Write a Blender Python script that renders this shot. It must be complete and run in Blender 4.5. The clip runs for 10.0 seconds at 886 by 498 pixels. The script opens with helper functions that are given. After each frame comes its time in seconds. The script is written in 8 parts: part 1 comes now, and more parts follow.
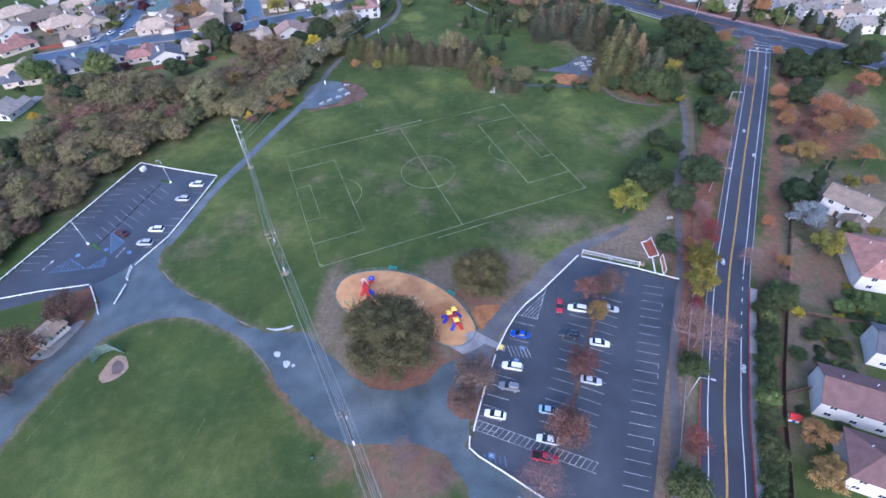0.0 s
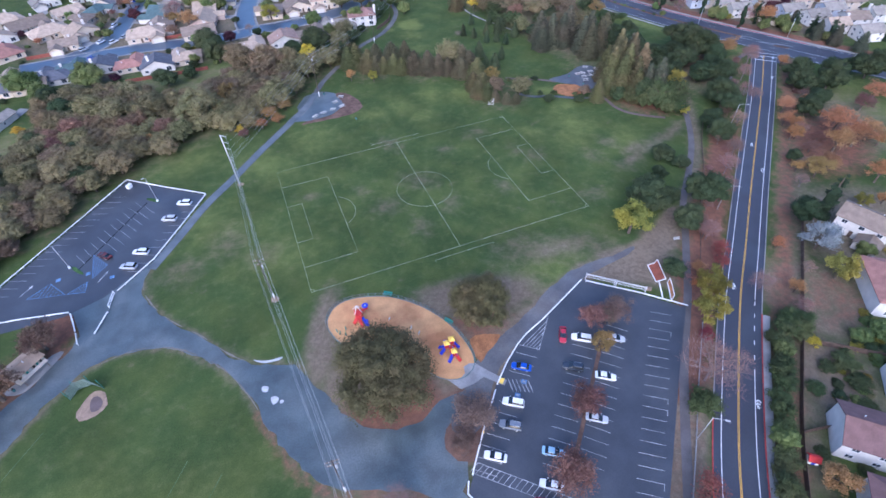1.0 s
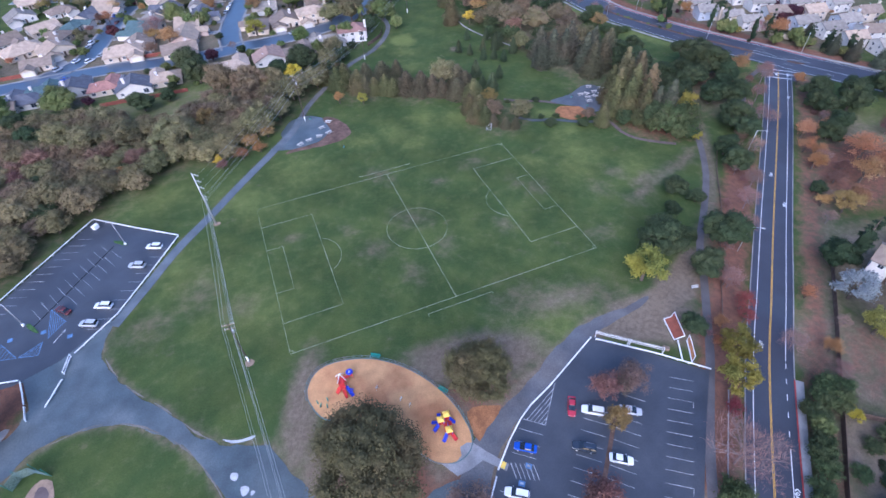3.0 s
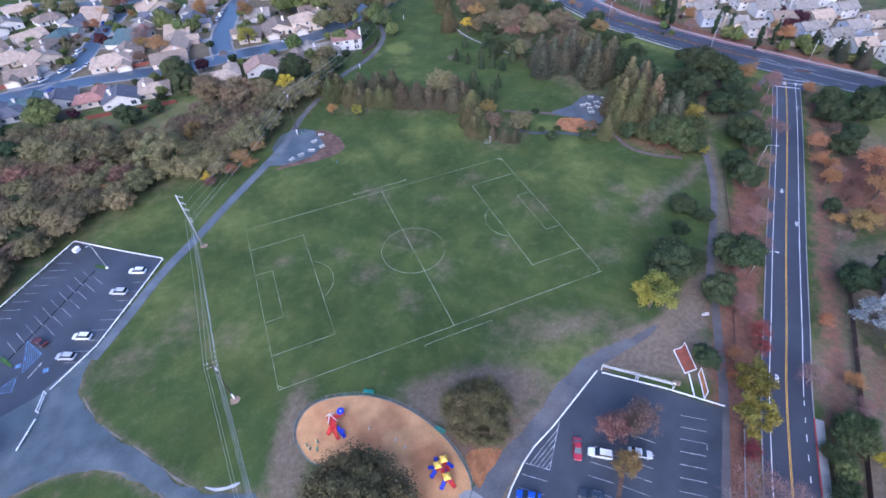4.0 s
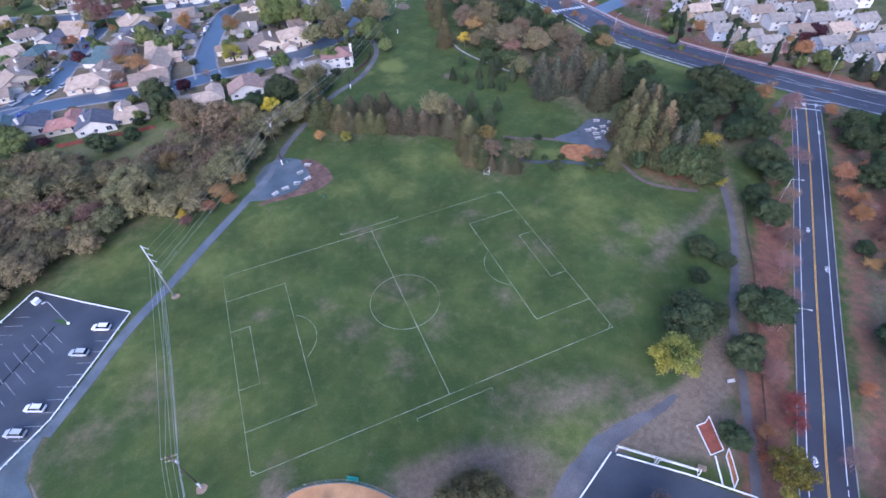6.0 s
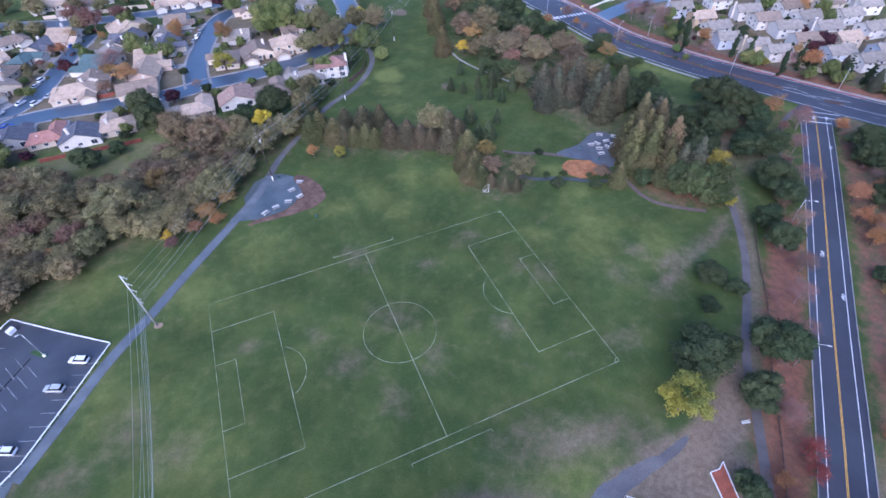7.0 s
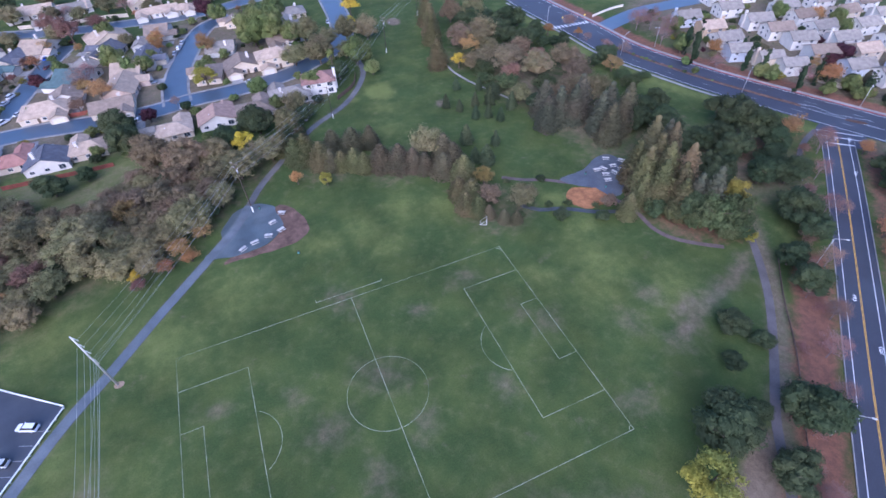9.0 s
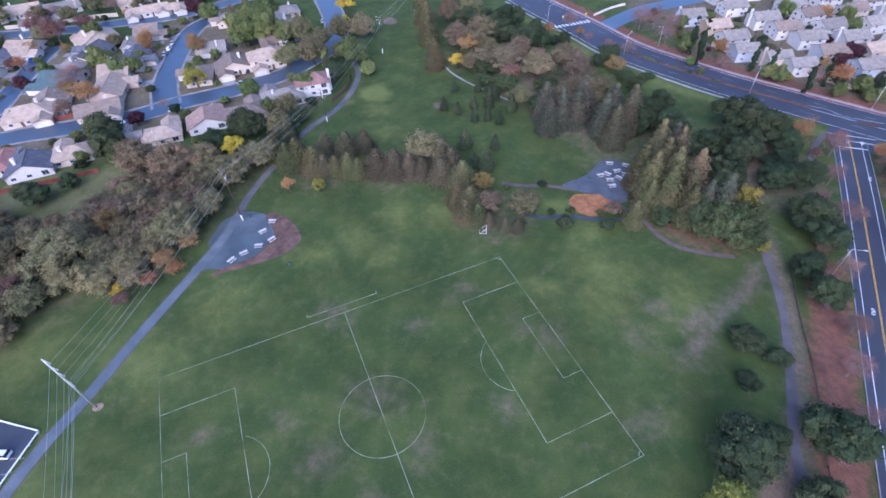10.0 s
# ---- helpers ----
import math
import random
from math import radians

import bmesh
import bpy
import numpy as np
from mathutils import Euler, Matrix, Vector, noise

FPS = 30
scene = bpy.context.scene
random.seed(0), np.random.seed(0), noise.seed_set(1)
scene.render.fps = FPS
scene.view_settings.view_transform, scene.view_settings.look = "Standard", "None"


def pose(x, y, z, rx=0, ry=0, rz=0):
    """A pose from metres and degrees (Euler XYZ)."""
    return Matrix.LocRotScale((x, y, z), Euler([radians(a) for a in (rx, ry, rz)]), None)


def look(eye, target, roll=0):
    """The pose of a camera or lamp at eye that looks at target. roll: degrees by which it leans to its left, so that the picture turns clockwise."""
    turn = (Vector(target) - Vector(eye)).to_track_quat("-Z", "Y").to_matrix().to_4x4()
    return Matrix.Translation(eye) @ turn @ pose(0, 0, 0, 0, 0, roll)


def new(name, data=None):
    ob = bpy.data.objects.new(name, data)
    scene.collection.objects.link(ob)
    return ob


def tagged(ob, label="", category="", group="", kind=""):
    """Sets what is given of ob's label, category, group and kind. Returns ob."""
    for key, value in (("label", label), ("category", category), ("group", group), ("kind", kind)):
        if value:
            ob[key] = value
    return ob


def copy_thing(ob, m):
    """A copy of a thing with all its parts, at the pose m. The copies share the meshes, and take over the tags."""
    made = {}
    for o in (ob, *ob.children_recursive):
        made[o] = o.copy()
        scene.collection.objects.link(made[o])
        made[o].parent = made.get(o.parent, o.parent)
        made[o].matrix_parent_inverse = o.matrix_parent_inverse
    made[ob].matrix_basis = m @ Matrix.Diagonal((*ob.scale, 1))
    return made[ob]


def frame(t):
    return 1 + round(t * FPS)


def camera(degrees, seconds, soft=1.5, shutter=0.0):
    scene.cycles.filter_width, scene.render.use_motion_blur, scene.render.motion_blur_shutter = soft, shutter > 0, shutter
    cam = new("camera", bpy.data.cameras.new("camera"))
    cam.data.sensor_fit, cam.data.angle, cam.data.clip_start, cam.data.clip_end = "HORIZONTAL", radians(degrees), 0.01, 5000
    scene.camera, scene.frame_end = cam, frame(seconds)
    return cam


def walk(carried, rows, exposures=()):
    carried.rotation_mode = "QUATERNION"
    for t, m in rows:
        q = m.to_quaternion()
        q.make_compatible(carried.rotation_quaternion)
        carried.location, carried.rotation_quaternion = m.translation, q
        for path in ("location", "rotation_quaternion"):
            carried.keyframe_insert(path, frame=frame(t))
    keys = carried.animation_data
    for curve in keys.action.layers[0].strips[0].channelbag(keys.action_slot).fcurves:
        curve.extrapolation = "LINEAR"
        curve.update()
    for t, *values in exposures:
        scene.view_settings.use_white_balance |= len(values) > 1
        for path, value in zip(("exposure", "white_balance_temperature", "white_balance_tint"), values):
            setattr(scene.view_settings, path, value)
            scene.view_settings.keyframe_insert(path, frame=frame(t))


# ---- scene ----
cam = camera(83.8, 10.0, soft=1.6)
PATH = [
    (0, (-44.512, -131.568, 102.197), (-43.915, -129.962, 100.46), -2.3),
    (0.5, (-42.501, -127.75, 102.175), (-41.903, -126.143, 100.44), -2.5),
    (1, (-40.653, -123.59, 102.115), (-40.051, -121.982, 100.382), -2.4),
    (1.5, (-38.548, -119.468, 102.238), (-37.946, -117.859, 100.505), -2.5),
    (2, (-36.416, -115.207, 102.236), (-35.812, -113.599, 100.504), -2.6),
    (2.5, (-34.206, -110.925, 101.932), (-33.601, -109.314, 100.202), -2.7),
    (4, (-27.992, -98.068, 101.61), (-27.38, -96.459, 99.88), -2.9),
    (4.5, (-25.733, -93.944, 101.765), (-25.125, -92.333, 100.035), -3.0),
    (5, (-23.494, -89.627, 101.87), (-22.887, -88.019, 100.139), -3.1),
    (5.5, (-21.334, -85.566, 101.753), (-20.727, -83.956, 100.023), -3.3),
    (7, (-14.943, -72.619, 101.993), (-14.33, -71.015, 100.261), -3.2),
    (7.5, (-12.742, -68.479, 101.977), (-12.128, -66.874, 100.245), -3.3),
    (8, (-10.486, -64.316, 101.988), (-9.87, -62.713, 100.256), -3.3),
    (8.5, (-8.746, -60.449, 101.91), (-8.125, -58.85, 100.173), -3.2),
    (9, (-6.822, -57.13, 100.933), (-6.205, -55.532, 99.197), -3.3),
    (9.5, (-5.353, -53.948, 99.806), (-4.732, -52.351, 98.067), -3.3),
    (10, (-3.959, -51.046, 98.697), (-3.338, -49.453, 96.956), -3.3),
]
walk(cam, [(t, look(eye, target, roll)) for t, eye, target, roll in PATH], [(0, 1.54, 5010, 22), (10, 1.50, 4965, 29)])

# ---- daylight: overcast dusk, no hard shadows ----
world = bpy.data.worlds.new("overcast_dusk")
scene.world = world
world.use_nodes = True
wn = world.node_tree.nodes
sky = wn.new("ShaderNodeTexSky")
sky.sky_type, sky.sun_disc = "NISHITA", False
sky.sun_elevation, sky.sun_rotation = radians(24), radians(215)
sky.air_density, sky.dust_density, sky.ozone_density = 1.0, 2.5, 2.0
wn["Background"].inputs["Strength"].default_value = 0.12
world.node_tree.links.new(sky.outputs["Color"], wn["Background"].inputs["Color"])
sun = new("sun", bpy.data.lights.new("sun", "SUN"))
sun.data.energy, sun.data.angle, sun.data.color = 0.8, radians(50), (1.0, 0.96, 0.93)
sun.matrix_world = look((-60, -80, 120), (0, 0, 0))

rng = random.Random(7)
nrg = np.random.default_rng(11)


# ---- materials ----
def material(name, colour, rough=0.8, vary=0.15, scale=1.0, fine=12.0, bump=0.0, metal=0.0, per_object=0.0,
             per_island=0.0, second=None, world_space=True, spec=0.3, hue=0.0):
    """Base colour with variation at two scales; second: a colour for blotches."""
    m = bpy.data.materials.new(name)
    m.use_nodes = True
    nt, nodes = m.node_tree, m.node_tree.nodes
    bs = nodes["Principled BSDF"]
    bs.inputs["Roughness"].default_value, bs.inputs["Metallic"].default_value = rough, metal
    bs.inputs["Specular IOR Level"].default_value = spec
    if world_space:
        vec = nodes.new("ShaderNodeNewGeometry").outputs["Position"]
    else:
        vec = nodes.new("ShaderNodeTexCoord").outputs["Object"]

    def noisy(s, detail=4.0):
        n = nodes.new("ShaderNodeTexNoise")
        n.inputs["Scale"].default_value, n.inputs["Detail"].default_value = s, detail
        nt.links.new(vec, n.inputs["Vector"])
        return n.outputs["Fac"]

    def ramp(sock, lo, hi, a, b):
        r = nodes.new("ShaderNodeMapRange")
        nt.links.new(sock, r.inputs["Value"])
        for k, v in zip(("From Min", "From Max", "To Min", "To Max"), (lo, hi, a, b)):
            r.inputs[k].default_value = v
        return r.outputs["Result"]

    def mul(a, b):
        n = nodes.new("ShaderNodeMath")
        n.operation = "MULTIPLY"
        nt.links.new(a, n.inputs[0])
        nt.links.new(b, n.inputs[1])
        return n.outputs[0]

    value = mul(ramp(noisy(scale), 0.3, 0.7, 1 - vary, 1 + vary), ramp(noisy(fine, 6.0), 0.3, 0.7, 1 - vary * 0.7, 1 + vary * 0.7))
    oi = nodes.new("ShaderNodeObjectInfo")
    if per_object:
        value = mul(value, ramp(oi.outputs["Random"], 0, 1, 1 - per_object, 1 + per_object))
    if per_island:
        gi = nodes.new("ShaderNodeNewGeometry")
        value = mul(value, ramp(gi.outputs["Random Per Island"], 0, 1, 1 - per_island, 1 + per_island))
    mix = nodes.new("ShaderNodeMix")
    mix.data_type = "RGBA"
    mix.inputs["A"].default_value = (*colour, 1)
    mix.inputs["B"].default_value = (*(second or colour), 1)
    nt.links.new(ramp(noisy(scale * 0.37, 5.0), 0.45, 0.62, 0, 1), mix.inputs["Factor"])
    hsv = nodes.new("ShaderNodeHueSaturation")
    nt.links.new(mix.outputs["Result"], hsv.inputs["Color"])
    nt.links.new(value, hsv.inputs["Value"])
    if hue:
        w = nodes.new("ShaderNodeTexWhiteNoise")
        w.noise_dimensions = "1D"
        nt.links.new(oi.outputs["Random"], w.inputs["W"])
        nt.links.new(ramp(w.outputs["Value"], 0, 1, 0.5 - hue, 0.5 + hue), hsv.inputs["Hue"])
    nt.links.new(hsv.outputs["Color"], bs.inputs["Base Color"])
    if bump:
        bp = nodes.new("ShaderNodeBump")
        bp.inputs["Strength"].default_value, bp.inputs["Distance"].default_value = bump, 0.05
        nt.links.new(noisy(fine * 1.7, 6.0), bp.inputs["Height"])
        nt.links.new(bp.outputs["Normal"], bs.inputs["Normal"])
    return m


def ground_material():
    """Lawn with worn earth, leaf litter and pale grass, by the sheet's zone attribute broken up with noise."""
    m = bpy.data.materials.new("lawn")
    m.use_nodes = True
    nt, nodes = m.node_tree, m.node_tree.nodes
    bs = nodes["Principled BSDF"]
    bs.inputs["Roughness"].default_value, bs.inputs["Specular IOR Level"].default_value = 0.95, 0.1
    pos = nodes.new("ShaderNodeNewGeometry").outputs["Position"]
    att = nodes.new("ShaderNodeAttribute")
    att.attribute_name = "zone"
    sep = nodes.new("ShaderNodeSeparateColor")
    nt.links.new(att.outputs["Color"], sep.inputs["Color"])

    def noisy(s, detail=5.0, rough=0.6):
        n = nodes.new("ShaderNodeTexNoise")
        n.inputs["Scale"].default_value, n.inputs["Detail"].default_value, n.inputs["Roughness"].default_value = s, detail, rough
        nt.links.new(pos, n.inputs["Vector"])
        return n.outputs["Fac"]

    def ramp(sock, lo, hi, a=0.0, b=1.0):
        r = nodes.new("ShaderNodeMapRange")
        r.interpolation_type = "SMOOTHSTEP"
        nt.links.new(sock, r.inputs["Value"])
        for k, v in zip(("From Min", "From Max", "To Min", "To Max"), (lo, hi, a, b)):
            r.inputs[k].default_value = v
        return r.outputs["Result"]

    def calc(op, a, b):
        n = nodes.new("ShaderNodeMath")
        n.operation = op
        for i, v in enumerate((a, b)):
            if isinstance(v, float):
                n.inputs[i].default_value = v
            else:
                nt.links.new(v, n.inputs[i])
        return n.outputs[0]

    def blend(fac, a, b):
        x = nodes.new("ShaderNodeMix")
        x.data_type = "RGBA"
        nt.links.new(fac, x.inputs["Factor"])
        for k, v in (("A", a), ("B", b)):
            if isinstance(v, tuple):
                x.inputs[k].default_value = (*v, 1)
            else:
                nt.links.new(v, x.inputs[k])
        return x.outputs["Result"]

    col = blend(ramp(noisy(0.09), 0.38, 0.66), LAWN_A, LAWN_B)
    col = blend(ramp(noisy(0.35, 7.0, 0.68), 0.5, 0.75, 0.0, 0.62), col, LAWN_C)
    col = blend(ramp(noisy(1.3, 6.0, 0.7), 0.52, 0.72, 0.0, 0.5), col, (0.040, 0.066, 0.020))
    col = blend(ramp(noisy(0.16, 6.0, 0.7), 0.60, 0.72, 0.0, 0.35), col, EARTH)

    def zone(channel, colour, soft=0.25):
        nonlocal col
        broken = calc("ADD", sep.outputs[channel], calc("MULTIPLY", calc("SUBTRACT", noisy(0.3, 7.0, 0.6), 0.5), 0.9))
        col = blend(ramp(broken, 0.42 - soft, 0.42 + soft), col, colour)

    zone("Blue", PALE_GRASS, 0.48)
    zone("Green", blend(ramp(noisy(0.8), 0.35, 0.65), EARTH, EARTH_B), 0.42)
    zone("Red", blend(ramp(noisy(0.6), 0.35, 0.65), LITTER, LITTER_B), 0.3)
    hsv = nodes.new("ShaderNodeHueSaturation")
    nt.links.new(col, hsv.inputs["Color"])
    nt.links.new(calc("MULTIPLY", ramp(noisy(3.0, 8.0, 0.75), 0.25, 0.75, 0.78, 1.22), ramp(noisy(0.05), 0.3, 0.7, 0.85, 1.15)), hsv.inputs["Value"])
    nt.links.new(hsv.outputs["Color"], bs.inputs["Base Color"])
    bp = nodes.new("ShaderNodeBump")
    bp.inputs["Strength"].default_value, bp.inputs["Distance"].default_value = 0.6, 0.08
    nt.links.new(noisy(9.0, 6.0), bp.inputs["Height"])
    nt.links.new(bp.outputs["Normal"], bs.inputs["Normal"])
    return m


LAWN_A, LAWN_B, LAWN_C = (0.045, 0.071, 0.021), (0.069, 0.091, 0.025), (0.098, 0.112, 0.040)
EARTH, EARTH_B = (0.148, 0.114, 0.078), (0.186, 0.145, 0.100)
LITTER, LITTER_B = (0.145, 0.074, 0.050), (0.200, 0.098, 0.060)
PALE_GRASS = (0.130, 0.150, 0.042)

M_GROUND = ground_material()
M_ROAD = material("road_asphalt", (0.042, 0.044, 0.056), 0.6, 0.12, 0.12, 3.0, 0.2, second=(0.048, 0.054, 0.066), spec=0.4)
M_LOT = material("lot_asphalt", (0.047, 0.051, 0.059), 0.4, 0.2, 0.15, 4.0, 0.1, second=(0.060, 0.064, 0.071), spec=0.6)
M_PATH = material("path_asphalt", (0.072, 0.090, 0.092), 0.34, 0.3, 0.2, 3.0, 0.2, second=(0.106, 0.121, 0.118), spec=0.75)
M_FIELDPATH = material("dusty_path_asphalt", (0.098, 0.101, 0.106), 0.8, 0.24, 0.2, 3.0, 0.2, second=(0.140, 0.130, 0.122))
M_PICNIC = material("old_yard_asphalt", (0.078, 0.088, 0.100), 0.6, 0.25, 0.25, 3.0, 0.2, second=(0.096, 0.102, 0.110), spec=0.4)
M_DUST = material("pale_dust", (0.170, 0.152, 0.124), 0.95, 0.25, 0.6, 5.0, 0.1)
M_PALEWEAR = material("pale_wear", (0.42, 0.42, 0.42), 0.9, 0.2, 0.8, 5.0)
M_DIRTPATH = material("dirt_path", (0.112, 0.082, 0.076), 0.95, 0.2, 0.4, 5.0, 0.2, second=(0.13, 0.10, 0.09))
M_DARKLINE = material("dark_lot_line", (0.018, 0.018, 0.02), 0.9, 0.2)
M_WALK = material("pale_path_asphalt", (0.102, 0.120, 0.132), 0.7, 0.2, 0.25, 3.0, 0.2, second=(0.130, 0.145, 0.154))
M_OLDPATH = material("worn_path", (0.108, 0.098, 0.092), 0.85, 0.22, 0.2, 4.0, 0.2, second=(0.125, 0.108, 0.104))
M_TABLE = material("aged_table_top", (0.50, 0.48, 0.44), 0.85, 0.15, 1.0, 8.0)
# base colour tinted blue to stand in for sky reflected off the streets
M_STREET = material("sky_tinted_asphalt", (0.050, 0.076, 0.106), 0.38, 0.12, 0.15, 4.0, 0.1, second=(0.050, 0.076, 0.104), spec=0.6)
M_CONCRETE = material("concrete", (0.285, 0.275, 0.262), 0.9, 0.2, 0.3, 5.0, 0.2, second=(0.23, 0.22, 0.21))
M_REDKERB = material("red_kerb_paint", (0.38, 0.06, 0.05), 0.7, 0.25, 0.8, 6.0)
M_WHITE = material("white_paint", (0.78, 0.78, 0.76), 0.7, 0.12, 0.8, 9.0, second=(0.66, 0.66, 0.64))
M_LINE = material("worn_white_line", (0.48, 0.48, 0.47), 0.8, 0.3, 0.9, 8.0, second=(0.26, 0.26, 0.26))
M_CHALK = material("chalk_line", (0.28, 0.305, 0.215), 0.95, 0.35, 0.4, 6.0, second=(0.11, 0.145, 0.07))
M_FAINT = material("faded_chalk_line", (0.10, 0.145, 0.065), 0.95, 0.3, 0.5, 6.0, second=(0.055, 0.10, 0.034))
M_YELLOWLINE = material("yellow_line", (0.66, 0.38, 0.06), 0.75, 0.2, 0.8, 8.0)
M_BLUELINE = material("blue_stall_paint", (0.13, 0.22, 0.36), 0.75, 0.35, 0.8, 8.0)
M_TAN = material("play_surface", (0.52, 0.282, 0.122), 0.95, 0.16, 0.3, 4.0, 0.3, second=(0.40, 0.186, 0.080))
M_EDGE = material("dull_play_edging", (0.12, 0.175, 0.165), 0.8, 0.25, 0.5, 5.0, second=(0.20, 0.19, 0.175))
M_TEAL = material("teal_edging", (0.06, 0.16, 0.15), 0.6, 0.1)
M_WOOD = material("weathered_wood", (0.22, 0.16, 0.11), 0.85, 0.25, 1.0, 8.0)
M_DARKWOOD = material("dark_pole_wood", (0.06, 0.045, 0.035), 0.85, 0.25, 1.0, 8.0)
M_STEEL = material("galvanised_steel", (0.50, 0.51, 0.50), 0.45, 0.1, 1.0, 6.0, metal=0.5)
M_WIRE = material("wire", (0.46, 0.48, 0.46), 0.5, 0.05, metal=0.4)
M_BARK = material("bark", (0.10, 0.078, 0.06), 0.95, 0.3, 1.0, 6.0, 0.5)
M_PALEBARK = material("pale_bark", (0.19, 0.15, 0.14), 0.95, 0.25, 1.0, 6.0, 0.4)
M_FENCE = material("brown_fence_boards", (0.11, 0.075, 0.055), 0.9, 0.25, 0.8, 5.0)
M_REDFENCE = material("red_stained_fence", (0.22, 0.068, 0.048), 0.9, 0.2, 0.8, 5.0)
M_GLASS = material("window_glass", (0.03, 0.04, 0.055), 0.08, 0.1, spec=0.6)
M_CARGLASS = material("car_glass", (0.015, 0.02, 0.026), 0.06, 0.05, spec=0.7)
M_TYRE = material("tyre_rubber", (0.02, 0.02, 0.02), 0.9, 0.1)
M_CHROME = material("alloy", (0.5, 0.5, 0.5), 0.3, 0.05, metal=0.9)
M_LAMP = material("lamp_lens", (0.7, 0.7, 0.68), 0.3, 0.05)
M_TAIL = material("tail_lens", (0.35, 0.02, 0.02), 0.3, 0.05)
M_RED = material("red_plastic", (0.55, 0.045, 0.04), 0.4, 0.1)
M_BLUE = material("blue_plastic", (0.04, 0.06, 0.45), 0.4, 0.1)
M_YELLOW = material("yellow_plastic", (0.80, 0.55, 0.10), 0.4, 0.1)
M_GREENP = material("green_plastic", (0.03, 0.20, 0.16), 0.4, 0.1)
M_BROWNPANEL = material("brown_enclosure_floor", (0.24, 0.075, 0.045), 0.9, 0.2, 0.8, 6.0)
M_MULCH = material("bark_mulch", (0.108, 0.066, 0.047), 0.95, 0.3, 0.6, 4.0, 0.4, second=(0.150, 0.092, 0.066))
M_LITTER = material("fallen_leaves", (0.120, 0.070, 0.050), 0.95, 0.3, 0.6, 5.0, 0.3, second=(0.155, 0.088, 0.058))
M_BAREEARTH = material("bare_tan_earth", (0.27, 0.19, 0.13), 0.95, 0.25, 0.8, 6.0, 0.3)
M_ORANGEDIRT = material("orange_chips", (0.285, 0.128, 0.052), 0.95, 0.32, 0.5, 4.0, 0.4)
M_GRASSUP = material("island_grass", (0.05, 0.10, 0.03), 0.95, 0.3, 0.5, 4.0, 0.4)
M_WATER = material("creek_water", (0.05, 0.056, 0.056), 0.4, 0.25, 0.5, 4.0, spec=0.35)


# ---- mesh helpers ----
def mesh_object(name, verts, faces, mat, parent=None, label="", smooth=False):
    me = bpy.data.meshes.new(name)
    me.from_pydata([tuple(v) for v in verts], [], faces)
    me.materials.append(mat)
    if smooth:
        me.shade_smooth()
    ob = new(name, me)
    ob.parent = parent
    if label:
        ob["label"] = label
    return ob


def part(name, bm, mat, parent=None, label="", smooth=False):
    me = bpy.data.meshes.new(name)
    bmesh.ops.recalc_face_normals(bm, faces=bm.faces)
    bm.to_mesh(me)
    bm.free()
    me.materials.append(mat)
    if smooth:
        me.shade_smooth()
    ob = new(name, me)
    ob.parent = parent
    if label:
        ob["label"] = label
    return ob


def shared(name, ob, m, parent=None):
    """Another object on ob's mesh."""
    o = new(name, ob.data)
    o.parent = parent
    o.matrix_basis = m
    return o


def box(bm, cx, cy, cz, sx, sy, sz, m=None, bevel=0.0):
    r = bmesh.ops.create_cube(bm, size=1, matrix=(m or Matrix()) @ Matrix.Translation((cx, cy, cz)) @ Matrix.Diagonal((sx, sy, sz, 1)))
    if bevel:
        es = list({e for v in r["verts"] for e in v.link_edges})
        bmesh.ops.bevel(bm, geom=es, offset=bevel, segments=1, affect="EDGES")


def boxed(name, dims, mat, parent=None, label="", bevel=0.0):
    """dims: one or more (cx, cy, cz, sx, sy, sz)."""
    bm = bmesh.new()
    for d in dims:
        box(bm, *d, bevel=bevel)
    return part(name, bm, mat, parent, label)


def tube(bm, a, b, ra, rb=None, n=8):
    a, b = Vector(a), Vector(b)
    d = b - a
    q = d.to_track_quat("Z", "Y").to_matrix().to_4x4()
    bmesh.ops.create_cone(bm, cap_ends=True, segments=n, radius1=ra, radius2=ra if rb is None else rb, depth=d.length,
                          matrix=Matrix.Translation((a + b) / 2) @ q)


def join_pieces(bm):
    """Webs a mesh's loose pieces to one another, inside the form, so that they are one piece."""
    bm.verts.ensure_lookup_table()
    seen, pieces = set(), []
    for v in bm.verts:
        if v in seen:
            continue
        todo, piece = [v], []
        seen.add(v)
        while todo:
            w = todo.pop()
            piece.append(w)
            for e in w.link_edges:
                o = e.other_vert(w)
                if o not in seen:
                    seen.add(o)
                    todo.append(o)
        pieces.append(piece)
    main = list(pieces[0])
    for piece in pieces[1:]:
        a, b = min(((p, q) for p in piece for q in main), key=lambda t: (t[0].co - t[1].co).length_squared)
        bm.faces.new((a, a.link_edges[0].other_vert(a), b))
        main += piece
    return bm


def tubed(name, runs, mat, parent=None, label="", n=8):
    bm = bmesh.new()
    for r in runs:
        tube(bm, *r, n=n)
    return part(name, bm, mat, parent, label, True)


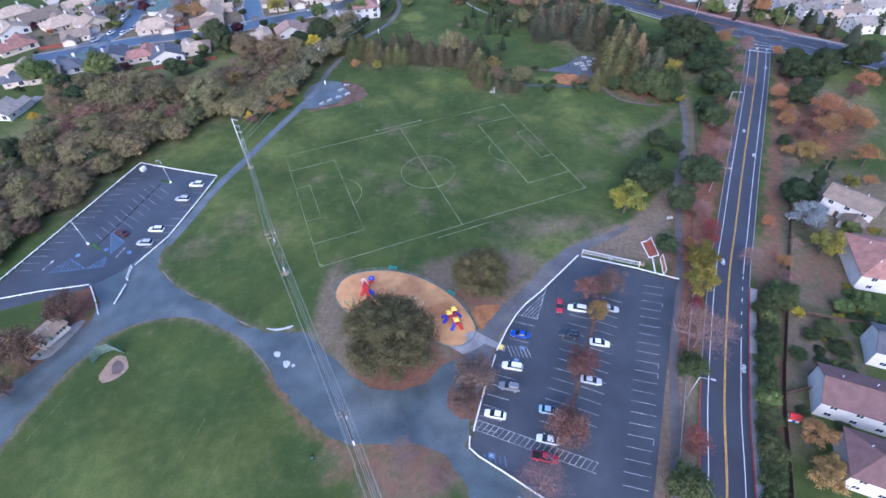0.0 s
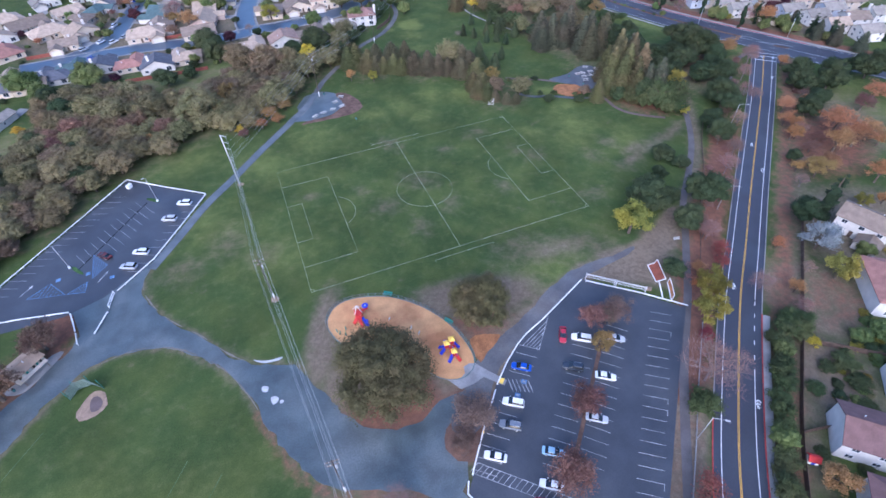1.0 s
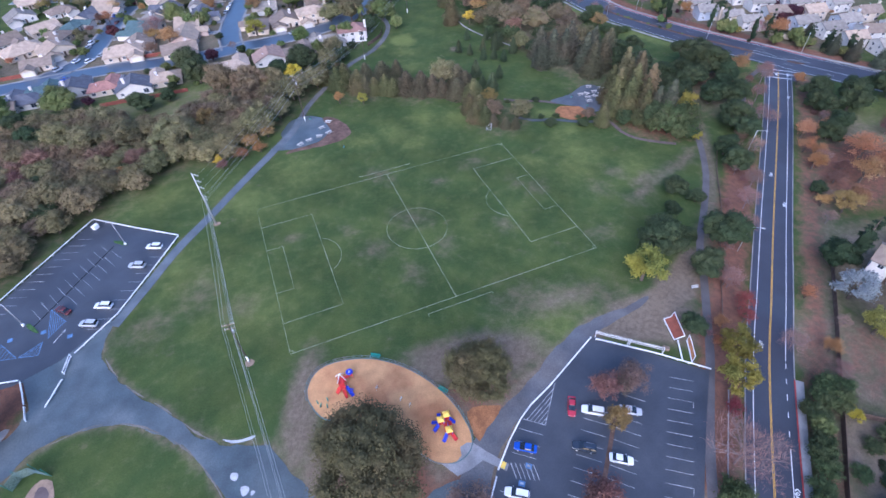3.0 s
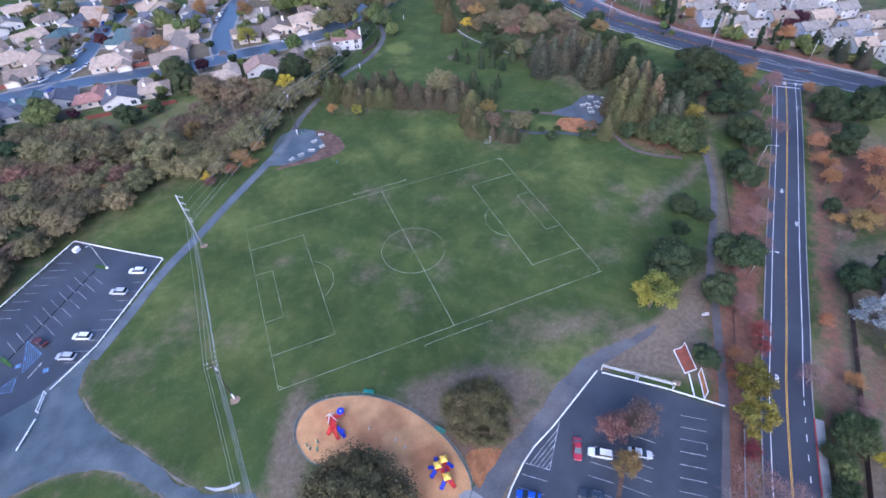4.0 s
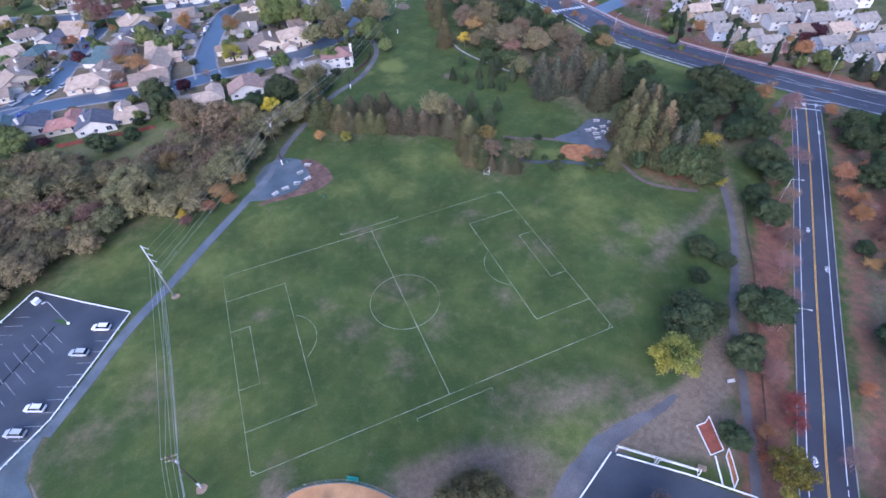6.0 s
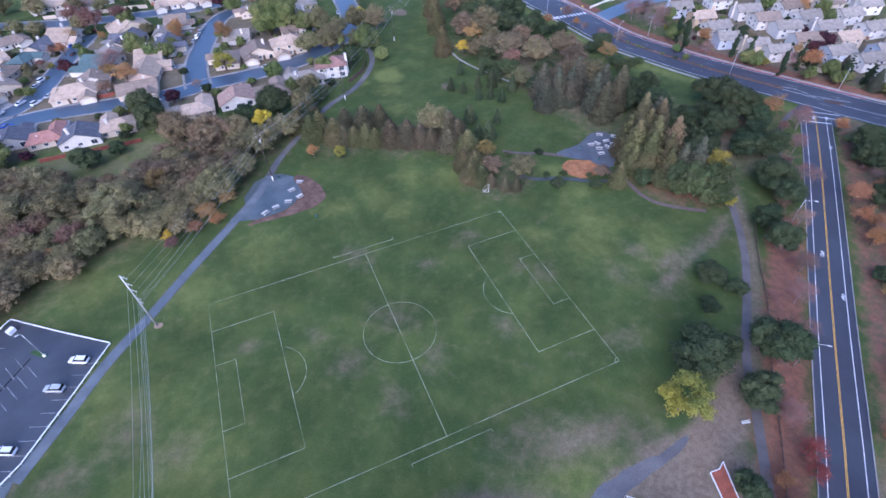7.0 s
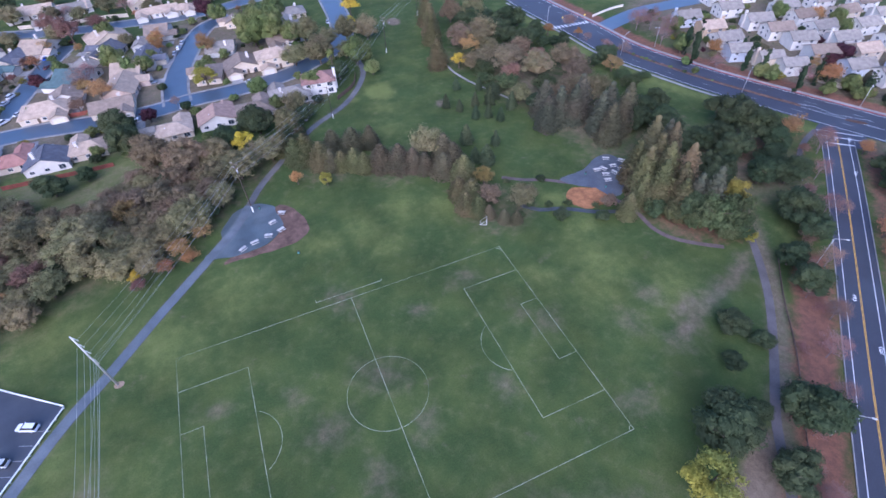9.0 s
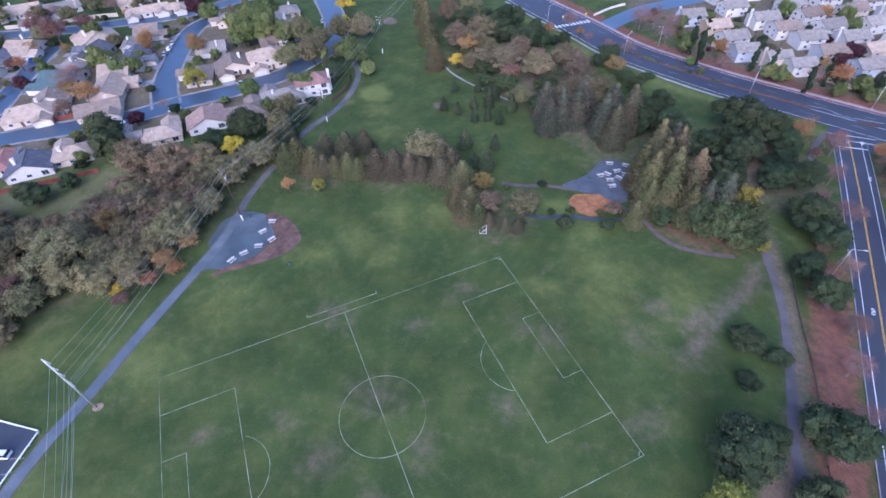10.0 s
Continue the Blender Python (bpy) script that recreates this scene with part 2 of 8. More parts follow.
def spline(pts, closed=False, step=1.5):
    """Points along a smooth curve through pts."""
    pts = [Vector((*p[:2], p[2] if len(p) > 2 else 0.0)) for p in pts]
    n, out = len(pts), []
    for i in range(n if closed else n - 1):
        if closed:
            a, b, c, d = (pts[(i + k) % n] for k in (-1, 0, 1, 2))
        else:
            b, c = pts[i], pts[i + 1]
            a = pts[i - 1] if i else b * 2 - c
            d = pts[i + 2] if i + 2 < n else c * 2 - b
        k = max(2, int((c - b).length / step))
        for j in range(k):
            t = j / k
            out.append(0.5 * (2 * b + (c - a) * t + (2 * a - 5 * b + 4 * c - d) * t * t + (3 * b - a - 3 * c + d) * t ** 3))
    if not closed:
        out.append(pts[-1])
    return out


def offset(line, by):
    """The line moved sideways, to the right of its way for positive by."""
    out = []
    for i, p in enumerate(line):
        d = (line[min(i + 1, len(line) - 1)] - line[max(i - 1, 0)])
        d = Vector((d.x, d.y, 0)).normalized()
        out.append(p + Vector((d.y, -d.x, 0)) * by)
    return out


def ribbon(name, line, left, right, z0, z1, mat, parent=None, label=""):
    """A strip along a line from left to right of it, with edges down to z0."""
    a, b = offset(line, left), offset(line, right)
    vs, fs = [], []
    for p, q in zip(a, b):
        vs += [(p.x, p.y, z0), (p.x, p.y, z1), (q.x, q.y, z1), (q.x, q.y, z0)]
    for i in range(len(line) - 1):
        k = i * 4
        for j in range(3):
            fs.append((k + j, k + j + 1, k + j + 5, k + j + 4))
    fs += [(0, 3, 2, 1), (len(vs) - 4, len(vs) - 3, len(vs) - 2, len(vs) - 1)]
    return mesh_object(name, vs, fs, mat, parent, label)


def patch(name, pts, z, mat, parent=None, label="", closed_smooth=True, wobble=0.0, depth=0.06):
    """A slab of ground with a smooth outline."""
    line = spline(pts, True) if closed_smooth else [Vector((*p, 0)) for p in pts]
    bm = bmesh.new()
    vs = []
    for p in line:
        k = wobble * noise.noise(Vector((p.x * 0.35, p.y * 0.35, 3.1)))
        k2 = wobble * noise.noise(Vector((p.x * 0.35, p.y * 0.35, 9.7)))
        vs.append(bm.verts.new((p.x + k, p.y + k2, z)))
    f = bm.faces.new(vs)
    f.normal_update()
    if f.normal.z < 0:
        f.normal_flip()
    low = bmesh.ops.extrude_face_region(bm, geom=[f])
    for v in low["geom"]:
        if isinstance(v, bmesh.types.BMVert):
            v.co.z += 0.0
    for v in vs:
        v.co.z -= depth
    bmesh.ops.triangulate(bm, faces=[g for g in bm.faces if len(g.verts) > 4])
    return part(name, bm, mat, parent, label)


def dashes(name, line, at, width, on, off, z, mat, parent):
    """Dashed stripe beside a line: each dash a part."""
    path = offset(line, at)
    run, made, start = 0.0, 0, 0
    seg = [path[0]]
    drawing = True
    for p, q in zip(path, path[1:]):
        run += (q - p).length
        if drawing:
            seg.append(q)
        if drawing and run >= on:
            ribbon(name, seg, -width / 2, width / 2, z - 0.006, z, mat, parent)
            drawing, run = False, 0.0
        elif not drawing and run >= off:
            drawing, run, seg = True, 0.0, [q]


def bar(name, a, b, width, z, mat, parent=None):
    """A straight painted stripe from a to b."""
    return ribbon(name, [Vector((*a, 0)), Vector((*b, 0))], -width / 2, width / 2, z - 0.006, z, mat, parent)


def empty(name, x=0, y=0, z=0, rz=0):
    ob = new(name)
    ob.empty_display_size = 0.5
    ob.matrix_basis = pose(x, y, z, 0, 0, rz)
    return ob


# ---- lines of the plan ----
ROAD = spline([(-36.6, -173.2), (-9.8, -146.4), (15.4, -120.8), (30.7, -104.1), (55.9, -79.2), (74.1, -63), (97.1, -42.6), (127.4, -16.2), (154.3, 7.4), (175.7, 26.8)], step=2)
ARTERY = spline([(151.3, 237.9), (149.4, 192.8), (153.1, 150.1), (155.2, 118.3), (162.9, 92.7), (169.6, 75), (179.9, 53.1), (189.1, 34.2), (196.4, 19.5), (217.2, -17.1), (244, -61)], step=2)
WALK_WEST = spline([(-84.8, -2.4), (-77.5, 7.9), (-68.3, 21.2), (-58.6, 32.2), (-47.7, 45.3), (-42.2, 51.5), (-36.3, 58.2), (-32.7, 62.4), (-23.8, 73.2), (-15.2, 88.5), (-6.1, 100), (9.4, 117.7), (25.3, 129.3), (36.6, 144), (42.1, 158.6), (41.5, 178.1), (41.5, 192.8)], step=2)
WALK_EAST = spline([(-1.2, -126.9), (11.7, -111), (30.1, -88.5), (46.7, -70.8), (54.9, -61), (64, -50), (71.7, -40.3), (85.4, -27.4), (98.2, -14), (110.3, 2.9), (119.6, 19.5)], step=2)

YARD = [(-84.8, 0), (-87, -10.4), (-81.5, -22.9), (-73.2, -32.9), (-65.6, -42.9), (-59.8, -47.3), (-52.6, -50.4), (-50.6, -54.4), (-47.4, -60.5), (-44.2, -67.9), (-39.8, -72.7), (-34.7, -75.2), (-29.7, -75.4),
                                     (-25.5, -73.8), (-22.4, -72.4), (-17.1, -73), (-14, -76.9), (-26.2, -90.9), (-25.9, -94.5), (-18.3, -106.1), (-13.4, -122), (-24.4, -126.9), (-30.5, -109.8), (-30, -100.5), (-31.7, -92.7), (-36.6, -87.7),
                                     (-49.2, -82.2), (-55.1, -76.1), (-60.3, -63.9), (-63, -54.9), (-68.6, -44.5), (-77.6, -35.4), (-87.1, -30.9), (-97.8, -31.2), (-106.1, -38.4), (-113.3, -46.4), (-118.8, -54.9),
                                     (-126.9, -69.5), (-136.6, -63.4), (-125.7, -45.1), (-117.7, -36.6), (-110.4, -31.1), (-103.9, -24.4), (-98.2, -14.6), (-97.6, -8.9), (-89.7, -1.8)]

# ---- ground: one sheet with worn, littered and pale zones ----
def axis(lo, hi, step):
    near = np.arange(lo, hi + step, step)
    far = np.array([30, 80, 200, 500, 1200, 3000.0])
    return np.concatenate([lo - far[::-1], near, hi + far])


gx, gy = axis(-152.5, 262.3, 1.6), axis(-152.5, 305, 1.6)
GX, GY = np.meshgrid(gx, gy)
ZONE = np.zeros((*GX.shape, 4), np.float32)
ZONE[..., 3] = 1
RED, GREEN, BLUE = 0, 1, 2


def spot(ch, s, cx, cy, rx, ry=None, rot=0.0, edge=0.35):
    c, d = math.cos(radians(rot)), math.sin(radians(rot))
    u, v = (GX - cx) * c + (GY - cy) * d, -(GX - cx) * d + (GY - cy) * c
    q = np.sqrt((u / rx) ** 2 + (v / (ry or rx)) ** 2)
    ZONE[..., ch] = np.maximum(ZONE[..., ch], s * np.clip((1 + edge - q) / (2 * edge), 0, 1))


def strip(ch, s, line, half, edge=2.0):
    best = np.full(GX.shape, 1e9)
    for p, q in zip(line, line[1:]):
        d = q - p
        t = np.clip(((GX - p.x) * d.x + (GY - p.y) * d.y) / max(d.x ** 2 + d.y ** 2, 1e-6), 0, 1)
        best = np.minimum(best, np.hypot(GX - p.x - t * d.x, GY - p.y - t * d.y))
    ZONE[..., ch] = np.maximum(ZONE[..., ch], s * np.clip((half + edge - best) / (2 * edge), 0, 1))


strip(RED, 0.8, offset(ROAD[50:110], -10.4)[::3], 4.6, 3)
strip(RED, 0.25, offset(ROAD[7:], -10.4)[::3], 4.6, 3)
strip(GREEN, 0.9, offset(ROAD[7:54], -10.4)[::3], 4.6, 2)
strip(RED, 0.5, offset(ROAD[44:], 9.6)[::3], 3.4, 2.4)
strip(GREEN, 0.5, offset(ROAD[44:], 12)[::3], 5, 2.4)
strip(GREEN, 0.55, offset(WALK_EAST, 1.5)[::3], 2.6, 1.5)
strip(GREEN, 0.95, spline([(-4, -64), (6, -60), (16, -56.5), (26, -53.5), (37, -53), (46, -51.5), (55, -50), (60, -46.5), (66, -43)], step=3), 2.6, 1.4)
strip(GREEN, 0.66, spline(YARD, True, 4), 1.0, 1.3)
strip(GREEN, 0.35, WALK_WEST[::3], 1.8, 1.0)
strip(RED, 0.75, offset(ARTERY, -13.4)[::3], 3.7, 2.0)
spot(RED, 0.95, -34, -71, 10.5, 8)
spot(GREEN, 0.95, -34, -64, 15, 13)
strip(BLUE, 0.62, offset(ARTERY[30:110], 16)[::4], 3.0, 2.0)
spot(RED, 0.75, -20.1, -81.7, 6.7, 6.1)
spot(RED, 0.38, -37.8, -92.7, 11, 6.1)
spot(GREEN, 0.6, -38, -93, 12, 7)
spot(RED, 0.5, -112.2, -29.3, 11, 9.8)
spot(GREEN, 0.7, -43.9, -45.1, 4.3, 15.9, -20)
spot(GREEN, 0.8, -3.7, -49, 18.3, 7.3, -12)
spot(GREEN, 0.9, 44, -58, 14, 7, -40)
spot(GREEN, 0.95, 54, -51, 9, 5, 20)
spot(RED, 0.45, 60, -57, 4, 9, -35)
spot(GREEN, 0.5, 24.4, -41.5, 15, 4.4, -8, 0.7)
spot(GREEN, 0.95, 34, -56, 10, 3.5, -35)
spot(GREEN, 0.45, -46, -84, 10, 5, 10)
spot(RED, 0.4, -44, -86, 11, 5, 10)
strip(RED, 0.6, spline([(-62.5, -60), (-61, -64.5), (-55.8, -77), (-50, -83)]), 1.0, 1.2)
strip(GREEN, 0.8, spline([(25, -53), (8, -61), (-2, -65.5), (-10, -73), (-22, -86)]), 2.2, 1.2)
strip(GREEN, 0.58, spline([(70, -15.4), (76, -12.6), (83, -10), (95.1, -7), (101.5, -3.4)]), 2.0, 2.6)
strip(GREEN, 0.4, spline([(78, -7), (84, -8), (90, -8)]), 1.6, 2.2)
spot(GREEN, 0.45, 76.9, -9.8, 6.1, 3)
for sx, sy, sr in ((0, 4.9, 4.3), (-2.4, 29.9, 3.7), (42.7, 1.2, 2.9), (37.8, 7.3, 2.4), (-14.6, -3.7, 3.7), (-36.6, 11, 2.4), (24.4, -9.8, 2.7), (29.3, 23.2, 3), (-7.3, -17.1, 3),
                   (48.8, -24.4, 3.2), (61, -7.3, 3), (70.8, -2.4, 3), (68.3, -17.1, 3), (4.9, -11, 2.7), (-19.5, 7.3, 2.4), (14.6, 18.3, 2.2), (-53.7, -9.8, 3.7), (-63.4, 0, 4.9), (-76.9, -7.3, 4.9), (17.1, -37.8, 6.1)):
    spot(GREEN, 0.36, sx, sy, sr, sr * 1.5, rng.uniform(0, 180), 0.8)
for sx, sy, sr in ((65.9, 14.6, 6.1), (11, 52.5, 4.9), (24.4, 58.6, 4.9), (-2.4, 53.7, 4.9), (36.6, 53.7, 4.9), (35.4, 103.7, 5.5), (37.8, 119.6, 4.3), (78.1, -3.7, 6.1), (61, 4.9, 4.9), (-73.2, 48.8, 7.3), (14.6, 43.9, 3.7), (48.8, 14.6, 3.7),
                   (70.8, 26.8, 3.7), (146.4, 95.2, 11), (136.6, 119.6, 9.8), (-29.3, 41.5, 4.9), (122, -2.4, 4.9), (19.5, -47.6, 7.3)):
    spot(BLUE, 0.5, sx, sy, sr, sr * 1.4, rng.uniform(0, 180), 0.8)
for wx, wy, wr in ((-122, 42.7, 24.4), (-100, 67.1, 26.8), (-73.2, 75.6, 19.5), (-54.9, 75.6, 17.1), (-36.6, 87.8, 17.1), (-22, 102.5, 15.9), (-122, 79.3, 24.4), (-51.2, 102.5, 17.1), (-144, 54.9, 24.4),
                   (107.4, 51.2, 19.5), (122, 36.6, 19.5), (103.7, 109.8, 22), (102.5, 18.3, 14.6), (112.2, 73.2, 17.1), (92.7, 144, 17.1), (51.2, 43.9, 12.2), (30.5, 80.5, 12.2), (9.8, 90.3, 12.2), (136.6, 14.6, 12.2), (126.9, 61, 12.2)):
    spot(RED, 0.14, wx, wy, wr, wr * 0.9, 0, 0.3)
    spot(GREEN, 0.28, wx, wy, wr, wr * 0.9, 0, 0.3)
# broad paler spots raise the lawn's brightness, mostly in the west
for sx, sy, su, sv in ((-76, 52, 15, 9), (-48, 36, 9, 16), (-66, 8, 9, 14), (-52, -12, 10, 12), (-30, 46, 10, 8), (64, 8, 14, 7), (-100, -75, 16, 14), (-78, -80, 14, 10)):
    spot(BLUE, 0.44, sx, sy, su, sv, 40, 0.8)
for yx, yy, yr in ((-73.2, 183, 48.8), (-24.4, 183, 41.5), (6.1, 152.5, 19.5), (-109.8, 207.4, 48.8), (-12.2, 231.8, 36.6), (231.8, 85.4, 58.6), (213.5, 134.2, 36.6), (112.2, -75.6, 24.4), (76, -84, 14), (-109.8, 150, 18)):
    spot(GREEN, 0.62, yx, yy, yr, yr, 0, 0.2)
for sx, sy, su, sv in ((-85, 122, 17, 12), (-68, 110, 13, 10), (-137, 84, 9, 18), (-74, 102, 9, 7), (-60, 120, 12, 8)):
    spot(BLUE, 0.62, sx, sy, su, sv, 0, 0.5)
    spot(GREEN, 0.34, sx, sy, su, sv, 0, 0.5)
spot(RED, 0.62, 140, -36, 22, 13, 35, 0.4)
spot(GREEN, 0.75, 60, -103, 13, 9, 45, 0.4)
spot(RED, 0.36, 80, -86, 10, 8, 45, 0.4)
spot(GREEN, 0.6, 155, -28, 24, 16, 35, 0.5)
spot(BLUE, 0.6, 176, -18, 20, 9, 40, 0.5)
spot(BLUE, 1.0, 41.7, 132.8, 5.4, 6.6, 25, 0.45)
spot(BLUE, 0.8, 44.4, 137, 3.4, 3.6, 0, 0.5)
spot(GREEN, 1.1, 72.8, 203, 3.2, 5, 0, 0.3)
spot(GREEN, 0.7, 61.7, 112, 2.4, 3, 0, 0.4)
spot(BLUE, 0.6, 30.1, 131.7, 2.7, 3, 0, 0.4)
spot(GREEN, 0.5, 138, 30, 16, 22, -30, 0.4)
spot(RED, 0.4, 143, 36, 12, 12, 0, 0.5)
spot(RED, 0.55, 103, 24, 13, 20, 0, 0.3)
strip(RED, 0.42, spline([(89.4, 22), (90.6, 16), (96.5, 9.2), (101.5, 4)]), 1.2, 1.5)
spot(BLUE, 0.6, 70, 40, 6, 4, -30, 0.5)
spot(RED, 0.9, -108, -15.6, 5.6, 6.6, 20, 0.4)
spot(RED, 0.6, -106.5, -23.5, 4, 4)
spot(GREEN, 0.95, -20, -74, 9, 5, -20)
spot(RED, 0.55, -19, -76, 8, 5, -20)
spot(GREEN, 0.95, -6.5, -57.5, 9, 8, 0, 0.4)
spot(RED, 0.5, -6, -56, 8, 7, 0, 0.4)
spot(GREEN, 0.5, 103, 100, 14, 46, 0, 0.3)
ny, nx = GX.shape
idx = np.arange(nx * ny).reshape(ny, nx)
quads = np.stack([idx[:-1, :-1], idx[:-1, 1:], idx[1:, 1:], idx[1:, :-1]], -1).reshape(-1, 4)
bumpy = 0.02 * np.sin(GX * 0.31) * np.cos(GY * 0.27)
me = bpy.data.meshes.new("ground")
me.from_pydata(np.stack([GX, GY, bumpy - 0.03], -1).reshape(-1, 3).tolist(), [], quads.tolist())
me.materials.append(M_GROUND)
me.attributes.new("zone", "FLOAT_COLOR", "POINT").data.foreach_set("color", ZONE.reshape(-1))
ground = tagged(new("ground", me), "green lawn with worn earth and fallen leaves", "ground", kind="structure")


# ---- roads and paths ----
def structure(ob, label, category):
    return tagged(ob, label, category, kind="structure")


HW = 4.9
road = structure(ribbon("road", ROAD, -HW, HW, -0.2, 0.05, M_ROAD), "dark asphalt two-lane road with painted lines", "road")
ribbon("edge_line", offset(ROAD, -3.35), -0.07, 0.07, 0.05, 0.056, M_WHITE, road)
ribbon("edge_line", offset(ROAD, 3.35)[65:], -0.07, 0.07, 0.05, 0.056, M_WHITE, road)
ribbon("edge_line", offset(ROAD, 3.35)[:55], -0.07, 0.07, 0.05, 0.0562, M_WHITE, road)
ribbon("centre_line", offset(ROAD, -0.12), -0.06, 0.06, 0.05, 0.056, M_YELLOWLINE, road)
ribbon("centre_line", offset(ROAD, 0.12), -0.06, 0.06, 0.05, 0.056, M_YELLOWLINE, road)
dashes("lane_dash", spline([(p.x, p.y) for p in ROAD[54:66]], step=0.4), 3.35, 0.14, 1.3, 2.7, 0.056, M_WHITE, road)
for side, stretch, mat in ((-1, ROAD[:48], M_REDKERB), (-1, ROAD[47:], M_CONCRETE), (1, ROAD[:64], M_REDKERB), (1, ROAD[63:], M_CONCRETE)):
    kl = offset(stretch, side * (HW + 0.1))
    structure(ribbon("kerb", kl, -0.1, 0.1, -0.1, 0.17, mat), "raised kerb with red paint" if mat is M_REDKERB else "raised concrete kerb", "kerb")
structure(ribbon("pavement", offset(ROAD[4:64], 6.0), -0.8, 0.8, -0.1, 0.13, M_CONCRETE), "grey concrete pavement beside the road", "pavement")
structure(ribbon("pavement", offset(ROAD[4:32], -7.5), -0.7, 0.7, -0.1, 0.13, M_CONCRETE), "grey concrete pavement beside the road", "pavement")

artery = structure(ribbon("road", ARTERY, -8.8, 10.2, -0.2, 0.04, M_ROAD), "wide asphalt arterial road with painted lanes", "road")
for at in (-7.8, 9.3):
    ribbon("edge_line", offset(ARTERY, at), -0.08, 0.08, 0.04, 0.047, M_WHITE, artery)
for at in (-3.7, 5.1):
    dashes("lane_dash", ARTERY, at, 0.12, 3.0, 11.0, 0.047, M_LINE, artery)
ribbon("edge_line", offset(ARTERY[95:144], 1.6), -0.08, 0.08, 0.04, 0.047, M_WHITE, artery)
structure(ribbon("median", ARTERY[51:96], -0.1, 1.5, -0.1, 0.2, M_MULCH), "raised median strip with bark and small plants", "median")
structure(ribbon("kerb", offset(ARTERY[10:110], -8.9), -0.1, 0.1, -0.1, 0.17, M_REDKERB), "raised kerb with red paint", "kerb")
structure(ribbon("pavement", offset(ARTERY[10:130], -10.1), -0.8, 0.8, -0.1, 0.12, M_CONCRETE), "grey concrete pavement beside the road", "pavement")
structure(ribbon("pavement", offset(ARTERY[20:90], 11.9), -0.6, 0.6, -0.1, 0.1, M_CONCRETE), "grey concrete pavement beside the road", "pavement")
mouth = structure(patch("road", [(172, 32.3), (179.9, 34.8), (185.4, 27.4), (181.2, 18.9), (174.5, 18.3), (167.8, 23.8)], 0.046, M_ROAD), "asphalt junction mouth", "road")
bar("stop_line", (168.6, 26.1), (175.4, 19.8), 0.5, 0.062, M_WHITE, mouth)
bar("crossing_line", (170.3, 30.5), (180.8, 20), 0.3, 0.062, M_WHITE, mouth)
bar("crossing_line", (173, 32.7), (183, 22.4), 0.3, 0.062, M_WHITE, mouth)
for k in range(12):
    cx, cy = 138.6 + 21.0 * k / 11, 154.9 - 2.2 * k / 11
    bar("crossing_bar", (cx, cy - 1.5), (cx, cy + 1.5), 0.9, 0.05, M_WHITE, artery)
for a, b in (((178.3, 53.9), (186.1, 43.8)), ((186.1, 43.8), (187.2, 37.1)), ((187.2, 37.1), (195.1, 27.4))):
    bar("turn_line", a, b, 0.14, 0.05, M_WHITE, artery)
structure(patch("median", [(187.4, 32.8), (188.8, 32.2), (191.8, 28.2), (191.4, 27.2), (190, 28), (187.6, 31.6)], 0.2, M_MULCH, depth=0.25), "small raised oval island with bark", "median")
side_street = spline([(159.8, 142.1), (176.9, 147.6), (195.2, 151.3), (219.6, 150.1), (250.1, 146.4), (292.8, 136.6)], step=3)
structure(ribbon("road", side_street, -5.1, 5.1, -0.2, 0.036, M_STREET), "grey asphalt side street", "road")


def bike_symbol(x, y, rot):
    """A painted bicycle: two rings, a frame and a chevron."""
    sym = mesh_object("bicycle_symbol", [], [], M_WHITE, road)
    bm = bmesh.new()
    m = pose(x, y, 0.058, 0, 0, rot) @ Matrix.Scale(0.8, 4)
    for u in (-0.55, 0.55):
        for k in range(12):
            a0, a1 = k * math.tau / 12, (k + 1) * math.tau / 12
            q = [bm.verts.new(m @ Vector((u + r * math.cos(a), r * math.sin(a), 0))) for r, a in ((0.42, a0), (0.42, a1), (0.22, a1), (0.22, a0))]
            bm.faces.new(q)
    for pts in (((-0.55, 0.1), (0.4, 0.6)), ((0.55, 0.1), (0.3, 0.75)), ((1.8, 0), (1.1, 0.6)), ((1.8, 0), (1.1, -0.6))):
        a, b = Vector((*pts[0], 0.001)), Vector((*pts[1], 0.001))
        s = (b - a).normalized().cross(Vector((0, 0, 1))) * 0.14
        bm.faces.new([bm.verts.new(m @ p) for p in (a - s, b - s, b + s, a + s)])
    bm.to_mesh(sym.data)
    bm.free()


for bx, by, br in ((115.5, -24.7, 221), (106.4, -38.2, 41), (161.6, 9.1, 41), (60.2, -72.6, 225), (39.4, -101, 45), (173.4, 25.5, 41), (177.0, 22.9, 41)):
    bike_symbol(bx, by, br)

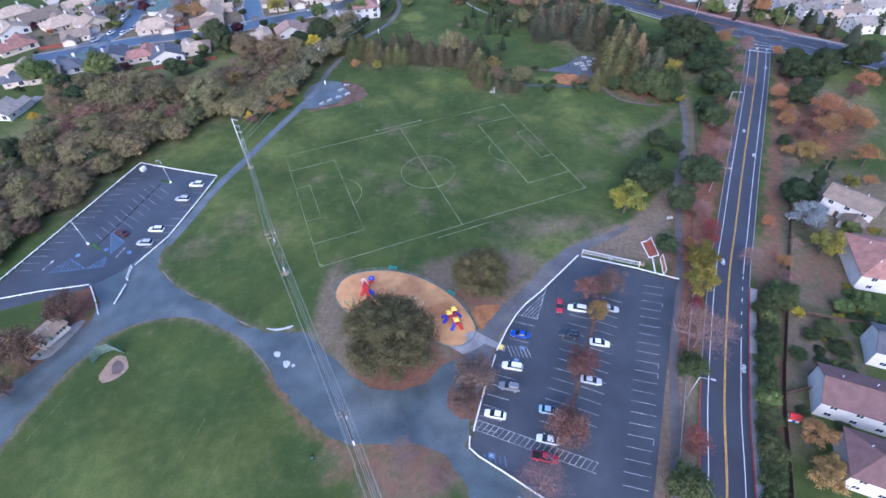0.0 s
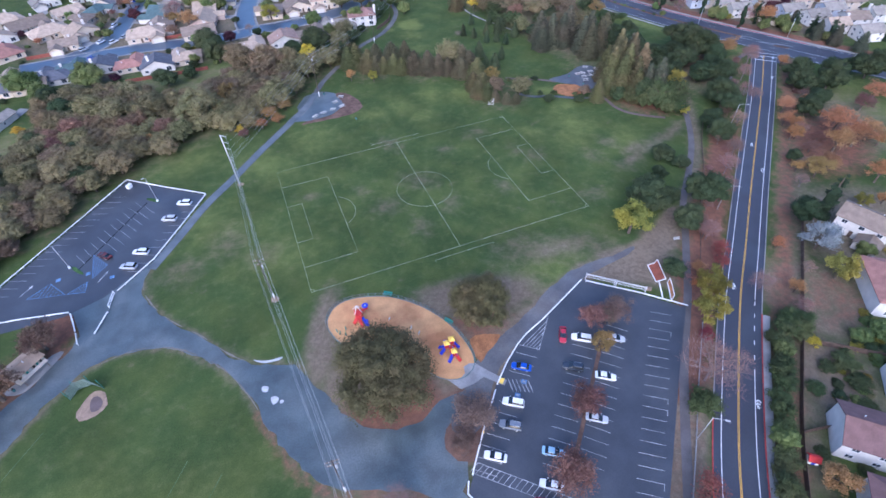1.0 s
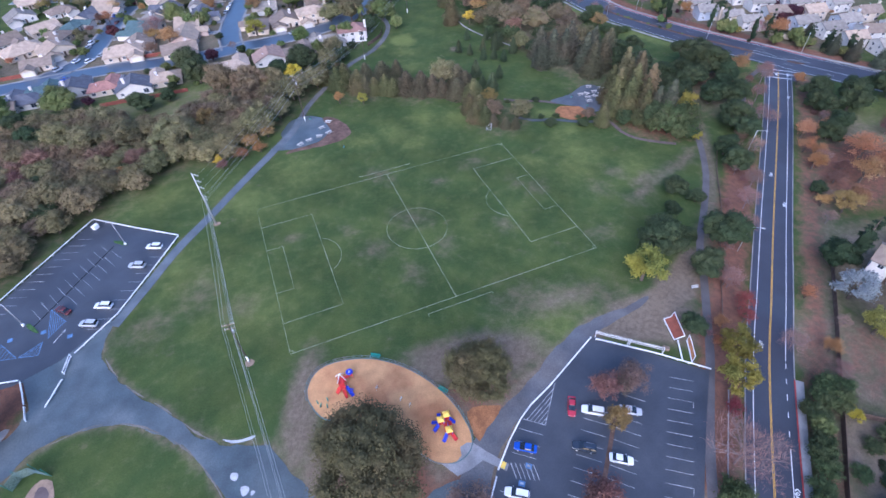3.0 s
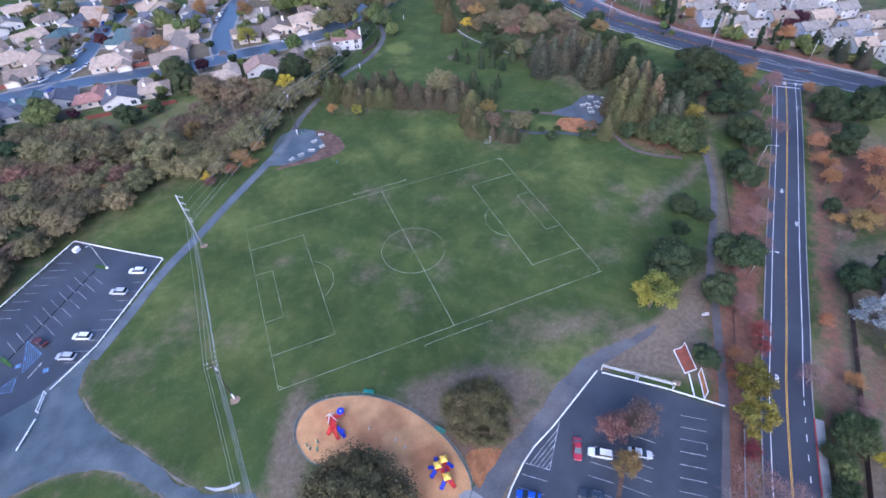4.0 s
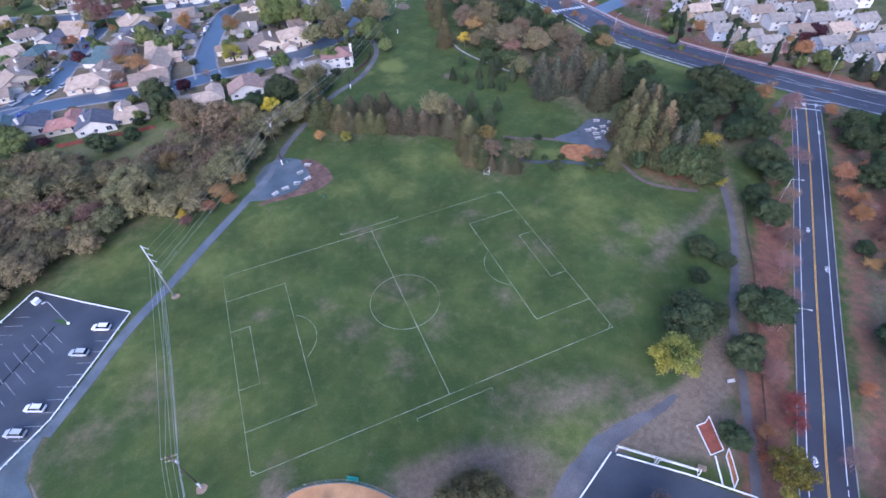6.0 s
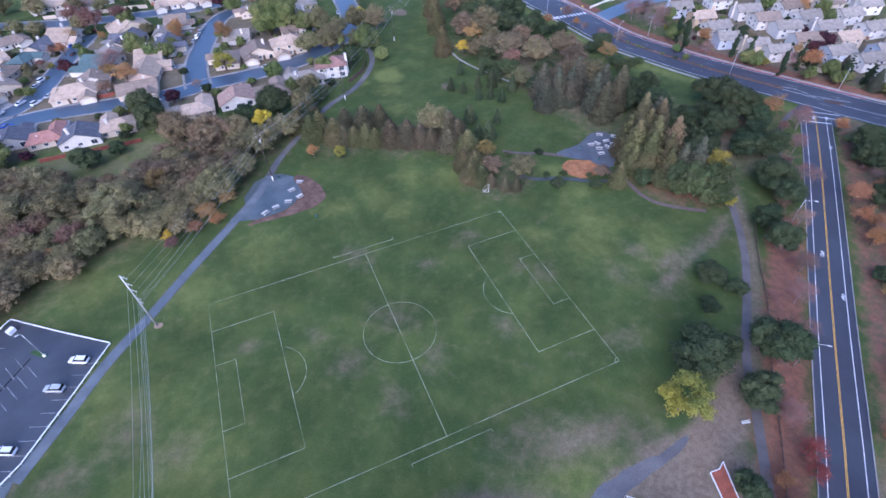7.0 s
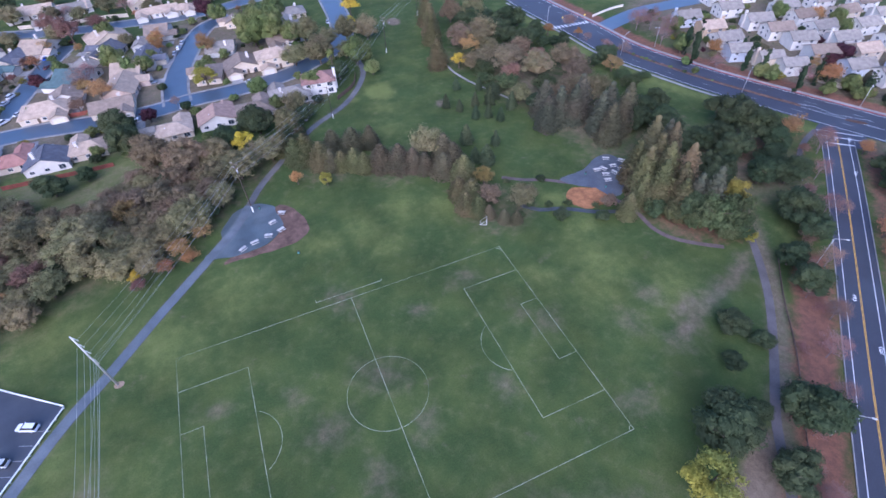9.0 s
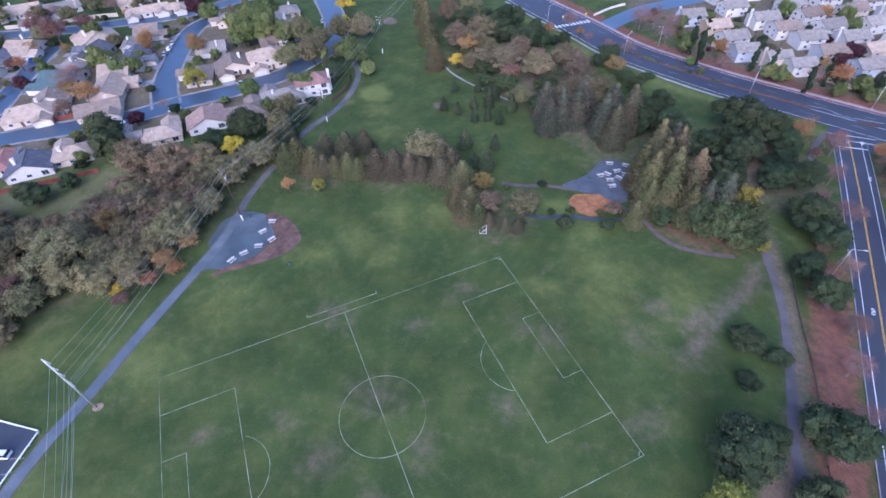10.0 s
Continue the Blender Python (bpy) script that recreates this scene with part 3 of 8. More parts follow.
# suburb streets
for pts, w in (([(-146.4, 165.9), (-97.6, 167.1), (-78.1, 164.7), (-57.9, 161.4), (-41.5, 162.5), (-34.2, 164.1), (-9.8, 164.7), (9.8, 168.4), (20.7, 174.5), (36.6, 186.7), (45.1, 205), (48.8, 226.9), (51.2, 262.3)], 5.1),
               ([(-37.8, 163.5), (-38.1, 179.3), (-36, 195.2), (-30.5, 217.2), (-24.4, 237.9), (-17.1, 250.1), (-4.9, 255)], 4.8),
               ([(-126.9, 168.4), (-112, 179.6), (-104.5, 194), (-99.3, 217), (-93.5, 241.6), (-88, 257)], 4.5),
               ([(-158.6, 305), (-117.1, 288.9), (-86, 278.5), (-61, 275), (-26, 269.6), (12.2, 278.2), (61, 280.6)], 4.9)):
    line = spline(pts, step=3)
    structure(ribbon("road", line, -w, w, -0.2, 0.03 + 0.004 * w - 0.0005 * len(pts), M_STREET), "asphalt suburban street tinted blue for the sky's reflection", "road")
    for s in (-1, 1):
        structure(ribbon("pavement", offset(line, s * (w + 0.7)), -0.55, 0.55, -0.1, 0.11, M_CONCRETE), "pale concrete pavement along the street", "pavement")

# park paths and the paved yard
bend = next(i for i, p in enumerate(WALK_WEST) if p.y > 80)
structure(ribbon("path", WALK_WEST[:bend + 1], -1.45, 1.45, -0.2, 0.03, M_WALK), "grey asphalt park path along the field", "path")
structure(ribbon("path", WALK_WEST[bend:], -1.15, 1.15, -0.2, 0.029, M_FIELDPATH), "narrower grey park path towards the houses", "path")
structure(ribbon("path", spline([(143.5, 14.4), (150.4, 20.6), (158, 26.4), (165.2, 30.2), (172.6, 32.6)], step=2), -0.9, 0.9, -0.2, 0.03, M_OLDPATH), "worn footpath to the junction", "path")
structure(ribbon("path", WALK_EAST, -1.0, 1.0, -0.2, 0.028, M_OLDPATH), "grey asphalt path below the road trees", "path")
structure(patch("path", [(-24, -80), (-17.5, -71.8), (-12, -66.5), (-4, -63), (6, -59), (16.8, -53.4), (24, -51.1), (30.2, -50.6), (36.1, -50.7), (42.5, -50.2), (45.8, -50.6), (43, -52), (37.1, -52.8), (30.6, -53.6), (26, -54.6),
                        (21, -57.4), (10.6, -61.6), (0, -65.6), (-6, -69.3), (-11.5, -74.2), (-18, -82)], 0.034, M_FIELDPATH, wobble=0.7), "broad grey asphalt path beside the car park", "path")
structure(ribbon("path", spline([(100.2, 2.4), (94.6, 6.7), (89.8, 11.7), (87.8, 17.5), (88.2, 23.1), (87.2, 29), (85.6, 33.7)], step=2), -0.7, 0.7, -0.2, 0.024, M_DIRTPATH), "narrow path through the trees", "path")
yard = structure(patch("paved_yard", YARD, 0.02, M_PATH, wobble=1.1), "worn grey asphalt yard and driveway", "pavement")
structure(patch("paved_apron", [(-116, -3.2), (-102.5, -5.6), (-94, -8.2), (-92.5, -14), (-95, -22), (-100.6, -24.4), (-101.9, -18.7), (-104, -11.8), (-112.4, -9.2)], 0.03, M_PATH, closed_smooth=False), "grey asphalt apron at the car park entrance", "pavement")
patch("pale_patch", [(-61.4, -45.1), (-59.3, -47), (-55.6, -47.7), (-54.6, -47), (-57.3, -46.9), (-59.5, -46.2)], 0.026, M_PALEWEAR, yard, "pale worn patch", depth=0.01)
for px, py, pr in ((-58.1, -57.8, 0.9), (-56.8, -58.9, 0.4), (-59.8, -54.2, 0.7)):
    patch("pale_patch", [(px + pr * math.cos(a) * rng.uniform(0.7, 1.5), py + pr * math.sin(a) * rng.uniform(0.7, 1.5)) for a in (0, 1.05, 2.1, 3.14, 4.2, 5.2)], 0.026, M_PALEWEAR, yard, "pale worn patch", depth=0.01)
structure(patch("leaf_litter", [(-25, -79.4), (-20.5, -78), (-17.2, -79.6), (-16.6, -82.4), (-19, -86), (-21.6, -88), (-25, -86.6), (-26.8, -83.4)], 0.03, M_LITTER, wobble=0.7), "brown fallen leaves on the asphalt", "leaf litter")
rim = spline([(-96, -31.4), (-87.1, -30.7), (-77.6, -35.0), (-68.8, -44.2), (-63.4, -54.6), (-60.8, -63)], step=0.8) + spline([(-59, -46.9), (-65.2, -42.7), (-72.8, -32.6), (-81.2, -22.4), (-86.6, -10.2), (-84.2, 0.6), (-77, 8.6)], step=0.8)
k = 0
while k < len(rim) - 16:
    n = rng.randrange(7, 16)
    seg = rim[k:k + n]
    if max((q - p).length for p, q in zip(seg, seg[1:])) < 2:
        wd = [0.03 + rng.uniform(0.05, 0.26) * math.sin(math.pi * (i + 0.5) / len(seg)) for i in range(len(seg))]
        out = [p + Vector((w_ * 0.6, w_, 0)) for p, w_ in zip(seg, wd)] + [p - Vector((w_ * 0.6, w_, 0)) for p, w_ in zip(reversed(seg), wd)]
        patch("dusty_rim", [(p.x, p.y) for p in out], 0.025, M_DUST, yard, "pale dusty worn edge", depth=0.01)
    k += n + rng.randrange(1, 5)

# ---- car parks ----
lot = structure(patch("car_park", [(25.6, -54.9), (43.8, -73.6), (32.3, -84.9), (2.4, -115.7), (-9.8, -129.3), (-23.2, -126.9), (-16.3, -108.1), (-25.6, -94.4), (-25.7, -92.7), (-10.7, -74.2), (-1.1, -66.1), (8.5, -62)], 0.05, M_LOT, closed_smooth=False), "dark asphalt car park with painted stalls", "car park")
Z = 0.062
E1, E2 = Vector((34.5, -71.1)), Vector((-1.5, -111.3))
step = (E2 - E1) / 20
out = Vector((4.3, -3.1))
for k in range(0, 27):
    a = E1 + step * k
    bar("stall_line", a, a + out * rng.uniform(0.92, 1.0), 0.1, Z, M_LINE, lot)
    if k in (2, 9, 10, 16):
        bar("stall_line", a + out * 0.98, a + out * 0.98 + step * 0.5, 0.08, Z + 0.001, M_LINE, lot)
C1, cstep = Vector((13.3, -69.7)), Vector((-1.93, -1.98))
for k in range(-2, 19):
    a = C1 + cstep * k
    if 0 <= k < 13 or k > 15:
        bar("stall_line", a, a + Vector((3.8, -3.4)), 0.1, Z, M_LINE, lot)
    if k < 12 or k > 17:
        bar("stall_line", a + Vector((5.0, -4.5)), a + Vector((8.6, -8.1)), 0.1, Z, M_LINE, lot)
structure(ribbon('planting_strip', [Vector((17.9, -73.9, 0)), Vector((6.2, -85.7, 0)), Vector((-5.5, -97.5, 0))], -0.45, 0.45, -0.05, 0.11, M_MULCH), 'narrow bark strip between the parking rows', 'planting strip')
W1, wstep = Vector((-2.3, -68.3)), Vector((-1.9, -1.9))
for k in range(0, 12):
    a = W1 + wstep * k
    if k not in (3, 4):
        bar("stall_line", a, a + Vector((3.8, -3.2)), 0.1, Z, M_LINE, lot)
HA, HB, HC = Vector((10.3, -61.9)), Vector((-0.6, -66.7)), Vector((3.1, -69.8))
bar("hatch_line", HB, HC, 0.12, Z, M_LINE, lot)
bar("hatch_line", HC, HA, 0.12, Z + 0.001, M_LINE, lot)
for k in range(1, 6):
    bar("hatch_line", HB.lerp(HC, k / 6), HA.lerp(HC, k / 6), 0.12, Z, M_LINE, lot)
for k in range(6):
    a = Vector((-7.4, -73.9)) + Vector((0.8, -0.4)) * k
    bar("hatch_line", a, a + Vector((-0.4, -3.2)), 0.12, Z, M_LINE, lot)
X1, X2 = Vector((-22.6, -89.2)), Vector((-4.2, -106.7))
xd = (X2 - X1).normalized()
xn = Vector((-xd.y, xd.x))
for s in (-1.15, 1.15):
    bar("crossing_edge", X1 + xn * s, X2 + xn * s, 0.11, Z, M_LINE, lot)
for k in range(23):
    a = X1 + xd * ((X2 - X1).length * k / 22)
    bar("crossing_bar", a + xn * 1.1, a - xn * 1.1 - xd * 0.9, 0.12, Z, M_LINE, lot)
for hx, hy in ((-22.6, -96.3), (-4.4, -75.9), (-7.3, -78.3)):
    bar("blue_square", (hx - 0.5, hy + 0.4), (hx + 0.5, hy - 0.4), 1.1, Z, M_BLUELINE, lot)
    bar("white_mark", (hx - 0.25, hy + 0.2), (hx + 0.25, hy - 0.2), 0.4, Z + 0.004, M_LINE, lot)
for k in range(5):
    a = Vector((-23.8, -95.4)) + Vector((0.9, -0.5)) * k
    bar("blue_hatch", a, a + Vector((-0.6, -2)), 0.12, Z, M_BLUELINE, lot)

lot_w = structure(patch("car_park", [(-68.1, 26.8), (-93, 46.5), (-109.8, 25), (-136.6, -9.2), (-129.3, -11), (-106.1, -11.7), (-96.4, -8.5), (-84.2, 1.5)], 0.05, M_LOT, closed_smooth=False), "dark asphalt car park with painted stalls", "car park")
A, B = Vector((-97.2, 38.6)), Vector((-126, 4.2))
for k in range(16):
    a = A.lerp(B, k / 15)
    bar("stall_line", a, a + Vector((4.6, -1.8)), 0.1, Z, M_LINE, lot_w)
for k in range(10):
    a = Vector((-90.0, 32.3)).lerp(Vector((-105.5, 12.4)), k / 9)
    bar("stall_line", a, a + Vector((2.6, -4.6)), 0.1, Z, M_LINE, lot_w)
for k in range(7):
    a = Vector((-86.9, 28.6)).lerp(Vector((-97.3, 14.4)), k / 6)
    bar("stall_line", a, a + Vector((2.8, -4.7)), 0.1, Z, M_LINE, lot_w)
# dark line down the middle of the west lot
bar("seam", (-86.4, 30.6), (-105.0, 5.0), 0.35, 0.058, M_DARKLINE, lot_w)
A, B = Vector((-69.8, 22.4)), Vector((-88.4, -4.6))
for k in range(10):
    a = A.lerp(B, (k + 0.2) / 10)
    bar("stall_line", a, a + Vector((-4.2, 1.7)), 0.1, Z, M_LINE, lot_w)
def hatched(p, q, r, n):
    """A triangle filled with painted stripes."""
    p, q, r = Vector(p), Vector(q), Vector(r)
    for u, v in ((p, q), (q, r), (r, p)):
        bar("blue_hatch", u, v, 0.13, Z + 0.001, M_BLUELINE, lot_w)
    for k in range(1, n):
        u = p.lerp(q, k / n)
        f = min(k / n / 0.35, (1 - k / n) / 0.65)
        bar("blue_hatch", u, u + (r - p.lerp(q, 0.35)) * f, 0.12, Z, M_BLUELINE, lot_w)


hatched((-116.6, -0.8), (-106.8, -3.2), (-111.2, 3.0), 10)
hatched((-106.4, -3.3), (-101.8, -4.5), (-101.4, -0.4), 7)
hatched((-100.3, 0.3), (-96.7, 4.6), (-100.8, 10.6), 10)
for hx, hy in ((-101.6, 3.0), (-95.1, -1.2), (-109.3, 3.6)):
    bar("blue_square", (hx - 0.6, hy), (hx + 0.6, hy), 1.2, Z + 0.004, M_BLUELINE, lot_w)
for ax, ay, bx, by in ((-98.7, -1.8, -96.9, 0.8), (-118.4, 1.1, -116.3, 3.6)):
    d = (Vector((bx, by)) - Vector((ax, ay))).normalized()
    bar("arrow_shaft", (ax, ay), (bx, by), 0.22, Z, M_LINE, lot_w)
    tip, n = Vector((bx, by)) + d * 1.1, Vector((-d.y, d.x))
    mesh_object("arrow_head", [(*(Vector((bx, by)) + n * 0.5), Z + 0.001), (*(Vector((bx, by)) - n * 0.5), Z + 0.001), (*tip, Z + 0.001)], [(0, 1, 2)], M_LINE, lot_w)
structure(patch("planting_island", [(-106.2, 7.2), (-105.5, 7.6), (-103.4, 4.6), (-102.8, 3.3), (-103.6, 3.6), (-105.4, 5.7)], 0.2, M_GRASSUP, depth=0.25), "small raised planting island", "island")
structure(patch("planting_island", [(-83.2, 29.4), (-82.5, 30.0), (-84.4, 31.9), (-86.2, 32.9), (-86.5, 32.3), (-85, 30.9)], 0.2, M_GRASSUP, depth=0.25), "small raised planting island", "island")

# ---- picnic yards, play surface, earth ----
structure(patch("picnic_yard", [(-34.8, 62.2), (-29.9, 66.5), (-28.7, 73.2), (-23.4, 79.9), (-16.6, 80.5), (-11.7, 75.6), (-11, 67.1), (-15.6, 61.2), (-21.5, 59.5), (-27.6, 59.3)], 0.024, M_PATH, wobble=0.5), "grey asphalt picnic yard", "pavement")
structure(patch("mulch_bed", [(-29.9, 57.3), (-21.5, 56.9), (-15.1, 56.9), (-8.5, 57.3), (-4.4, 61.2), (-4.6, 68.1), (-8.5, 75.6), (-12, 76.2), (-11.2, 67.1), (-15.6, 61), (-21.5, 59.3), (-27.6, 59)], 0.03, M_MULCH, wobble=0.6), "brown bark mulch round the picnic yard", "mulch")
structure(ribbon("path", spline([(78.5, 45.5), (72, 50.5), (66, 53.5), (60, 58)], step=2), -0.7, 0.7, -0.2, 0.022, M_DIRTPATH), "dirt path from the picnic yard", "path")
structure(patch("picnic_yard", [(76.6, 48.6), (85.9, 49.6), (92.6, 53), (98.8, 53), (100.8, 47), (95.4, 39), (89, 33.4), (85.4, 34.6), (84, 39.4), (79, 44)], 0.026, M_PICNIC, wobble=0.5), "grey asphalt picnic yard", "pavement")
structure(patch("chip_bed", [(75.8, 43.2), (80.4, 41.6), (83.8, 39.4), (85, 33.6), (81, 32), (77.6, 32.2), (73, 35.8), (73.6, 40)], 0.032, M_ORANGEDIRT, wobble=1.2), "orange wood-chip bed", "mulch")
structure(ribbon("creek", spline([(58.6, 42.7), (62.9, 38.3), (69.2, 35.9), (77, 30.4), (83.4, 27.4)], step=2), -0.8, 0.8, -0.2, 0.02, M_WATER), "dark narrow creek", "creek")
structure(ribbon("path", spline([(78, 152), (77.3, 143.7), (77.3, 134.6), (79.8, 123), (84.3, 111.4), (88, 101.7)], step=2), -0.5, 0.5, -0.2, 0.02, M_CONCRETE), "pale narrow park path", "path")
PLAY = [(-42.5, -43.6), (-42.2, -41), (-40.6, -38.4), (-38.3, -36.8), (-34.7, -36.4), (-29.3, -37.7), (-24.3, -40.3), (-19.3, -45), (-15.6, -50.5), (-13.1, -56.5), (-12.1, -62.2), (-12.3, -65.8), (-13.6, -68.2), (-17.1, -69.5), (-21.5, -67.6), (-25.6, -61.6), (-31.7, -54.9), (-37, -51), (-39.8, -49.8), (-41.4, -47.4)]
play = structure(patch("play_surface", PLAY, 0.07, M_TAN, depth=0.1), "sandy orange soft play surface", "play surface")
structure(ribbon("play_kerb", spline(PLAY + PLAY[:1], step=1), -0.1, 0.1, -0.05, 0.17, M_EDGE), "low dull teal edging round the play surface", "kerb")
structure(patch("concrete_ramp", [(-20.4, -68.4), (-18.3, -72), (-15.2, -71.9), (-12.3, -71.2), (-8.9, -75), (-7.8, -74), (-10.9, -69.8), (-12.6, -67.1), (-13.8, -66.6), (-15.5, -66.9), (-15.9, -68.6), (-17.8, -69.6)], 0.085, M_CONCRETE, closed_smooth=False), "pale concrete ramp to the playground", "pavement")
structure(patch("orange_bed", [(-10.9, -60.6), (-7.1, -60.5), (-3.6, -62), (-5.2, -63.8), (-8.7, -65.4), (-11.4, -67.2), (-11.5, -63.6)], 0.036, M_ORANGEDIRT, wobble=0.6), "orange wood-chip bed", "mulch")
structure(patch("batting_dirt", [(-97.4, -42.6), (-96.6, -40.6), (-95.2, -41), (-94.6, -42.8), (-95.4, -44.6), (-96.9, -44.4)], 0.036, M_DIRTPATH, wobble=0.4), "dark worn batting spot", "dirt")
structure(patch("batting_dirt", [(-100, -43.4), (-98.8, -40.6), (-96.8, -38.9), (-94.4, -40), (-93.6, -43.7), (-95.8, -46), (-98.9, -45.6)], 0.03, M_BAREEARTH, wobble=0.5), "bare brown batting dirt", "dirt")

# ---- football pitch lines ----
pitch = tagged(empty("pitch_marking"), "white chalk football pitch lines on grass", "pitch marking", kind="structure")
FX, FY, PZ = 44.0, 29.7, 0.012


def chalk(a, b, w=0.13, mat=None):
    n = max(2, int((Vector(b) - Vector(a)).length / 3))
    ribbon("line", [Vector((*a, 0)).lerp(Vector((*b, 0)), i / n) for i in range(n + 1)], -w / 2, w / 2, PZ - 0.04, PZ, mat or M_CHALK, pitch)


def chalk_arc(cx, cy, r, a0, a1, w=0.13):
    pts = [Vector((cx + r * math.cos(radians(a0 + (a1 - a0) * i / 40)), cy + r * math.sin(radians(a0 + (a1 - a0) * i / 40)), 0)) for i in range(41)]
    ribbon("arc", pts, -w / 2, w / 2, PZ - 0.04, PZ + 0.002, M_CHALK, pitch)


for s in (-1, 1):
    chalk((-FX, s * FY), (FX, s * FY), 0.11 if s < 0 else 0.09)
    chalk((s * FX, -FY), (s * FX, FY), 0.10 if s > 0 else 0.08)
    px = s * 28.2
    for e in (-1, 1):
        chalk((s * FX, e * 19.8), (px, e * 19.8), 0.11)
        chalk((s * FX, e * 8.9), (s * 39.2, e * 8.9), 0.10)
    chalk((px, -19.8), (px, 19.8), 0.12)
    chalk((s * 39.2, -8.9), (s * 39.2, 8.9), 0.10)
    if s < 0:
        chalk_arc(-32.0, 0.5, 8.2, -57, 57, 0.11)
    else:
        chalk_arc(32.4, -0.2, 8.2, 123, 237, 0.11)
    chalk((-8.9, s * 32.1), (9.3, s * 32.1), 0.12)
    chalk((-8.9, s * 32.1), (-8.9, s * 32.8), 0.12)
    chalk((9.3, s * 32.1), (9.3, s * 32.8), 0.12)
chalk((0, -FY), (0, FY), 0.14)
chalk_arc(0, -0.1, 9.2, 0, 360, 0.10)
for cx, cy, a in ((-FX, -FY, 0), (FX, -FY, 90), (FX, FY, 180), (-FX, FY, 270)):
    chalk_arc(cx, cy, 0.95, a, a + 90, 0.1)
for a, b in (((-77.1, -64.7), (-82.3, -72.5)), ((-70.6, -70.2), (-78, -80.3)), ((-106.3, -45.7), (-113.5, -54.9))):
    chalk(a, b, 0.12, M_FAINT)


# ---- trees ----
def leaf_material(name, colour, second, per_island=0.10, hue=0.02):
    colour, second = (tuple(1.36 * c for c in k) for k in (colour, second))
    m = material(name, colour, 0.75, 0.13, 0.25, 2.5, per_object=0.22, per_island=per_island, second=second, spec=0.15, hue=hue)
    # leaves let part of the daylight through
    nt, nodes = m.node_tree, m.node_tree.nodes
    bs = nodes["Principled BSDF"]
    thin, mix = nodes.new("ShaderNodeBsdfTranslucent"), nodes.new("ShaderNodeMixShader")
    nt.links.new(bs.inputs["Base Color"].links[0].from_socket, thin.inputs["Color"])
    mix.inputs["Fac"].default_value = 0.3
    nt.links.new(bs.outputs["BSDF"], mix.inputs[1])
    nt.links.new(thin.outputs["BSDF"], mix.inputs[2])
    nt.links.new(mix.outputs["Shader"], nodes["Material Output"].inputs["Surface"])
    return m


LEAF = {
    "oak": leaf_material("valley_oak_leaves", (0.154, 0.134, 0.064), (0.162, 0.130, 0.066)),
    "olive": leaf_material("olive_leaves", (0.130, 0.121, 0.058), (0.148, 0.123, 0.064)),
    "browntree": leaf_material("brown_leaves", (0.150, 0.116, 0.064), (0.138, 0.114, 0.062)),
    "darkoak": leaf_material("live_oak_leaves", (0.033, 0.047, 0.021), (0.046, 0.057, 0.025)),
    "green": leaf_material("garden_leaves", (0.086, 0.112, 0.036), (0.122, 0.130, 0.046)),
    "yellowgreen": leaf_material("turning_leaves", (0.178, 0.145, 0.028), (0.130, 0.126, 0.030)),
    "yellow": leaf_material("yellow_leaves", (0.420, 0.315, 0.035), (0.350, 0.250, 0.035)),
    "orange": leaf_material("orange_leaves", (0.270, 0.140, 0.060), (0.240, 0.150, 0.070)),
    "rust": leaf_material("rust_leaves", (0.156, 0.090, 0.066), (0.138, 0.088, 0.064)),
    "red": leaf_material("red_leaves", (0.190, 0.048, 0.042), (0.160, 0.056, 0.048)),
    "maroon": leaf_material("maroon_leaves", (0.045, 0.018, 0.025), (0.060, 0.022, 0.026)),
    "bare": leaf_material("last_leaves", (0.215, 0.125, 0.100), (0.180, 0.120, 0.098)),
    "silver": leaf_material("silver_leaves", (0.210, 0.230, 0.235), (0.175, 0.195, 0.195)),
    "conifer": leaf_material("redwood_needles", (0.076, 0.079, 0.032), (0.096, 0.082, 0.038), hue=0.03),
    "greyconifer": leaf_material("grey_needles", (0.058, 0.064, 0.040), (0.076, 0.068, 0.044)),
    "ambercone": leaf_material("amber_needles", (0.118, 0.096, 0.046), (0.098, 0.086, 0.042), hue=0.03),
    "brownconifer": leaf_material("browning_needles", (0.082, 0.069, 0.040), (0.070, 0.067, 0.037), hue=0.025),
    "bronze": leaf_material("bronze_leaves", (0.125, 0.092, 0.068), (0.110, 0.086, 0.066)),
    "plum": leaf_material("purple_brown_leaves", (0.134, 0.103, 0.062), (0.124, 0.102, 0.060)),
    "russet": leaf_material("russet_leaves", (0.165, 0.105, 0.066), (0.140, 0.104, 0.062)),
    "gold": leaf_material("golden_brown_leaves", (0.235, 0.160, 0.058), (0.195, 0.150, 0.060)),
    "hedge": leaf_material("hedge_leaves", (0.050, 0.067, 0.026), (0.068, 0.076, 0.032)),
    "sapling": leaf_material("sapling_needles", (0.042, 0.058, 0.028), (0.050, 0.060, 0.028)),
    "cypress": leaf_material("cypress_needles", (0.025, 0.040, 0.020), (0.030, 0.045, 0.022)),
    "palm": leaf_material("palm_fronds", (0.10, 0.11, 0.03), (0.12, 0.10, 0.03)),
}
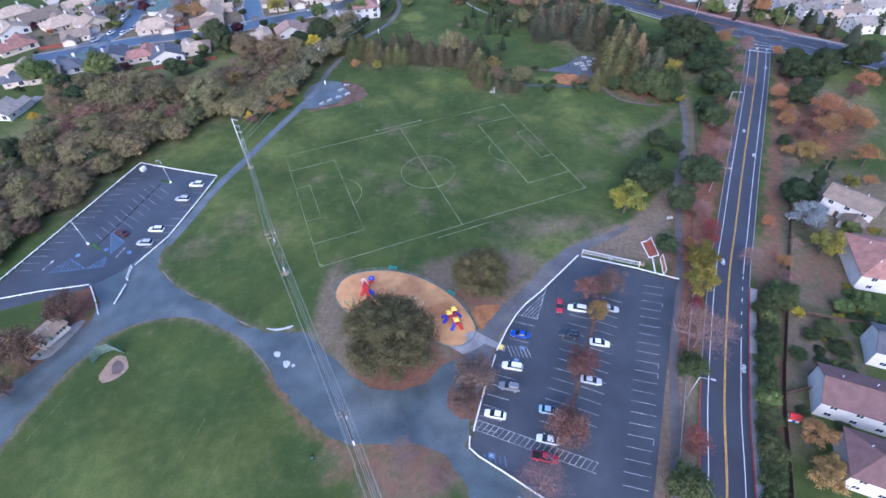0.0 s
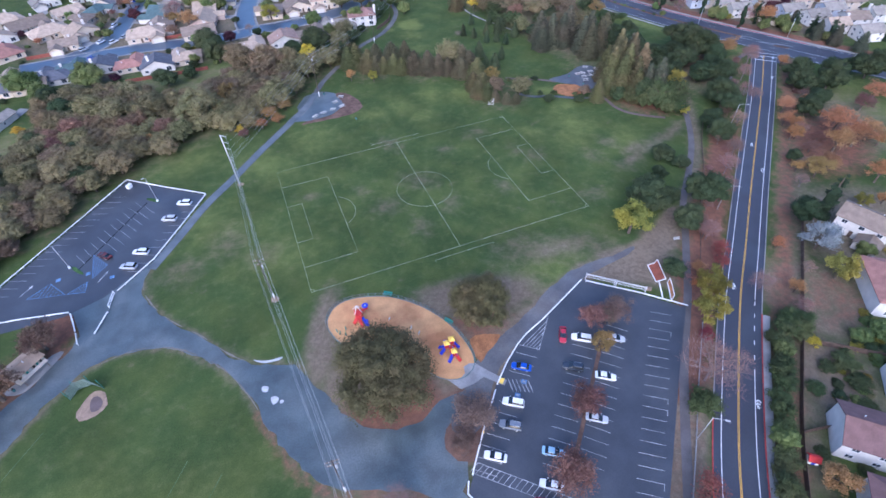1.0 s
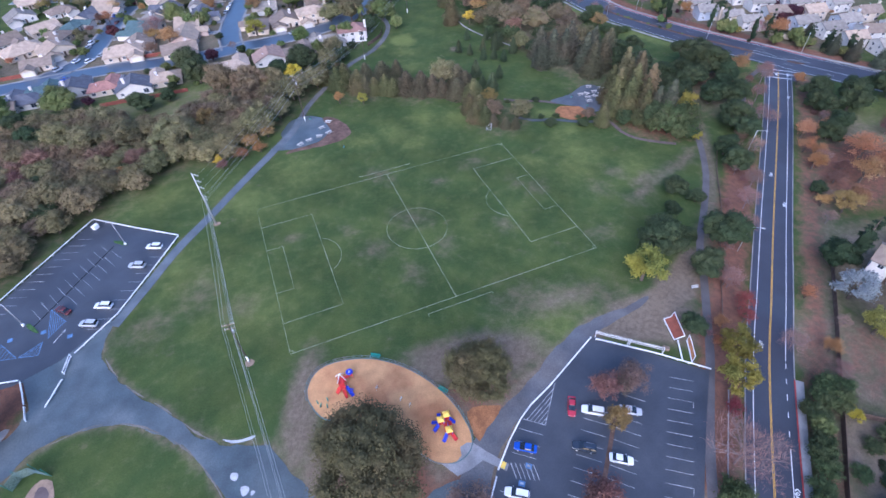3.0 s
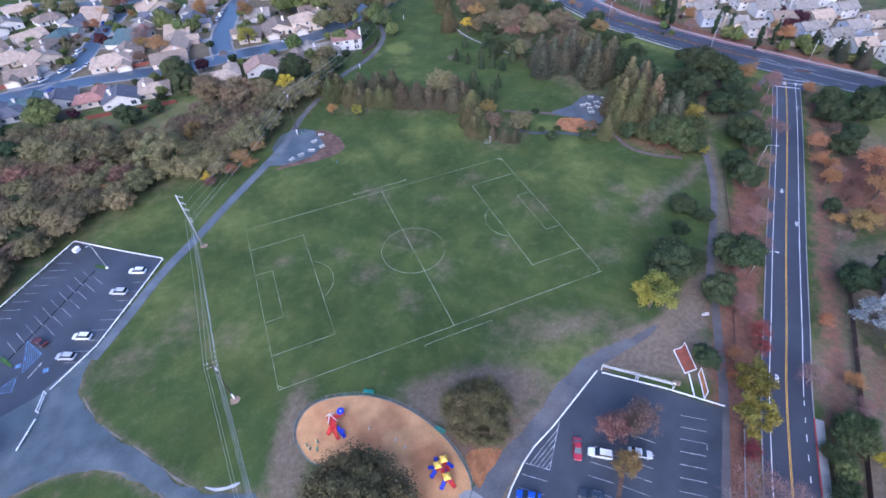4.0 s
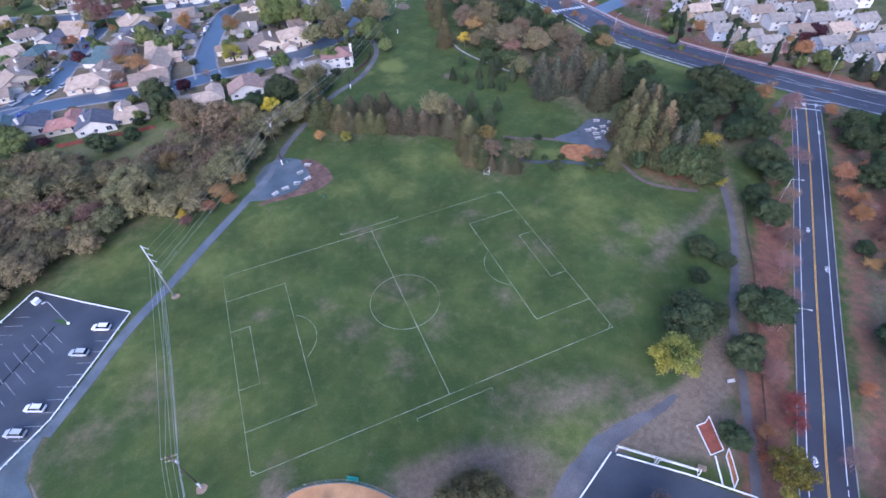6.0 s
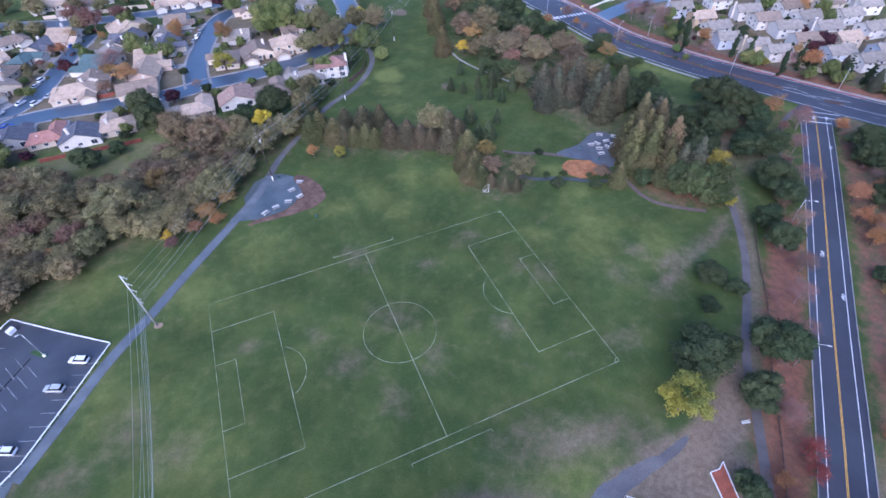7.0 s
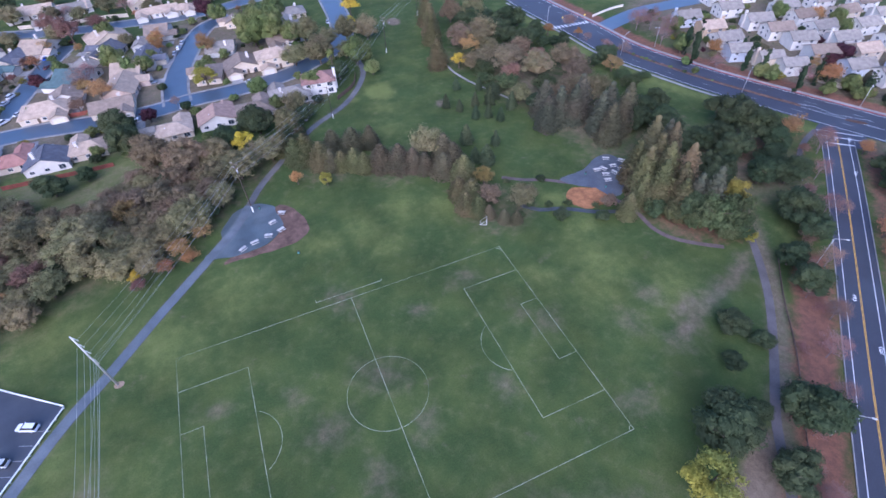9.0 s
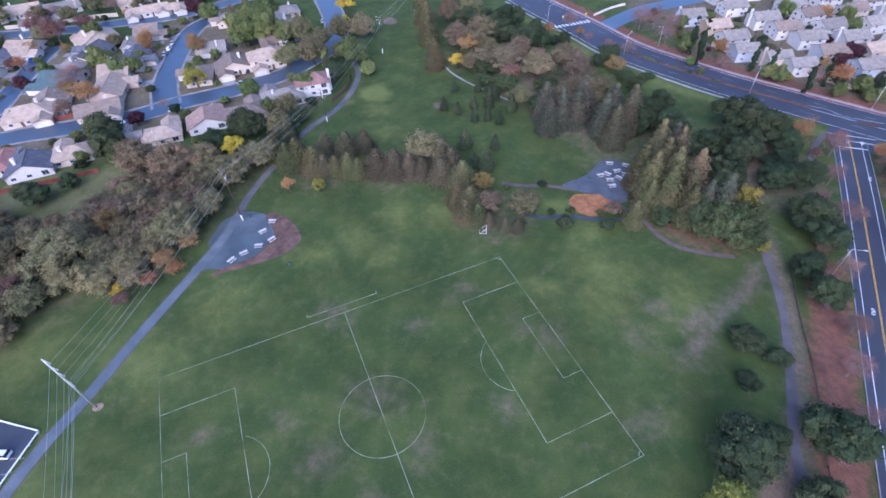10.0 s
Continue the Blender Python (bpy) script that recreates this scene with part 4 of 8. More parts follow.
# height and radius of the pattern tree, clumps, leaves, leaf size, crown shape, crown bottom, label
KIND = {
    "bigoak": (12.5, 9.0, 95, 21000, 0.27, "soft", 0.12, "very broad oak with dull brown-green leaves"),
    "oak": (8.5, 5.5, 36, 3000, 0.40, "soft", 0.12, "broad oak with dull brown-green autumn leaves"),
    "olive": (9.0, 5.5, 30, 2800, 0.40, "soft", 0.10, "rounded tree with dull olive-green leaves"),
    "browntree": (9.0, 5.5, 34, 2800, 0.38, "soft", 0.10, "rounded tree with brown autumn leaves"),
    "darkoak": (8.5, 5.0, 26, 2800, 0.38, "round", 0.06, "dense dark green live oak tree"),
    "green": (6.0, 4.0, 22, 1900, 0.34, "round", 0.06, "leafy bright green garden tree"),
    "gold": (8.0, 4.5, 34, 4200, 0.27, "airy", 0.12, "tree with golden brown autumn leaves"),
    "bigolive": (14.0, 9.0, 66, 6600, 0.42, "soft", 0.10, "large rounded tree with dull olive-green leaves"),
    "bigbrown": (14.0, 9.0, 66, 6600, 0.40, "soft", 0.10, "large rounded tree with brown autumn leaves"),
    "hedge": (6.0, 4.0, 24, 2200, 0.32, "soft", 0.04, "tall mixed green hedge shrub beside the fence"),
    "yellowgreen": (8.0, 4.0, 32, 3400, 0.30, "airy", 0.10, "tree with yellow-green autumn leaves"),
    "yellow": (6.5, 3.5, 26, 2600, 0.28, "airy", 0.12, "tree with bright yellow autumn leaves"),
    "orange": (8.0, 4.0, 30, 3200, 0.25, "haze", 0.14, "orange autumn tree with thinning leaves"),
    "rust": (8.0, 4.5, 40, 5200, 0.25, "haze", 0.16, "rust-brown tree in autumn leaf"),
    "red": (5.5, 3.0, 26, 2200, 0.18, "haze", 0.16, "small tree with red autumn leaves"),
    "maroon": (6.0, 3.5, 22, 2000, 0.28, "round", 0.12, "small tree with dark maroon leaves"),
    "bare": (8.0, 4.5, 60, 4200, 0.34, "twigs", 0.14, "nearly bare tree with pale twigs"),
    "silver": (10.0, 6.0, 44, 4600, 0.34, "airy", 0.06, "broad tree with silvery grey leaves"),
    "conifer": (14.0, 4.0, 40, 2600, 0.44, "cone", 0.03, "tall green-brown redwood conifer tree"),
    "greyconifer": (14.0, 4.0, 40, 2600, 0.44, "cone", 0.03, "tall grey-green conifer tree"),
    "brownconifer": (14.0, 4.0, 40, 2600, 0.44, "cone", 0.03, "tall conifer with browning needles"),
    "ambercone": (14.0, 4.0, 40, 2600, 0.44, "cone", 0.03, "tall conifer turning amber-brown"),
    "bronze": (8.0, 4.5, 40, 5600, 0.24, "haze", 0.16, "thin-leaved tree with bronze autumn leaves"),
    "plum": (9.0, 5.5, 32, 2800, 0.36, "soft", 0.10, "rounded tree with dull purple-brown leaves"),
    "russet": (9.0, 5.5, 32, 2800, 0.36, "soft", 0.10, "rounded tree with russet autumn leaves"),
    "sapling": (5.0, 1.5, 16, 900, 0.26, "cone", 0.08, "young dark conifer in the lawn"),
    "cypress": (12.0, 2.0, 24, 1400, 0.34, "column", 0.02, "slender dark green cypress tree"),
    "palm": (7.0, 1.8, 0, 0, 0.3, "palm", 0.8, "small fan palm with a bare trunk"),
}
LEAF["bigolive"], LEAF["bigbrown"] = LEAF["olive"], LEAF["browntree"]
LEAF["bigoak"] = leaf_material("great_oak_leaves", (0.080, 0.074, 0.033), (0.092, 0.075, 0.036))


def ball(sub):
    bm = bmesh.new()
    bmesh.ops.create_icosphere(bm, subdivisions=sub, radius=1)
    out = np.array([v.co[:] for v in bm.verts]), [[v.index for v in f.verts] for f in bm.faces]
    bm.free()
    return out


BALL = ball(1)


# lumps of a crown: their radius and place as parts of the crown's radius, where the leaves lie on them, and their dense heart
LUMPS = {"soft": (0.23, 0.38, 0.56, 0.86, 0.50, 1.45, 0.62), "round": (0.26, 0.40, 0.52, 0.80, 0.78, 1.16, 0.86), "airy": (0.20, 0.34, 0.42, 0.84, 0.45, 1.2, 0.42),
         "haze": (0.26, 0.42, 0.30, 0.80, 0.15, 1.25, 0.0), "twigs": (0.2, 0.34, 0.4, 0.84, 0.2, 1.5, 0.0), "column": (0.5, 0.6, 0.4, 0.6, 0.7, 1.2, 0.8)}


def crown_mesh(kind, seed, small=False):
    H, R, clumps, leaves, size, shape, low, _ = KIND[kind]
    if small:
        clumps, leaves, size = max(7, clumps // 3), leaves // 5, size * 1.9
    g = np.random.default_rng(seed)
    vs, fs = [], []
    if shape == "palm":
        for k in range(26):
            a, up = k * 2.4, g.uniform(-0.5, 0.9)
            p = [np.array([math.cos(a) * r, math.sin(a) * r, H + up * r - 0.45 * r * r]) for r in (0.1, 0.7, 1.3, 1.8)]
            s = np.array([-math.sin(a), math.cos(a), 0])
            b = len(vs)
            for q, w in zip(p, (0.05, 0.4, 0.35, 0.03)):
                vs += [q - s * w, q + s * w]
            fs += [(b + 2 * i, b + 2 * i + 1, b + 2 * i + 3, b + 2 * i + 2) for i in range(3)]
        return vs, fs
    z0 = H * low
    core = []
    rough = 0.42
    if shape == "cone":
        # whorls of boughs that shorten to a pointed top, each bough a drooping spray
        u = 1 - np.sqrt(1 - g.uniform(0, 0.985, leaves))
        tiers = 12
        tier = np.floor(u * tiers)
        bough = g.integers(0, 11, leaves)
        turn = g.uniform(0, math.tau, tiers + 1)
        long_ = g.uniform(0.84, 1.16, (tiers + 1, 11))
        a = bough * math.tau / 11 + turn[tier.astype(int)] + g.normal(scale=0.2, size=leaves)
        reach = R * np.minimum(1.0, 1.18 * (1 - u) ** 0.56) * long_[tier.astype(int), bough]
        s = g.uniform(0.42, 1.0, leaves) ** 0.7
        mid = (tier + 0.5) / tiers
        z = z0 + (H - z0) * (mid * 0.7 + u * 0.3) - 0.24 * reach * s + 0.1 * R
        p = np.stack([np.cos(a) * reach * s, np.sin(a) * reach * s, z + g.normal(scale=0.1, size=leaves)], 1)
        d = np.stack([np.cos(a), np.sin(a), np.full(leaves, 0.55)], 1)
        for k in range(9):
            w = k / 9
            wide = R * 0.82 * (1 - w) ** 0.58
            core.append((np.array([0, 0, z0 + (H - z0) * (w + 0.05)]), np.array([wide, wide, 0.62 * (H - z0) / 9 + 0.3 * wide])))
    else:
        r0, r1, k0, k1, lo, hi, heart = LUMPS[shape]
        cs, rs = [], []
        lobes = g.uniform(0.92, 1.05, 9) if kind == "bigoak" else g.uniform(0.78, 1.1, 9)
        few = (26 / clumps) ** 0.42
        while len(cs) < clumps:
            a, u = g.uniform(0, math.tau), g.uniform(0, 1)
            r = R * g.uniform(r0, r1) * few
            if shape == "column":
                z = z0 + (H - z0) * u
                rad = R * 0.5 * math.sin(math.pi * min(1, 0.18 + 0.8 * u)) ** 0.6
                c = np.array([math.cos(a) * rad, math.sin(a) * rad, z])
                r = R * 0.5 * (1.05 - 0.7 * u)
            else:
                el = math.asin(g.uniform(-0.3, 1))
                k = lobes[int(a / math.tau * 9)] * min(g.uniform(k0, k1) + 0.18 * (1 - few), 0.94)
                zc = z0 + (H - z0) * 0.42
                c = np.array([math.cos(a) * math.cos(el) * R * k, math.sin(a) * math.cos(el) * R * k, zc + math.sin(el) * (H - zc) * k])
            # lumps keep apart, so that shade gathers between them
            if shape in ("soft", "round") and g.uniform() < 0.75 and any(np.linalg.norm(c - q) < 0.85 * r for q in cs):
                continue
            cs.append(c)
            rs.append(r)
        cs, rs = np.array(cs), np.array(rs)
        pick = g.choice(clumps, leaves, p=rs ** 2 / (rs ** 2).sum())
        d = g.normal(size=(leaves, 3))
        d /= np.linalg.norm(d, axis=1)[:, None]
        d[:, 2] = np.where(d[:, 2] < -0.25, -d[:, 2] * 0.8, d[:, 2])
        p = cs[pick] + d * (rs[pick] * g.uniform(lo, hi, leaves))[:, None] * np.array([1, 1, 0.85])
        if heart:
            core = [(c, np.array([1, 1, 0.85]) * r * heart) for c, r in zip(cs, rs)]
            if shape != "airy":
                core.append((np.array([0, 0, z0 + (H - z0) * 0.4]), np.array([R * 0.6, R * 0.6, (H - z0) * 0.40])))
        rough = 0.7 if shape in ("airy", "haze") else 0.42
    nrm = d + g.normal(scale=rough, size=(leaves, 3)) + np.array([0, 0, 0.3])
    nrm /= np.linalg.norm(nrm, axis=1)[:, None]
    t = np.cross(nrm, g.normal(size=(leaves, 3)))
    t /= np.linalg.norm(t, axis=1)[:, None]
    b = np.cross(nrm, t)
    s = size * g.uniform(0.55, 1.3, (leaves, 1))
    if shape == "twigs":
        up = d * 0.9 + np.array([0, 0, 0.5]) + g.normal(scale=0.4, size=(leaves, 3))
        tri = np.stack([p + up * s * 1.2, p + b * s * 0.06, p - b * s * 0.06], 1).reshape(-1, 3)
    else:
        tri = np.stack([p + t * s * 0.75, p - t * s * 0.35 + b * s * 0.55, p - t * s * 0.35 - b * s * 0.55 + nrm * s * 0.1], 1).reshape(-1, 3)
    vs = tri.tolist()
    fs = np.arange(leaves * 3).reshape(-1, 3).tolist()
    iv, it = BALL
    for c, r in core:
        base = len(vs)
        k = g.uniform(0.8, 1.12, (len(iv), 1))
        vs += (c + iv * k * r).tolist()
        fs += [[i + base for i in f] for f in it]
    return vs, fs


def trunk_mesh(kind, seed):
    H, R, _, _, _, shape, low, _ = KIND[kind]
    g = random.Random(seed)
    bm = bmesh.new()
    thick = (0.010 if shape == "twigs" else 0.028) * H + 0.05
    if shape in ("cone", "column", "palm"):
        tube(bm, (0, 0, -0.15), (0, 0, H * (0.97 if shape != "palm" else 1.0)), thick, 0.05 if shape != "palm" else thick * 0.7, 7)
    else:
        top = H * 0.45
        tube(bm, (0, 0, -0.15), (0.1, 0.05, top), thick * 1.2, thick * 0.7, 7)
        n = 16 if shape == "twigs" else 6
        for k in range(n):
            a, z = k * math.tau / n * 1.9 + g.uniform(-0.3, 0.3), top * g.uniform(0.55, 1)
            r = R * g.uniform(0.55, 0.8)
            e = Vector((math.cos(a) * r, math.sin(a) * r, min(H * 0.9, z + H * g.uniform(0.2, 0.42))))
            s = Vector((0.08, 0.03, z))
            mid = s.lerp(e, 0.5) + Vector((0, 0, 0.3))
            tube(bm, s, mid, thick * 0.5, thick * 0.3, 5)
            tube(bm, mid, e, thick * 0.3, 0.03, 5)
            for j in range(5 if shape == "twigs" else 1):
                f = mid.lerp(e, g.uniform(0.1, 0.9))
                tube(bm, f, f + Vector((g.uniform(-1, 1), g.uniform(-1, 1), g.uniform(0.3, 1))) * R * 0.33, 0.03, 0.01, 4)
    return join_pieces(bm)


PATTERN = {}


def plant(kind, x, y, r, h, variants=3, small=False):
    """A tree of a kind with its crown radius and height; small: a shrub."""
    kind = {"olive": "bigolive", "browntree": "bigbrown"}.get(kind, kind) if r > 7.4 else kind
    H, R = KIND[kind][:2]
    sxy, sz = r / R, h / H
    small = small or (r < 1.95 and kind not in ("sapling", "palm", "cypress", "conifer", "ambercone", "brownconifer"))
    key = (kind, rng.randrange(2 if small else variants), small)
    spin = rng.uniform(0, 360)
    m = pose(x, y, 0, 0, 0, spin)
    if small and key not in PATTERN:
        vs, fs = crown_mesh(kind, 100 * key[1] + len(kind) + 5, True)
        foot = sorted(v[2] for v in vs)[len(vs) // 60] + 0.05
        vs = [(v[0], v[1], v[2] - foot) for v in vs]
        ob = tagged(mesh_object("shrub", vs, fs, LEAF[kind]), "low " + SHRUB.get(kind, "leafy") + " garden shrub", "shrub")
        ob.matrix_basis = m @ Matrix.Diagonal((sxy, sxy, sz, 1))
        PATTERN[key] = (ob, sxy, sz)
        return ob
    if key not in PATTERN:
        ob = tagged(empty(KINDNAME.get(kind, "tree")), KIND[kind][7], "tree")
        part("trunk", trunk_mesh(kind, key[1] + len(kind)), M_PALEBARK if kind == "bare" else M_BARK, ob)
        vs, fs = crown_mesh(kind, 100 * key[1] + len(kind) + 5)
        mesh_object("crown", vs, fs, LEAF[kind], ob)
        ob.matrix_basis = m @ Matrix.Diagonal((sxy, sxy, sz, 1))
        PATTERN[key] = (ob, sxy, sz)
        return ob
    ob, bxy, bz = PATTERN[key]
    return copy_thing(ob, m @ Matrix.Diagonal((sxy / bxy, sxy / bxy, sz / bz, 1)))


KINDNAME = {"ambercone": "conifer", "bronze": "autumn_tree", "brownconifer": "conifer", "hedge": "hedge_shrub", "bare": "bare_tree", "rust": "autumn_tree", "orange": "autumn_tree", "red": "autumn_tree", "yellow": "autumn_tree", "bigoak": "oak_tree", "oak": "oak_tree", "darkoak": "live_oak", "conifer": "conifer", "greyconifer": "conifer", "sapling": "young_conifer", "cypress": "cypress", "palm": "palm_tree"}
SHRUB = {"green": "bright green leafy", "darkoak": "dark green leafy", "olive": "dull olive-green", "orange": "orange autumn-leaved", "maroon": "dark maroon-leaved", "yellowgreen": "yellow-green leafy",
         "bare": "nearly bare twiggy", "rust": "rust-brown autumn", "browntree": "brown autumn", "yellow": "bright yellow", "red": "red-leaved"}


def grove(kind, rows, variants=3):
    for x, y, r, h in rows:
        if kind in ("conifer", "greyconifer", "brownconifer") and r > 5.2:
            # a close stand of pointed trees in place of one broad crown
            for k in range(4):
                a = k * 2.1 + x
                d = 0.0 if k == 0 else r * 0.5
                plant("greyconifer" if rng.random() < 0.1 else kind, x + math.cos(a) * d, y + math.sin(a) * d, r * rng.uniform(0.7, 0.86), h * (0.9 if k == 0 else rng.uniform(0.62, 0.82)), variants)
            continue
        plant(kind, x, y, r, h, variants)


grove("rust", [(18, -68.7, 4, 7.6), (3.9, -87, 4.6, 8.2), (-6.5, -98.3, 5.5, 8.8), (-116, -33.3, 7.1, 11.3), (-119.3, -41, 3.5, 5.6), (-108.7, -21.6, 5.5, 8.8), (-96.6, 275.8, 6.1, 10.9), (-84.5, 256.4, 7.6, 13.7), (-72.1, 266.8, 5.9, 10.5)])
grove("gold", [(16, -75.6, 3.2, 7.4)])
grove("yellowgreen", [(50.5, -72.6, 4.8, 10.4), (44.7, -78.7, 4.8, 10.4), (47.6, -44.9, 6.2, 11.4), (86.3, -81.3, 4.9, 8.5), (118.3, -63.6, 3, 5.1), (6.3, 80, 2.4, 5.4)])
grove("red", [(63.4, -62.8, 3.5, 6.4), (61, -66.2, 2.9, 5.2), (40.4, -83.2, 2.7, 4.9), (15.7, -111, 3.8, 6.7)])
grove("cypress", [(103.1, -62.2, 3, 16.1), (186.2, 78, 1.6, 13.3), (189.6, 55.5, 1.7, 14.3), (199.8, 56.4, 1.6, 13.3), (171.8, 93.1, 2.3, 18.9), (175.1, 101.4, 2, 16.5), (186.4, 70.4, 1.7, 14.5), (195.4, 88.7, 1.3, 10.9)])
grove("silver", [(90.7, -71.3, 5.7, 10)])
grove("hedge", [(55.6, -89.2, 2.2, 2.3), (48.1, -118.7, 1.9, 1.6), (53.4, -103, 2.2, 1.8), (64.4, -101, 3.4, 2.9), (63.3, -106, 2.8, 2.4), (52.5, -108.6, 1.6, 1.4), (59.9, -110.5, 2.2, 1.8), (60.3, -100, 2.2, 1.9), (43.3, -113.5, 1.7, 1.5)])
# the tall hedge between the road and the garden fence
hedge_line = spline([(62.5, -87), (53.8, -92.9), (47.6, -99.1), (41.7, -104.5), (36.5, -109.4), (30.3, -116.2), (24.1, -122.3), (16, -130)], step=2.7)
for k, p in enumerate(hedge_line):
    plant("green" if k % 7 == 3 else "hedge", p.x + rng.uniform(-0.6, 0.6), p.y + rng.uniform(-0.6, 0.6), rng.uniform(2.5, 3.3), rng.uniform(3.2, 5))
grove("green", [(100.3, -78.2, 2.8, 4.5), (79.3, -98.2, 3.2, 4.6), (74, -97, 2.6, 3.6)])
grove("green", [(8.7, 207.2, 10.4, 18.5), (1.6, 206.2, 9.4, 16.8), (-11.3, 250.6, 5.4, 9.8), (41.2, 162.7, 6.8, 12.2), (44.4, 149.3, 3.9, 7), (-67.5, 252.4, 5.6, 10), (-55.9, 202, 4.8, 8.5), (-50, 202.2, 4.8, 8.4), (-62.3, 210.9, 6.5, 11.7), (-85.9, 216.8, 4, 7.3), (-4.6, 154.8, 4.4, 7.9), (0.4, 138.3, 3.7, 6.6), (17.2, 147.1, 5, 9), (18.7, 201.8, 6.2, 11.1), (-46, 213.3, 3.3, 5.9)])
grove("green", [(16.8, 238.5, 7, 12.6), (206, 46, 4, 7), (203, 40, 3.4, 6), (196, 48, 3, 6), (188.9, 122.2, 3.8, 7.6), (186.8, 66, 3.7, 7.2), (185.6, 70, 3.3, 6.7), (174.7, 103.5, 4.4, 8.8), (223.5, 86.3, 3.2, 6.5), (259.4, 92.7, 3.9, 7.9), (250.5, 83.2, 3.8, 7.6), (167.9, 93.2, 2, 3.9), (167.4, 86.1, 1.7, 3.3), (240.9, 110.5, 4.3, 8.4)])
grove("yellow", [(62.7, -94.1, 2, 3.4), (50.5, 205, 3.2, 6.3), (55.1, 222.3, 5, 10.1)])
grove("olive", [(-7.9, 103, 5.1, 9.3), (1.1, 121.6, 5, 8.9), (26, 171, 7.6, 13), (25, 199, 7.5, 13), (35.1, 190.2, 5, 8.5), (45, 193, 6.5, 11), (54, 188, 6.8, 11.5)])
grove("sapling", [(61.7, 107.8, 1.8, 6.1), (72.6, 103.9, 1.8, 6.1), (68.7, 95.2, 1.7, 5.9), (73.3, 93.6, 1.7, 5.9), (66.9, 75.8, 1.8, 6.1), (76.2, 89.4, 1.7, 5.9), (71.4, 119.4, 1.7, 5.7), (79.7, 114.9, 1.7, 5.7), (84.1, 95.3, 2.2, 7.6), (78.2, 102.2, 2.4, 8.4), (65.4, 103, 1.6, 5.2)])
grove("maroon", [(-48.1, 152.4, 3.4, 6.1), (-17.7, 261.2, 5.6, 10.1), (227.5, 66.1, 4.8, 7.6), (218.5, 63.8, 4, 6.3)])
grove("palm", [(29.6, 162.6, 2.2, 8.7)])
grove("bigoak", [(-33.4, -64.6, 11.8, 14), (-6.1, -55.9, 8, 13.4)], 2)
grove("bare", [(-16.7, -105.8, 5.5, 7.7), (-39.4, -90.5, 4.3, 6), (-34.9, -97.6, 3.7, 5.1), (33.2, -91.6, 7.8, 12.4), (65, -76.2, 3.7, 5.7), (162.1, 23.7, 4.6, 9.4), (147.5, 150.4, 4, 7.2), (151.3, 113.1, 3.7, 6.6), (174, 132.5, 6.2, 11.2), (-74.9, 194.8, 5.2, 10.6), (-37.7, 159.8, 2.7, 5.4), (-72.7, 203.6, 4.8, 9.6), (193.5, 57.2, 4.1, 9.3), (174.8, 82.7, 3.7, 7.9), (182.6, 121.4, 4.6, 10.2), (172.4, 113.3, 4.4, 9.8), (180.3, 130.2, 4.8, 10.4)])
grove("orange", [(81.1, -66.7, 2.2, 5), (125.5, -65.3, 2.4, 4.5), (-2.6, 84.7, 2.3, 6), (-1.8, 210, 4.1, 9.9), (-20.9, 205.7, 5.6, 13.5), (-98.1, 231.6, 3.9, 7.1), (-95.8, 250.6, 4.1, 7.4), (-66.4, 179.3, 5.9, 10.6), (-80.9, 244, 2.9, 5.2), (-43.8, 232.3, 5.1, 9.3), (-43.1, 223.7, 4, 7.2)])
grove("orange", [(-61.9, 158.1, 2.2, 3.9), (203, 53.2, 5.1, 10.2), (185.3, 94.9, 4.1, 8.2), (208.9, 65.1, 3.5, 7.2), (252.9, 99.3, 4.3, 8.5)])
grove("darkoak", [(47.8, -63.2, 3.5, 6), (97, -61, 5, 8.6), (58, -37.6, 7.1, 11.4), (68.1, -37.4, 3, 5.2), (63.8, -50, 4.8, 8.4), (76.6, -42.6, 6.6, 11.4)])
grove("darkoak", [(71, 51.5, 1.9, 2.2), (66.7, 32.6, 2.4, 2.8), (77, 26.7, 2.4, 2.8)])
grove("darkoak", [(-9.3, 123.1, 6.8, 11.7), (2.4, 113.8, 4, 6.8)])

grove("olive", [(-98, 297, 6, 9), (-84, 292, 5, 8), (-46, 287, 5, 8), (-15, 282, 5, 8), (-120, 306, 7, 10), (-70, 298, 6, 9), (-30, 292, 6, 9)])
grove("bare", [(-90, 299, 5, 8), (-60, 292, 5, 8), (94, -34, 4, 8), (66, -56, 3.6, 7), (86, -42.5, 3.4, 7), (104, -27, 3.4, 7)])

# the front of the wood
grove("gold", [(38.9, -118.9, 3.7, 6.5), (33.3, -125.6, 3.8, 7.5), (36.5, -124.4, 2.8, 6)])
grove("green", [(-111.3, 134.8, 6, 9.5)])
grove("hedge", [(27, -96.7, 3.6, 6.4), (8.3, -116.8, 4.4, 7.4), (62.3, -90.4, 3.2, 5), (66, -88.5, 2.6, 4)])
grove("yellowgreen", [(-24.3, 174.5, 6, 9)])
grove("hedge", [(66.5, 38.9, 1.5, 1.8), (72, 36.8, 1.6, 2), (79, 32.6, 1.5, 1.7), (69, 35.2, 1.3, 1.5)])

grove("bronze", [(25.2, -69, 4.2, 7.4), (-18.9, -79.8, 5.8, 8), (-22.5, -84, 3.6, 6), (22, -69.6, 3, 6)])
